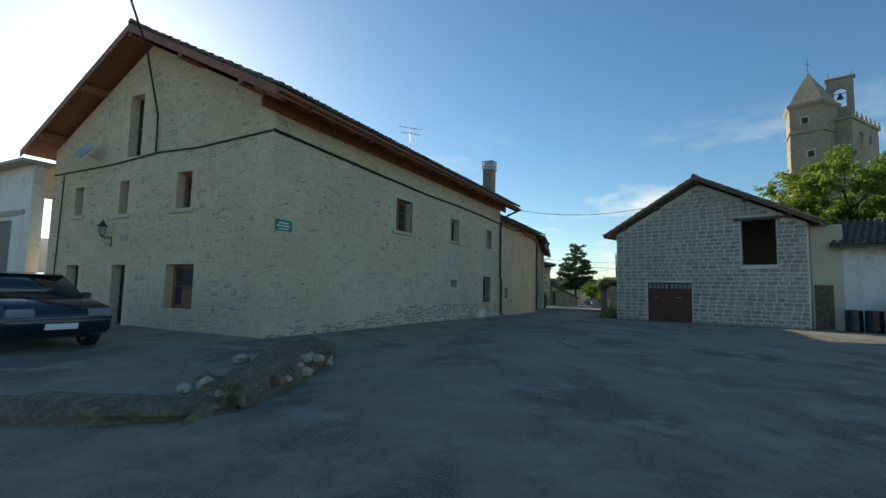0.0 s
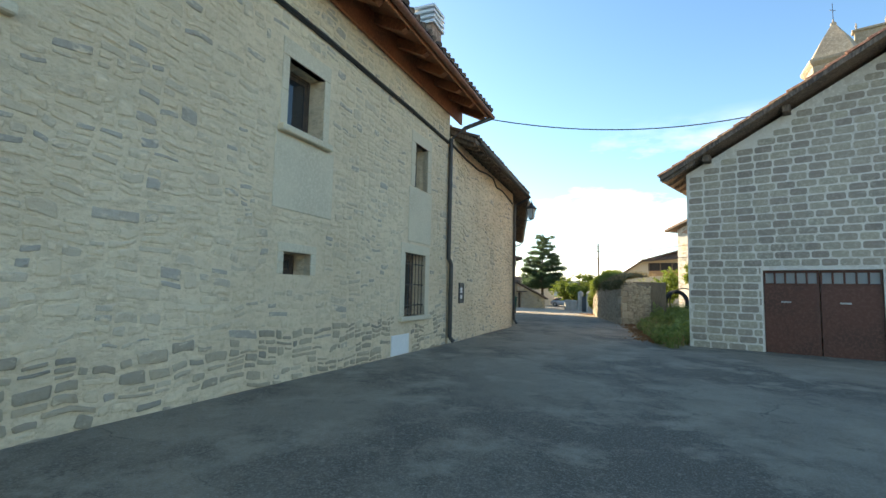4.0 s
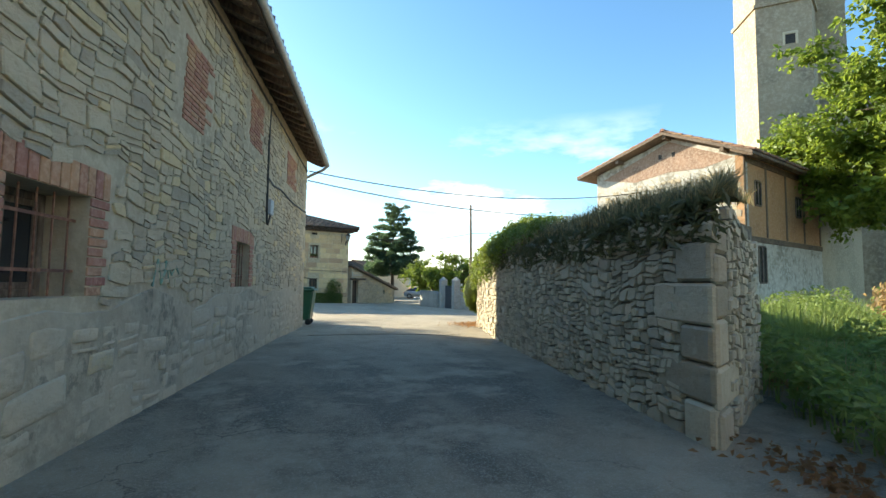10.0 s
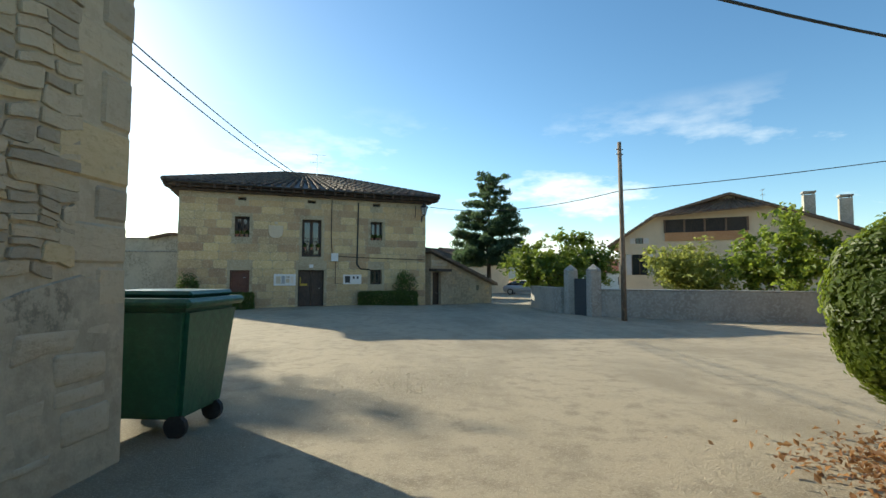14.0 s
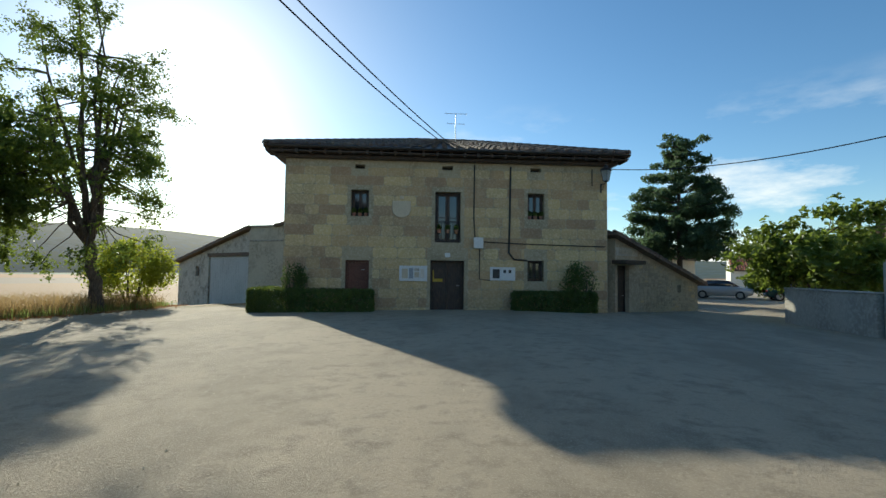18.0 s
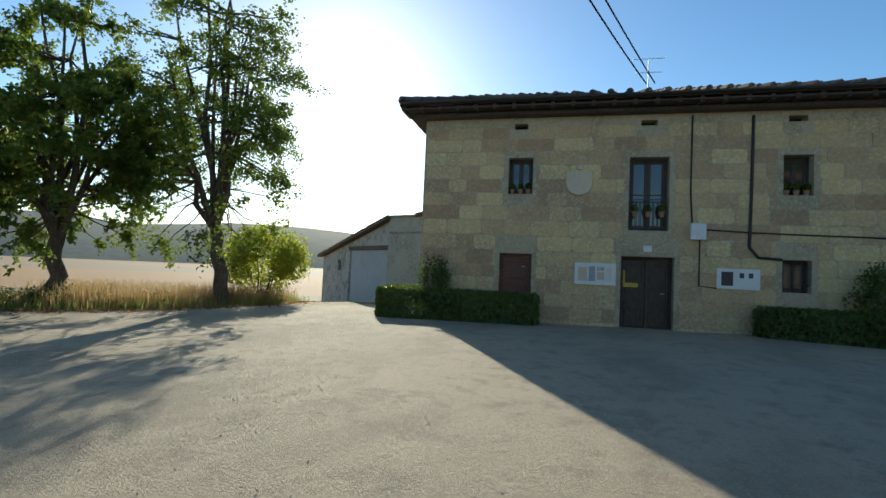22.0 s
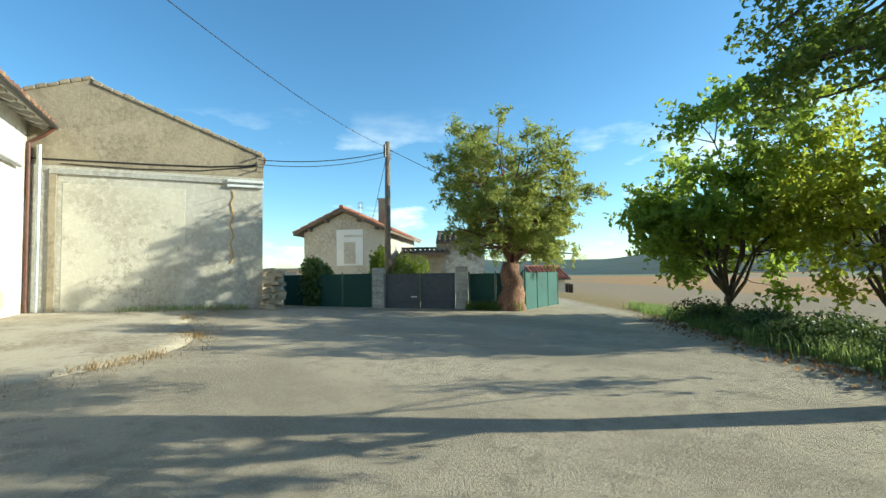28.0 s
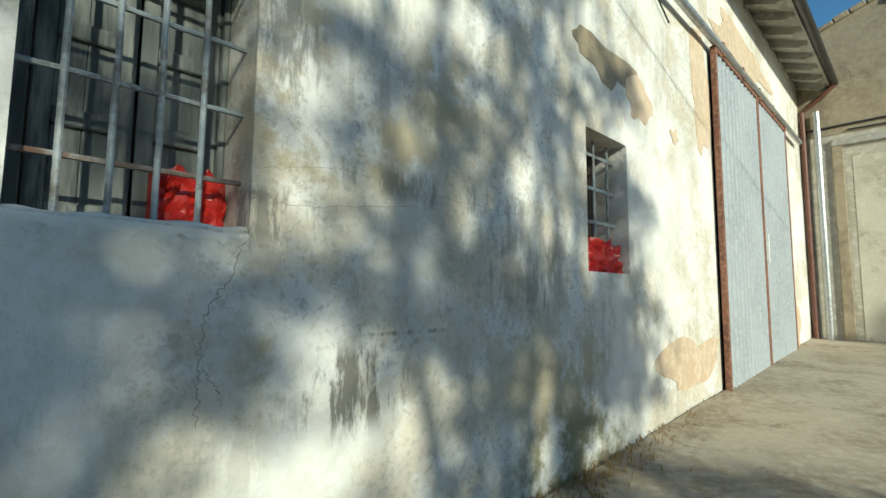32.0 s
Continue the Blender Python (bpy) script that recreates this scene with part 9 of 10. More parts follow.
for i in range(150):
    u = rnd.random()
    x, y = -0.45 + 0.35 * u + rnd.gauss(0, 0.2), 5.3 + 3.3 * u + rnd.gauss(0, 0.2)
    r = rnd.uniform(0.05, 0.15)
    bm = bmesh.new()
    bmesh.ops.create_icosphere(bm, subdivisions=1, radius=r)
    for v in bm.verts:
        v.co *= 1 + 0.4 * noise.noise(v.co * 5 + Vector((i * 3.1, 0, 0)))
        v.co.z *= 0.7
    bmesh.ops.translate(bm, verts=bm.verts[:], vec=(x, y, rnd.uniform(0.0, 0.32) * (0.5 + 0.5 * u)))
    part("stone", bm, M["earth"] if i % 3 else M["old_mortar"], st)

# ---- white barn: openings, door, eaves ----
bw, sw, gdoor = HOLES_W
window(white_house, PW, sw, M["wood_dark"], 0.3, 1, 2, 0.04)
grille(white_house, PW, sw, 3, 4, -0.12, 0.011, M["bar_steel"])
# two framed wooden shutters behind the bars of the big window
bm = bmesh.new()
for q in ((bw[0], bw[0] + 0.04, bw[2], bw[3]), (bw[1] - 0.025, bw[1], bw[2], bw[3]), (bw[0] + 0.04, bw[1] - 0.025, bw[3] - 0.05, bw[3])):
    ledge(bm, PW, *q, -0.36, -0.27, 0.006)
shut = part("window", bm, M["shutter_blue"], white_house, "big window closed by weathered shutters")
for s0, s1 in ((WS - 0.585, WS - 0.305), (WS - 0.295, WS - 0.028)):
    for q0, q1 in ((s0, s0 + 0.055), (s1 - 0.055, s1)):
        bm = bmesh.new()
        ledge(bm, PW, q0, q1, bw[2], bw[3] - 0.05, -0.34, -0.295, 0.005)
        part("stile", bm, M["shutter_blue"], shut)
    for z0, z1 in ((bw[2], bw[2] + 0.07), (1.275, 1.335), (1.575, 1.635), (bw[3] - 0.12, bw[3] - 0.05)):
        bm = bmesh.new()
        ledge(bm, PW, s0 + 0.056, s1 - 0.056, z0, z1, -0.338, -0.298, 0.005)
        part("cross_rail", bm, M["shutter_blue"], shut)
    for z0, z1 in ((bw[2] + 0.07, 1.275), (1.335, 1.575), (1.635, bw[3] - 0.12)):
        for k in range(2):
            w = (s1 - s0 - 0.112) / 2
            bm = bmesh.new()
            ledge(bm, PW, s0 + 0.056 + w * k + 0.001, s0 + 0.056 + w * (k + 1) - 0.001, z0, z1, -0.336, -0.32 + 0.002 * k, 0.002)
            part("shutter_panel", bm, M["shutter_blue"], shut)
# hand-made grille of round uprights threaded through flat rails
iron = None
for z in (1.13, 1.385, 1.635, 1.885):
    bm = bmesh.new()
    pts = [PW.at(WS - 0.64 + 0.65 * i / 8, z + 0.004 * noise.noise((i * 0.7, z * 9, 2)), -0.1 + 0.004 * noise.noise((i * 0.7, z * 5, 7))) for i in range(9)]
    tube(bm, pts, 0.0095, 6)
    ob = part("rail", bm, M["bar_rust"] if z < 1.2 else M["bar_steel"], iron or white_house)
    if iron is None:
        iron = ob
        iron.name = "window_grille"
for s0 in (-0.52, -0.395, -0.27, -0.142):
    bm = bmesh.new()
    tube(bm, [PW.at(WS + s0 + 0.003 * noise.noise((i * 0.9, s0 * 9, 4)), 0.95 + 1.03 * i / 8, -0.088) for i in range(9)], 0.0105, 8)
    part("bar", bm, M["bar_steel"], iron)
# lumpy plastered sill
bm = bmesh.new()
rows_ = []
for j in range(9):
    row = []
    for i in range(25):
        s0, k = WS - 0.628 + 0.626 * i / 24, -0.3 + 0.32 * j / 8
        z = 0.965 + 0.012 * noise.noise((s0 * 9, k * 12, 1)) + 0.006 * noise.noise((s0 * 30, k * 30, 5)) - 0.03 * max(0.0, (j - 6) / 2) ** 2
        row.append(bm.verts.new(PW.at(s0, z, k if j < 8 else 0.006)))
    rows_.append(row)
rows_.append([bm.verts.new(PW.at(WS - 0.628 + 0.626 * i / 24, 0.905 + 0.02 * noise.noise((i * 0.6, 3, 3)), -0.002)) for i in range(25)])
for r0, r1 in zip(rows_, rows_[1:]):
    for i in range(24):
        bm.faces.new((r0[i], r0[i + 1], r1[i + 1], r1[i]))
part("window_sill", bm, M["white"], white_house, "lumpy whitewashed sill", smooth=True)
for name_, h, s0, s1, z0, z1 in (("big", bw, bw[1] - 0.25, bw[1] - 0.012, bw[2] + 0.015, bw[2] + 0.215), ("small", sw, sw[0] + 0.06, sw[1] - 0.03, sw[2] + 0.0, sw[2] + 0.24)):
    t = thing("red_rag", "crumpled red plastic bag lying behind the window bars", "bag", "red bags", at=PW.at(s0, z0))
    bm = bmesh.new()
    nx, nz = 14, 8
    gridv = [[bm.verts.new(PW.at(s0 + (s1 - s0) * i / nx, z0 + (z1 - z0) * j / nz * (1 - 0.12 * math.sin(i * 1.1)), (-0.2 if name_ == "big" else -0.06) + (0.04 if name_ == "big" else 0.09) * noise.noise((i * 0.45, j * 0.6, len(name_))))) for i in range(nx + 1)] for j in range(nz + 1)]
    backv = [[bm.verts.new(PW.at(s0 + (s1 - s0) * i / nx, z0 + (z1 - z0) * j / nz * 0.95, -0.3)) for i in (0, nx)] for j in (0, nz)]
    for j in range(nz):
        for i in range(nx):
            bm.faces.new((gridv[j][i], gridv[j][i + 1], gridv[j + 1][i + 1], gridv[j + 1][i]))
    bm.faces.new([gridv[nz][i] for i in range(nx + 1)] + [backv[1][1], backv[1][0]])
    bm.faces.new([gridv[j][0] for j in range(nz + 1)] + [backv[1][0], backv[0][0]])
    bm.faces.new([gridv[j][nx] for j in range(nz + 1)] + [backv[1][1], backv[0][1]])
    part("bag", bm, M["red_cloth"], t, smooth=False)
# worn places where the whitewash has fallen, each a thin raised edge of bare plaster


def patch(pl, parent, s, z, rs, rz, mat, seed, k=0.006, name="bare_patch", label=""):
    rnd = random.Random(seed)
    bm = bmesh.new()
    n = 26
    ring = []
    for i in range(n):
        u = 2 * math.pi * i / n
        r = 0.75 + 0.5 * noise.noise((math.cos(u) * 1.6 + seed, math.sin(u) * 1.6, seed * 0.3))
        ring.append((s + rs * r * math.cos(u), z + rz * r * math.sin(u)))
    f = [bm.verts.new(pl.at(a, b, k)) for a, b in ring]
    g = [bm.verts.new(pl.at(a, b, -0.004)) for a, b in ring]
    bm.faces.new(f)
    for i in range(n):
        bm.faces.new((f[i], f[(i + 1) % n], g[(i + 1) % n], g[i]))
    return part(name, bm, mat, parent, label)


for i, (s, z, rs, rz, m) in enumerate(((WS + 2.7, 2.52, 0.7, 0.19, "dark_plaster"), (WS + 3.3, 2.38, 0.4, 0.24, "peach"), (WS + 4.95, 3.0, 0.42, 0.85, "peach"), (WS + 7.0, 4.2, 1.9, 0.32, "peach"), (WS + 4.4, 0.1, 1.0, 0.35, "peach"), (WS + 4.1, 2.28, 0.13, 0.09, "peach"), (WS + 9.8, 0.2, 0.4, 0.5, "peach"))):
    patch(PW, white_house, s, z, rs, rz, M[m], i + 1, 0.005 + 0.0005 * i, label="patch of bare plaster")
# cracks
for pts in (((WS, 0.96), (WS - 0.03, 0.87), (WS - 0.06, 0.77), (WS - 0.12, 0.7), (WS - 0.13, 0.63), (WS - 0.14, 0.52), (WS - 0.14, 0.42), (WS - 0.14, 0.3)), ((WS - 0.13, 0.5), (WS - 0.1, 0.45), (WS - 0.06, 0.4)), ((WS + 0.03, 1.18), (WS + 0.35, 1.24), (WS + 0.85, 1.21), (WS + 1.68, 1.19)), ((WS, 1.07), (WS + 0.19, 1.06), (WS + 0.85, 1.15))):
    bm = bmesh.new()
    fine_ = []
    for p_, q_ in zip(pts, pts[1:]):
        for k in range(8):
            u = k / 8
            fine_.append((p_[0] + (q_[0] - p_[0]) * u + 0.022 * noise.noise((p_[0] * 9 + k * 0.9, p_[1] * 7, 1)), p_[1] + (q_[1] - p_[1]) * u + 0.015 * noise.noise((p_[1] * 9 + k * 0.9, p_[0] * 7, 2))))
    tube(bm, [PW.at(s, z, 0.0) for s, z in fine_], 0.0016 if pts[0][1] < 1 else 0.0008, 4)
    part("crack", bm, M["dark_plaster"], white_house)
# corrugated double door on an overhead rail
door = thing("barn_door", "tall grey corrugated steel sliding door with brown edge frame", "door", at=PW.at(gdoor[0], -0.45))
for i in range(2):
    s0, s1 = gdoor[0] - 0.08 + 1.98 * i, gdoor[0] - 0.08 + 1.98 * (i + 1)
    n = 46
    bm = bmesh.new()
    pr = []
    for j in range(n + 1):
        s = s0 + 0.03 + (s1 - s0 - 0.06) * j / n
        pr.append((s, 0.07 + (0.018 if j % 4 in (1, 2) else 0.0)))
    fr = [[bm.verts.new(PW.at(s, z, k)) for s, k in pr] for z in (-0.4, 3.6)]
    bk = [[bm.verts.new(PW.at(s, z, k - 0.006)) for s, k in pr] for z in (-0.4, 3.6)]
    for j in range(n):
        bm.faces.new((fr[0][j], fr[0][j + 1], fr[1][j + 1], fr[1][j]))
        bm.faces.new((bk[0][j], bk[1][j], bk[1][j + 1], bk[0][j + 1]))
    leaf = part("leaf", bm, M["metal_grey"], door, "grey corrugated sheet leaf")
    for q in ((s0, s0 + 0.05, -0.43, 3.64), (s1 - 0.05, s1, -0.43, 3.64), (s0, s1, -0.45, -0.4), (s0, s1, 3.58, 3.64)):
        bm = bmesh.new()
        ledge(bm, PW, *q, 0.04, 0.1, 0.006)
        part("edge_frame", bm, M["rust"], leaf)
bm = bmesh.new()
tube(bm, [PW.at(WS + 3.5, 3.66, 0.1), PW.at(WS + 10.6, 3.72, 0.1)], 0.045, 8)
part("top_rail", bm, M["galvanised"], door, "galvanised hanging rail")
for i in range(5):
    bm = bmesh.new()
    ledge(bm, PW, gdoor[0] + 0.2 + 0.9 * i, gdoor[0] + 0.26 + 0.9 * i, 3.6, 3.78, 0.06, 0.12, 0.005)
    part("hanger", bm, M["rust"], door)
bm = bmesh.new()
ledge(bm, PW, gdoor[0] + 1.9, gdoor[0] + 1.93, 1.2, 1.6, 0.1, 0.14, 0.004)
part("door_handle", bm, M["sign_white"], door)
gable_roof(white_house, PW, -0.2, PW.len + 0.05, 5.3, 0.55, 0.4, 5.0, M["tile"], M["concrete"], seed=61, both=False)
rafters(white_house, PW, 0.2, PW.len - 0.1, 5.3, 0.55, 0.4, 0.55, M["concrete"], 0.14, 0.13, 0.12)
gutter(white_house, PW.at(-0.2, 5.05, 0.62), PW.at(PW.len + 0.1, 5.0, 0.62), 0.07, M["metal_dark"])
downpipe(white_house, [PW.at(PW.len - 0.1, 4.95, 0.62), PW.at(PW.len - 0.1, 4.7, 0.35), PW.at(PW.len - 0.12, 4.5, 0.08), PW.at(PW.len - 0.12, 0.0, 0.08), PW.at(PW.len - 0.12, -0.42, 0.14)], 0.045, M["metal_brown"], PW, [(PW.len - 0.12, 3.0, 0.08), (PW.len - 0.12, 1.2, 0.08)])
a, b = PW.at(0, 0), PW.at(0, 0, -5)
bm = bmesh.new()
wall(bm, Plane((a.x, a.y), (b.x, b.y), -1), 0.5, 5, -1.2, 5.1, 0.4)
part("end_wall", bm, M["white"], white_house)
bm = bmesh.new()
ledge(bm, PW, 0.0, PW.len, -1.2, 5.1, -5.4, -5.0, 0)
part("back_wall", bm, M["white"], white_house)
overhead_cable((4.45, 54.5, 5.0), (-11.45, 47.35, 5.3), 0.55, 0.007, "thin black wire from the pole to the barn corner")
wall_cable(white_house, PW, [(WS + 1.2, 4.6), (WS + 2.4, 4.2), (WS + 3.4, 3.7), (WS + 4.0, 3.4)], 0.008, 0.03)
rnd = random.Random(113)
tuft = []
for i in range(700):
    s = WS + 2.3 + rnd.gauss(0, 0.9) + (2.4 if i % 5 == 0 else 0)
    p = PW.at(s, 0, abs(rnd.gauss(0.08, 0.12)))
    tuft.append((p.x, p.y, ground_z(p.x, p.y)))
blades("wall_foot_grass", "dry grass tufts along the foot of the white wall", "grass", tuft, 0.08, 0.006, M["dry_grass"], 114, 0.7)

# ---- grey barn ----
bm = bmesh.new()
ledge(bm, PK, 0.55, PK.len, 3.7, 3.85, 0.0, 0.06, 0.01)
part("ledge", bm, M["concrete"], grey_barn, "grey string course")
bm = bmesh.new()
ledge(bm, PK, 0.55, 0.72, -0.9, 3.7, 0.0, 0.05, 0.01)
part("pilaster", bm, M["dark_plaster"], grey_barn)
bm = bmesh.new()
us = [-0.05, 1.3, PK.len + 0.02]
tp = [6.5 - 0.38 * abs(s - 1.3) for s in us]
f = [bm.verts.new(PK.at(s, 3.95, 0.012)) for s in us] + [bm.verts.new(PK.at(s, z, 0.012)) for s, z in zip(us, tp)][::-1]
bm.faces.new(f)
g = [bm.verts.new(v.co - (PK.n * 0.03).to_3d()) for v in f]
for i in range(6):
    bm.faces.new((f[i], f[(i + 1) % 6], g[(i + 1) % 6], g[i]))
part("upper_render", bm, M["dark_plaster"], grey_barn, "rough brown upper render")
bm = bmesh.new()
ledge(bm, PK, 0.85, 3.85, -0.8, 3.45, -0.02, 0.008, 0.003)
part("render_panel", bm, M["pale_render"], grey_barn, "pale cement render filling an old doorway")
for i in range(24):
    bm = bmesh.new()
    s = us[0] + (us[2] - us[0]) * i / 24
    z = 6.5 - 0.38 * abs(s - 1.3)
    tilt = math.atan(0.38) * (1 if s > 1.3 else -1)
    soft_box(bm, (0, -0.06, -0.06), (0.26, 0.5, 0.05 + 0.02 * math.sin(i * 2.3)), PK.turned(s, z) @ Euler((0, tilt, 0)).to_matrix().to_4x4(), 0.02)
    part("coping_stone", bm, M["dark_plaster"], grey_barn)
bm = bmesh.new()
ledge(bm, PK, 5.0, PK.len + 0.02, 3.6, 3.68, 0.02, 0.1, 0.01)
ledge(bm, PK, 5.0, PK.len + 0.02, 3.75, 3.83, 0.02, 0.12, 0.01)
part("light_bar", bm, M["sign_white"], grey_barn, "white wall strip light")
bm = bmesh.new()
tube(bm, [PK.at(5.15 + 0.05 * math.sin(i * 2.1), 3.5 - 0.21 * i, 0.01) for i in range(12)], 0.022, 5)
part("rust_stain", bm, M["yellow_foam"], grey_barn, "line of yellow filler in a crack")
downpipe(grey_barn, [PK.at(0.35, 4.45, 0.12), PK.at(0.35, -0.3, 0.12), PK.at(0.35, -0.42, 0.2)], 0.06, M["galvanised"], PK, [(0.35, 3.5, 0.12), (0.35, 1.8, 0.12), (0.35, 0.4, 0.12)])
wall_cable(grey_barn, PK, [(0.1, 4.1), (1.5, 4.12), (3.0, 4.15), (4.5, 4.2), (5.9, 4.35)], 0.022)
wall_cable(grey_barn, PK, [(0.8, 4.0), (2.5, 3.98), (4.2, 4.05), (5.8, 4.3)], 0.015)
bm = bmesh.new()
for z in (4.2, 4.4, 4.6):
    tube(bm, [PK.at(5.85, z, 0.0), PK.at(5.85, z, 0.22)], 0.025, 6)
part("cable_bracket", bm, M["metal_dark"], grey_barn)
a, b = PK.at(PK.len, 0), PK.at(PK.len, 0, -9)
bm = bmesh.new()
wall(bm, Plane((a.x, a.y), (b.x, b.y)), 0.5, 9, -1.2, 4.7, 0.4)
part("side_wall", bm, M["grey_plaster"], grey_barn)
bm = bmesh.new()
slab(bm, [PK.at(PK.len + 0.1, 4.65, -0.1), PK.at(1.3, 6.45, -0.1), PK.at(1.3, 6.45, -9), PK.at(PK.len + 0.1, 4.65, -9)], 0.12)
slab(bm, [PK.at(1.3, 6.45, -0.1), PK.at(-4, 4.45, -0.1), PK.at(-4, 4.45, -9), PK.at(1.3, 6.45, -9)], 0.12)
part("roof", bm, M["tile"], grey_barn)
overhead_cable(PK.at(5.9, 4.5, 0.2), (-11.45, 47.35, 5.15), 0.18, 0.016)
overhead_cable(PK.at(5.9, 4.35, 0.2), (-11.45, 47.35, 5.0), 0.2, 0.012)
# broken stump of stone wall at its corner
stp = thing("stone_stump", "broken stump of stone wall at the corner of the grey barn", "wall stump", at=PK.at(PK.len, -0.5))
rnd = random.Random(121)
for i in range(46):
    z = -0.5 + 1.5 * (i / 46)
    w = 0.42 * (1 - 0.45 * (i / 46))
    bm = bmesh.new()
    bmesh.ops.create_cube(bm, size=1)
    s = (rnd.uniform(0.22, 0.42), rnd.uniform(0.2, 0.36), rnd.uniform(0.08, 0.15))
    for v in bm.verts:
        v.co = Vector((v.co.x * s[0], v.co.y * s[1], v.co.z * s[2])) * rnd.uniform(0.85, 1.1)
    p = PK.at(PK.len + 0.35 + rnd.uniform(-w, w) * 0.7, z, 0.15 + rnd.uniform(-w, w))
    bmesh.ops.transform(bm, matrix=Matrix.Translation(p) @ Euler((rnd.uniform(-.15, .15), rnd.uniform(-.15, .15), rnd.uniform(0, 3))).to_matrix().to_4x4(), verts=bm.verts[:])
    part("stone", bm, M["old_piece"], stp)

# ---- gate, fence, cottage ----
PGT = Plane((-9.9, 46.0), (-12.6, 50.9), out=1)


gfence = thing("gate", "dark grey sheet-metal double gate between pale block pillars", "gate", at=PGT.at(3, -0.6))
GZ = -0.66
for s in (1.75, 4.55):
    for j in range(8):
        bm = bmesh.new()
        sub = bmesh.new()
        box(sub, (s - 0.2, -0.2, GZ + 0.205 * j), (s + 0.2, 0.2, GZ + 0.205 * j + 0.197))
        bmesh.ops.bevel(sub, geom=sub.edges[:], offset=0.012, segments=1, affect="EDGES")
        put(bm, sub, PGT.turned(0, 0))
        part("pillar_block", bm, M["concrete_piece"], gfence)
for i in range(2):
    s0, s1 = 1.98 + 1.18 * i, 1.98 + 1.18 * (i + 1) - 0.02
    bm = bmesh.new()
    ledge(bm, PGT, s0, s1, GZ + 0.06, GZ + 1.42, -0.02, 0.02, 0.005)
    for z0, z1 in ((GZ + 0.06, GZ + 0.12), (GZ + 0.5, GZ + 0.55), (GZ + 1.36, GZ + 1.42)):
        ledge(bm, PGT, s0, s1, z0, z1, 0.02, 0.045, 0.004)
    for s in (s0, s1 - 0.05):
        ledge(bm, PGT, s, s + 0.05, GZ + 0.06, GZ + 1.42, 0.02, 0.045, 0.004)
    leaf = part("gate_leaf", bm, M["gate_grey"], gfence, "dark grey gate leaf")
    if i == 0:
        bm = bmesh.new()
        ledge(bm, PGT, s1 - 0.3, s1 - 0.1, GZ + 0.62, GZ + 0.66, 0.045, 0.07, 0.004)
        part("gate_handle", bm, M["sign_white"], leaf)
fence_l = thing("fence", "green cloth-covered wire fence on a low stone base", "fence", "garden fences", at=PGT.at(0, GZ))
for s0, s1, par in ((-1.6, 1.5, fence_l),):
    for i in range(4):
        s = s0 + (s1 - s0) * i / 3
        bm = bmesh.new()
        tube(bm, [PGT.at(s, GZ, 0), PGT.at(s, GZ + 1.5, 0)], 0.025, 8)
        part("post", bm, M["green_plastic"], par)
        if i < 3:
            bm = bmesh.new()
            ledge(bm, PGT, s + 0.03, s + (s1 - s0) / 3 - 0.03, GZ + 0.2, GZ + 1.45, -0.006, 0.006, 0)
            part("panel", bm, M["mesh_green"], par, "dark green mesh cloth")
    bm = bmesh.new()
    ledge(bm, PGT, s0 - 0.1, s1 + 0.1, GZ - 0.4, GZ + 0.2, -0.15, 0.15, 0.03)
    part("base", bm, M["old_stone"], par, "rough stone footing")
fence_r = thing("fence", "green cloth fence turning the corner at the willow", "fence", "garden fences", at=PGT.at(6, GZ))
PGR = Plane(PGT.at(4.75, 0).to_2d(), (-12.75, 51.95), out=1)
PGS2 = Plane((-12.75, 51.95), (-15.6, 52.0), out=-1)
for q, n, mat in ((PGR, 2, M["mesh_green"]), (PGS2, 3, M["mesh_teal"])):
    for i in range(n + 1):
        s = 0.05 + (q.len - 0.1) * i / n
        bm = bmesh.new()
        tube(bm, [q.at(s, GZ - 0.2, 0), q.at(s, GZ + 1.45, 0)], 0.025, 8)
        part("post", bm, M["green_plastic"], fence_r)
        if i < n:
            bm = bmesh.new()
            ledge(bm, q, s + 0.03, s + (q.len - 0.1) / n - 0.03, GZ + 0.1, GZ + 1.38, -0.006, 0.006, 0)
            part("panel", bm, mat, fence_r, "dark green mesh cloth" if q is PGR else "faded teal mesh cloth")
rnd = random.Random(131)
gl = [(x, y, gz(x, y)) for x, y in [((PGR.at(rnd.uniform(0, PGR.len), 0, rnd.uniform(0.0, 0.5))).to_2d()) for i in range(900)]]
blades("fence_weeds", "weeds along the foot of the fence", "weeds", gl, 0.3, 0.01, M["weed"], 132, 0.5)
shrub("dense ivy bush over the garden fence", PGT.at(-0.5, GZ, -0.35), (0.95, 0.6, 1.05), 5200, 0.09, M["leaf_ivy"], 133)
# cottage
a, b, c, e = 1.9, 3.0, 1.25, 3.0
CSL = 0.47
bm = bmesh.new()
ledge(bm, PC, a - 0.15, b + 0.15, c, e + 0.1, 0.0, 0.04, 0.006)
cw = part("window", bm, M["sign_white"], cottage, "white-framed window with a roller blind")
bm = bmesh.new()
ledge(bm, PC, a + 0.25, b - 0.25, c + 0.1, e - 0.55, 0.04, 0.06, 0.004)
part("blind", bm, M["grey_plaster"], cw, "grey roller blind")
for i in range(8):
    bm = bmesh.new()
    ledge(bm, PC, a + 0.28 + 0.12 * i, a + 0.36 + 0.12 * i, e - 0.3, e - 0.18, 0.04, 0.045, 0)
    part("lettering_bar", bm, M["grey_plaster"], cw)
a_, b_ = PC.at(0, 0), PC.at(0, 0, -8)
PCS = Plane((a_.x, a_.y), (b_.x, b_.y), -1)
bm = bmesh.new()
wall(bm, PCS, 0.4, 8, -1.2, 3.0, 0.4)
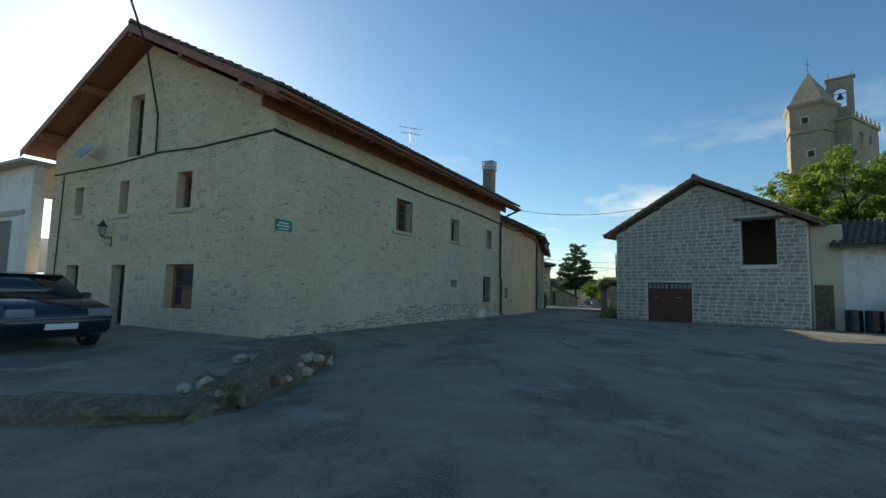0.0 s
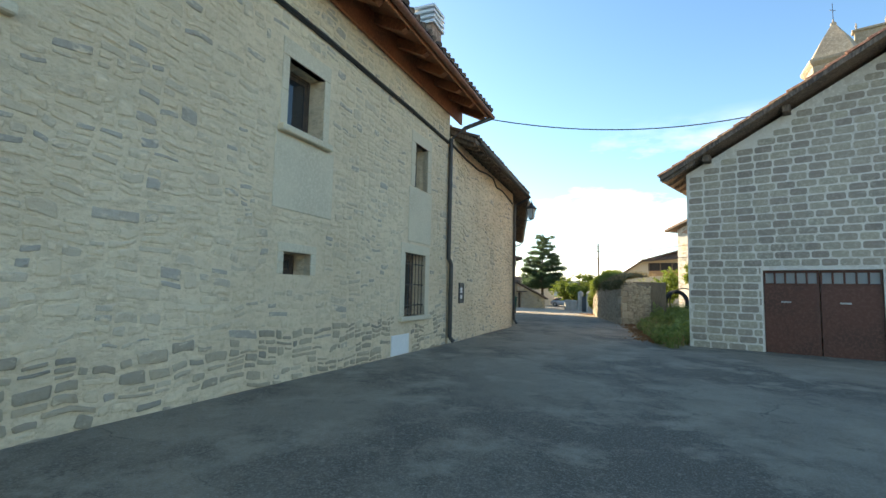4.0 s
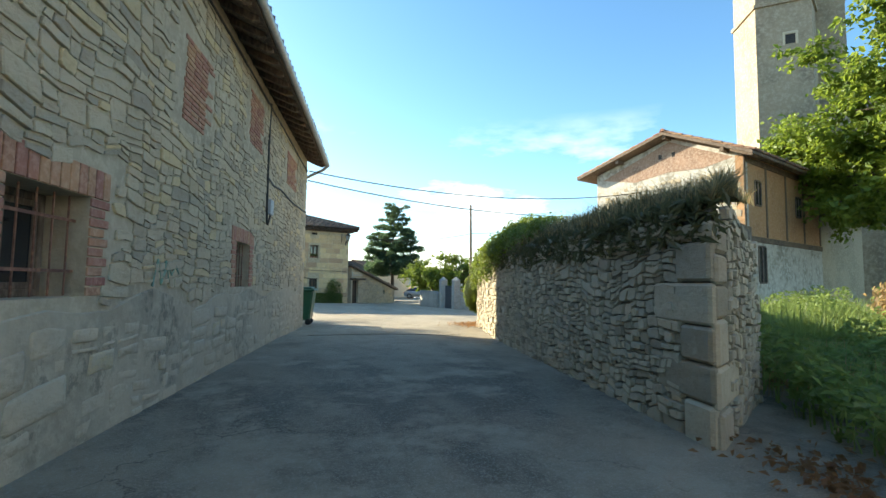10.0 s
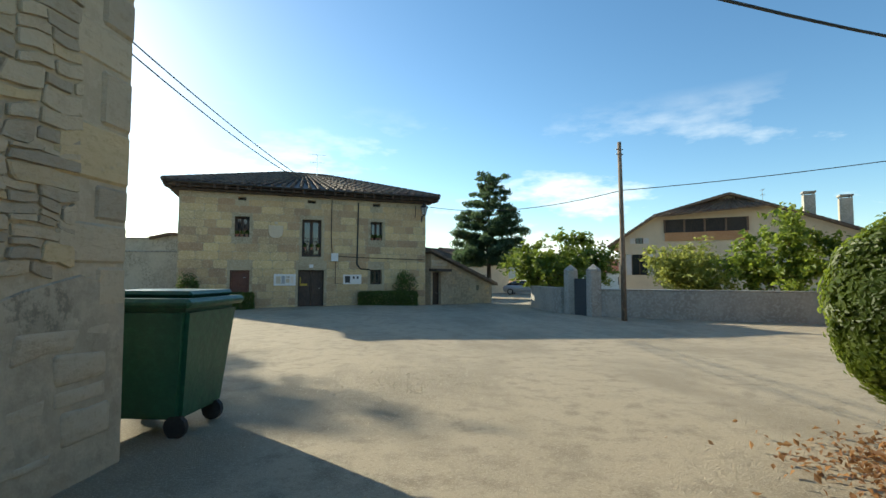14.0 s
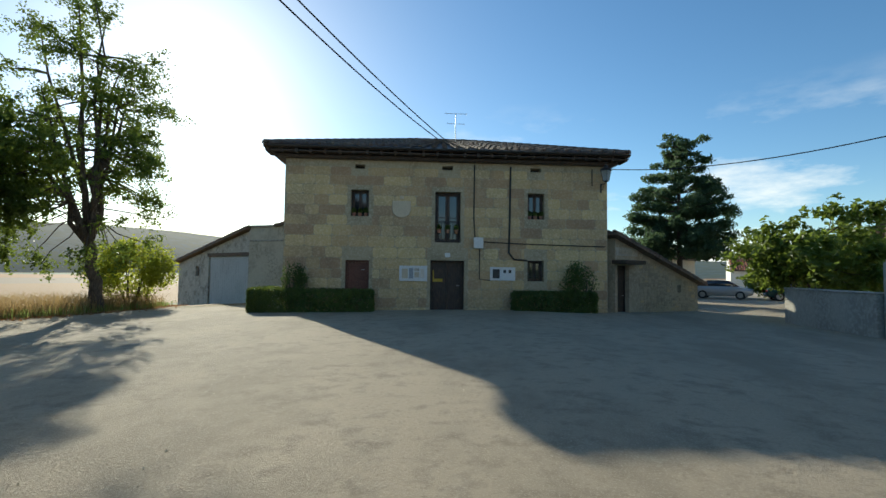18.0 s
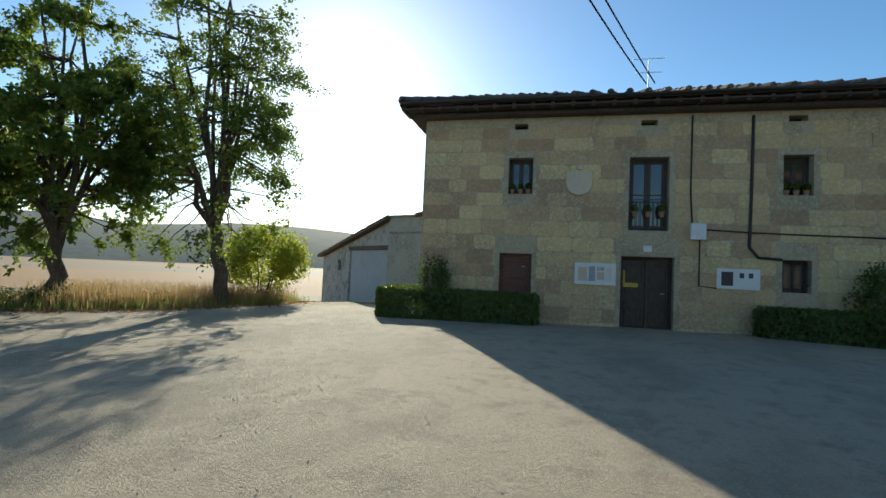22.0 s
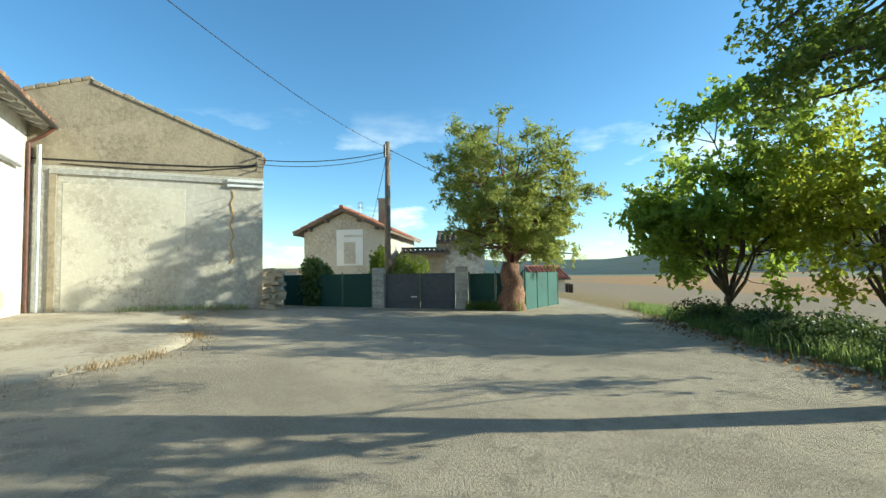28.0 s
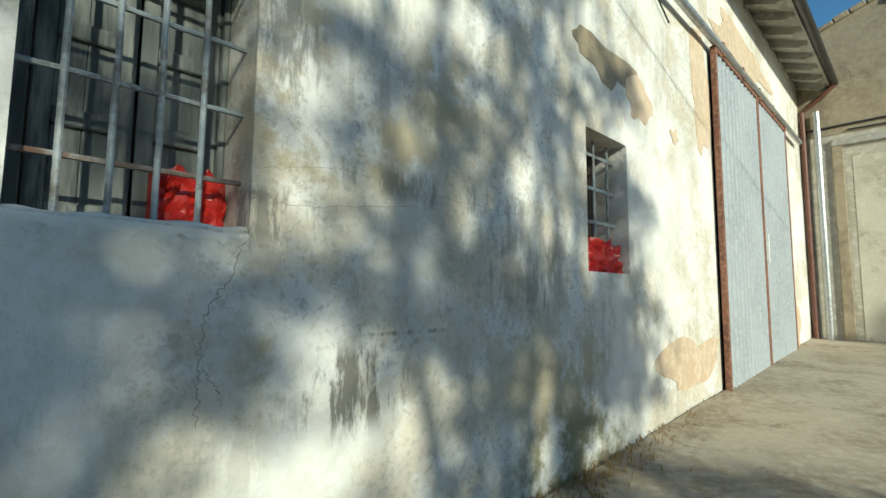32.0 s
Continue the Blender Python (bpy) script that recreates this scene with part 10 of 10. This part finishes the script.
a_, b_ = PC.at(PC.len, 0), PC.at(PC.len, 0, -8)
wall(bm, Plane((a_.x, a_.y), (b_.x, b_.y)), 0.4, 8, -1.2, 3.0, 0.4)
part("side_wall", bm, M["peeling"], cottage)
gable_roof(cottage, PCS, -0.45, 8.2, 3.14, 0.4, CSL, PC.len, M["red_tile"], M["wood_old"], seed=71)
for s in (0.4, 1.3, PC.len - 1.3, PC.len - 0.4):
    zz = 3.14 + CSL * min(s, PC.len - s) - 0.14
    bm = bmesh.new()
    sub = bmesh.new()
    box(sub, (s - 0.07, -0.4, zz - 0.14), (s + 0.07, 0.2, zz))
    put(bm, sub, PC.turned(0, 0))
    part("purlin_end", bm, M["wood_old"], cottage)
chc = thing("chimney", "tall tan-brown plastered chimney on the cottage roof", "chimney", at=PC.at(3.95, 4, -1.2))
bm = bmesh.new()
soft_box(bm, (-0.24, -0.24, 3.0), (0.24, 0.24, 4.75), PC.turned(3.95, 0, -1.2), 0.015)
part("chimney_shaft", bm, M["dark_plaster"], chc)
bm = bmesh.new()
soft_box(bm, (-0.28, -0.28, 4.75), (0.28, 0.28, 4.83), PC.turned(3.95, 0, -1.2), 0.01)
part("cap", bm, M["concrete"], chc)
antenna(PC.at(2.1, 4.0, -3.0), 0.9, turn=0.8)
# garage beside it, and sheds behind the gate
annex = thing("garage", "low flat-roofed ochre garage beside the cottage", "garage", at=(-13.7, 38.1, -0.8))
PX = Plane((-12.6, 37.7), (-14.8, 38.6), out=1)
bm = bmesh.new()
wall(bm, PX, 0, PX.len, -1.2, 1.05, 0.3, [(1.2, 2.3, -1.2, 0.98)])
part("front_wall", bm, M["peach"], annex, "ochre plastered front wall")
bm = bmesh.new()
closed_back(bm, PX, 0.0, PX.len, -1.2, 1.0, 4.0)
part("back_wall", bm, M["peach"], annex)
bm = bmesh.new()
slab(bm, [PX.at(-0.1, 1.17, 0.1), PX.at(PX.len, 1.17, 0.1), PX.at(PX.len, 1.17, -4.1), PX.at(-0.1, 1.17, -4.1)], 0.12)
part("flat_roof", bm, M["concrete"], annex)
bm = bmesh.new()
ledge(bm, PX, 1.2, 2.3, -1.0, 0.98, -0.12, -0.06, 0.006)
for i in range(5):
    ledge(bm, PX, 1.24 + 0.21 * i, 1.4 + 0.21 * i, -0.9, 0.9, -0.06, -0.05, 0.004)
part("garage_door", bm, M["metal_grey"], annex, "plain grey garage door")
plain_house("low brown lean-to shed behind the gate", (-18.0, 42.9), (-19.2, 44.5), 3, 1.75, 0, M["dark_plaster"], M["tile_dark"], out=1, slope=0.12)
plain_house("narrow plastered shed with an old tile roof behind the gate", (-19.3, 44.3), (-20.5, 46.2), 3, 2.4, 0, M["peeling"], M["tile_dark"], out=1, slope=0.3)
plain_house("far stone house by the lane", (-31.5, 44.4), (-32.9, 46.05), 4, 0.25, 0, M["grey_plaster"], M["red_tile"], base=-2.4, out=1, windows=[(2.2, 2.8, -1.0, -0.2)], slope=0.36)
pole2 = thing("utility_pole", "wooden utility pole with cable fittings beside the gate", "utility pole", "utility poles", at=(-11.45, 47.38, -0.7))
bm = bmesh.new()
tube(bm, [(-11.5, 47.25, -0.9), (-11.48, 47.3, 2.5), (-11.45, 47.38, 5.5)], 0.13, 10, 0.09)
part("pole", bm, M["pole_wood"], pole2, smooth=True)
bm = bmesh.new()
for z in (4.95, 5.1, 5.25):
    tube(bm, [(-11.7, 47.3, z), (-11.2, 47.45, z)], 0.03, 6)
    tube(bm, [(-11.22, 47.44, z - 0.05), (-11.22, 47.44, z + 0.1)], 0.045, 6)
part("insulator_rack", bm, M["metal_dark"], pole2)
overhead_cable((-11.45, 47.38, 5.25), PC.at(3.6, 3.3, 0.1), 0.1, 0.01)
overhead_cable((-11.45, 47.38, 5.25), (-14.5, 52.5, 2.4), 0.1, 0.01)
shrub("overgrown creeper on the pole and wall", (-12.0, 46.4, GZ), (0.5, 0.5, 1.3), 2400, 0.09, M["leaf_hedge"], 134)
shrub("rambling vine over the gate and wall", PGT.at(2.6, GZ, -1.3), (1.5, 0.5, 1.15), 4600, 0.06, M["leaf_hedge"], 135)
# concrete apron before the barn door
ap = bmesh.new()
pts = []
for i in range(30):
    u = i / 29
    s = 4.6 + (PW.len - 4.6) * u
    p = PW.at(s, 0, 4.2 + 0.5 * math.sin(u * 7) + 2.2 * (1 - u) * u - 2.6 * (1 - u) ** 3)
    pts.append(p)
apron_edge = list(pts)
def lay(p, k):
    return Vector((p.x, p.y, ground_z(p.x, p.y) + k))
rows_ = []
for j in range(9):
    v = j / 8
    row = []
    for i in range(30):
        q = PW.at(4.6 + (PW.len - 4.6) * i / 29, 0, 0.02)
        p = q.lerp(pts[i], v)
        row.append(ap.verts.new(lay(p, 0.008 + (0.045 - 0.03 * v ** 3) * min(1, i / 9) + 0.012 * noise.noise((p.x, p.y, 4)))))
    rows_.append(row)
for r0, r1 in zip(rows_, rows_[1:]):
    for i in range(29):
        ap.faces.new((r0[i], r0[i + 1], r1[i + 1], r1[i]))
low_ = [ap.verts.new(v.co - Vector((0, 0, 0.12))) for v in rows_[-1]]
for i in range(29):
    ap.faces.new((rows_[-1][i], rows_[-1][i + 1], low_[i + 1], low_[i]))
ob = part("pavement", ap, M["apron"], smooth=True)
tagged(ob, "cracked pale concrete apron before the barn door", "pavement", kind="structure")
rnd = random.Random(141)
gl = []
for i in range(2200):
    k = rnd.randrange(29)
    p = pts[k].lerp(pts[k + 1], rnd.random())
    gl.append((p.x + rnd.gauss(0, 0.15), p.y + rnd.gauss(0, 0.15), 0))
blades("apron_weeds", "dry weeds in the broken edge of the concrete", "dry weeds", [(x, y, gz(x, y)) for x, y, z in gl if noise.noise((x * 0.9, y * 0.9, 4)) > 0.05], 0.09, 0.006, M["dry_grass"], 142, 0.8)
gl = [(p.x, p.y, gz(p.x, p.y) + 0.02) for p in [PK.at(rnd.uniform(2.2, 5.6), 0, abs(rnd.gauss(0.3, 0.3))) for i in range(500)]]
blades("wall_foot_grass", "green grass tufts at the foot of the grey barn", "grass", gl, 0.2, 0.007, M["weed"], 143, 0.6)
# broken asphalt: loose gravel patches
gl = []
for cx, cy, r, n in ((14.3, 51.2, 0.7, 700), (0.3, 52.2, 0.8, 500), (12.9, 46.0, 0.9, 500), (-2.0, 49.5, 0.8, 400), (7.6, 60.0, 1.9, 700), (3.5, 59.0, 2.0, 300), (10.5, 52.5, 1.6, 400)):
    for i in range(n):
        x, y = cx + rnd.gauss(0, r), cy + rnd.gauss(0, r)
        gl.append((x, y, ground_z(x, y) + 0.012))
scatter("gravel", "loose pale gravel in broken patches of the paving", "gravel", gl, 0.017, M["dressed"], 144, 1.0)
for i, (pts_, r) in enumerate(((((5.2, 11.2), (5.0, 13.0), (5.6, 14.2), (5.3, 16.2)), 0.016), (((3.0, 15.9), (4.2, 16.2), (6.0, 15.7), (8.2, 16.0)), 0.01), (((11.6, 45.4), (13.6, 45.0), (15.6, 44.2)), 0.012))):
    bm = bmesh.new()
    full = []
    for p, q in zip(pts_, pts_[1:]):
        for k in range(6):
            x, y = p[0] + (q[0] - p[0]) * k / 6, p[1] + (q[1] - p[1]) * k / 6
            x, y = x + 0.12 * noise.noise((x * 3, y * 3, i)), y + 0.12 * noise.noise((x * 3, y * 3, i + 9))
            full.append((x, y, ground_z(x, y) + 0.012))
    tube(bm, full, r * 0.5, 5)
    tagged(part("paving_crack", bm, M["earth"]), "dark earth-filled crack in the paving", "crack", "paving cracks", "structure")

# dirt and dry weeds along the broken edge of the apron
rnd = random.Random(151)
dirt, dry = [], []
for i in range(1100):
    p = apron_edge[min(29, int(30 * rnd.random() ** 1.2))] + Vector((rnd.gauss(0, 0.35), rnd.gauss(0, 0.35), 0))
    (dirt if i % 4 else dry).append((p.x, p.y, ground_z(p.x, p.y) + 0.016))
scatter("dirt_crumbs", "brown dirt and dead leaves along the apron edge", "dirt", dirt, 0.02, M["dead_leaf"], 152, 1.2)
blades("apron_weeds", "dry weeds growing from the broken edge of the apron", "weeds", dry, 0.06, 0.006, M["dry_grass"], 153, 0.8)

# ---- stones of the walls ----


def grown(holes, w, head=0.25, low=0.12):
    return [(a - w, b + w, c - low, e + head) for a, b, c, e in holes]


patches_a = [(9.95, 11.25, 2.35, 3.38), (13.95, 15.1, 2.32, 3.5), (13.35, 14.1, -0.1, 0.4)]
a_rings = list(rubble(0.05, PA.len - 0.05, -0.25, 5.95, grown(HOLES_A, 0.22) + patches_a, (0.08, 0.22), (0.2, 0.65), 201, chance=0.9, gap=0.03, bend=0.12, corner=0.13))


def at_foot(ring):
    """Stones near the foot of the wall, where the pointing has washed out."""
    s, z = ring[0]
    return z < 0.12 + 0.55 * min(1, max(0, (s - 1) / 7)) + 0.25 * noise.noise((s * 0.7, 5, 0)) and noise.noise((s * 2.1, z * 3.0, 8)) > -0.25


stone_wall(house_a, PA, [r for r in a_rings if not at_foot(r)], M["rubble_piece"], M["rubble_stone"], 0.009, 202, edge=0.72, rim=0.92, smooth=True, near=lambda s, z: s > 7.5 and z < 2.3, most=200)
stone_wall(house_a, PA, [r for r in a_rings if at_foot(r)], M["foot_piece"], M["foot_stone"], 0.016, 260, edge=0.8, rim=0.95, smooth=True, near=lambda s, z: s > 6, most=90)
stone_wall(house_a, PF, rubble(0.55, PF.len, -0.25, gable_top(PF.len, 6.1, ASLOPE), grown(HOLES_F, 0.15), (0.08, 0.26), (0.2, 0.65), 203, chance=0.9, bend=0.12, corner=0.13), M["rubble_piece"], M["rubble_stone"], 0.008, 204, edge=0.72, rim=0.92, smooth=True)
stone_wall(house_b, PA2, rubble(0.1, PA2.len - 0.1, -0.25, 5.2, [(0.75, 1.25, 0.9, 1.55)], (0.07, 0.19), (0.2, 0.6), 205, chance=0.88, gap=0.035, bend=0.13, corner=0.13), M["rubble_piece"], M["rubble_stone"], 0.018, 206, edge=0.72, rim=0.92, smooth=True, near=lambda s, z: z < 2.6)


def c_holes():
    out = grown(HOLES_C, 0.16, 0.2)
    out += [(6.0, 7.0, 3.05, 4.25), (8.9, 10.0, 3.65, 4.75), (12.5, 14.0, 3.65, 4.65)]
    return out


def above_base(rings):
    for r in rings:
        s, z = r[0]
        if z > 1.0 + 0.35 * noise.noise((s * 0.8, 2, 0)):
            yield r


stone_wall(house_c, PA3, above_base(rubble(0.03, PA3.len - 0.45, 0.6, 5.05, c_holes(), (0.085, 0.27), (0.2, 0.8), 207, gap=0.014, bend=0.1, corner=0.14, ragged=0.1, band=(0.2, 0.36))), M["old_piece"], M["old_stone"], 0.024, 208, edge=0.93, rim=0.985, near=lambda s, z: s > 3 and z < 3.8)
M["base_piece"] = pointed("base_block", (0.51, 0.43, 0.315), (0.45, 0.375, 0.275), (0.56, 0.45, 0.28), (0.50, 0.42, 0.305), "island", 0.42, depth=0.04)


def worn_base(rings):
    """Blocks of the base that still show through its plaster."""
    for r in rings:
        s, z = r[0]
        if z < 0.75 and noise.noise((s * 0.9, z * 2.0, 14)) > -0.12:
            yield r


stone_wall(house_c, PA3, worn_base(rubble(0.05, PA3.len - 0.1, -0.25, 1.0, [], (0.16, 0.36), (0.3, 0.9), 215, gap=0.03, bend=0.08, corner=0.1)), M["base_piece"], M["base_piece"], 0.03, 216, edge=0.8, rim=0.95, smooth=True, name="base_stone")
quoins(house_c, PA3, PA3.len + 0.01, 0.9, 5.05, M["old_piece"], 251, side=-1, proud=0.02)
stone_wall(garage, PG, stones(PG, 0.01, PG.len - 0.01, -0.25, gable_top(PG.len, 4.6, 0.54), [(1.67, 3.87, -0.4, 1.99), (6.05, 7.45, 2.72, 4.98)], (0.185, 0.2), (0.33, 0.42), 209, gap=0.03, rough=0.1), M["block"], M["block_far"], 0.005, 210, edge=0.975, rim=0.99, near=lambda s, z: z < 3.2, name="block")
stone_wall(garage, PGS, stones(PGS, 0.02, GD - 0.05, -0.25, 4.5, [], (0.18, 0.25), (0.28, 0.5), 211, gap=0.036, rough=0.2, wave=0.05), M["block"], M["block_far"], 0.008, 212, edge=0.95, rim=0.985, near=lambda s, z: s < 4, name="block")
stone_wall(hall, PT, stones(PT, 0.0, PT.len, -0.7, 5.05, grown(HOLES_T, 0.1, 0.1, 0.05) , (0.32, 0.42), (0.45, 1.15), 213, gap=0.01, rough=0.02), M["ashlar"], M["ashlar"], 0.005, 214, edge=0.985, rim=0.993, near=lambda s, z: True, name="ashlar_block", most=400)
for q, sd in ((PR0, 1), (PR1, 2), (PR2, 3)):
    stone_wall(ruin, q, rubble(0.38 if sd < 3 else 0.0, q.len, -0.2, lambda s: 1.9 + 0.08 * math.sin(s * 2.1), [], (0.06, 0.21) if sd < 3 else (0.07, 0.25), (0.12, 0.48), 220 + sd, gap=0.01, bend=0.12, corner=0.16, ragged=0.09), M["ruin_piece"], M["ruin_stone"], 0.055, 230 + sd, near=lambda s, z: True, most=200, edge=0.85, rim=0.96)
stone_wall(lean_to, PN, rubble(0.02, PN.len, -0.9, lambda s: 2.3 - 0.26 * s, [(0.0, 1.65, -1.0, 2.05), (4.9, 5.45, 0.05, 0.6)], (0.1, 0.24), (0.2, 0.6), 241, chance=0.9), M["old_piece"], M["old_stone"], 0.015, 242)
stone_wall(timber_house, PH, rubble(0.1, PH.len - 0.1, 0.0, 6.2, [(2.7, 3.8, 4.5, 5.8)], (0.12, 0.3), (0.25, 0.7), 243, chance=0.35), M["old_piece"], M["old_stone"], 0.015, 244)

quoins(ruin, PR1, 0.0, -0.15, 1.75, M["ruin_piece"], 252, proud=0.06, short=0.34, corner=0.04)
quoins(ruin, PR0, 0.0, -0.15, 1.75, M["ruin_piece"], 253, proud=0.055, short=0.34, corner=0.04)
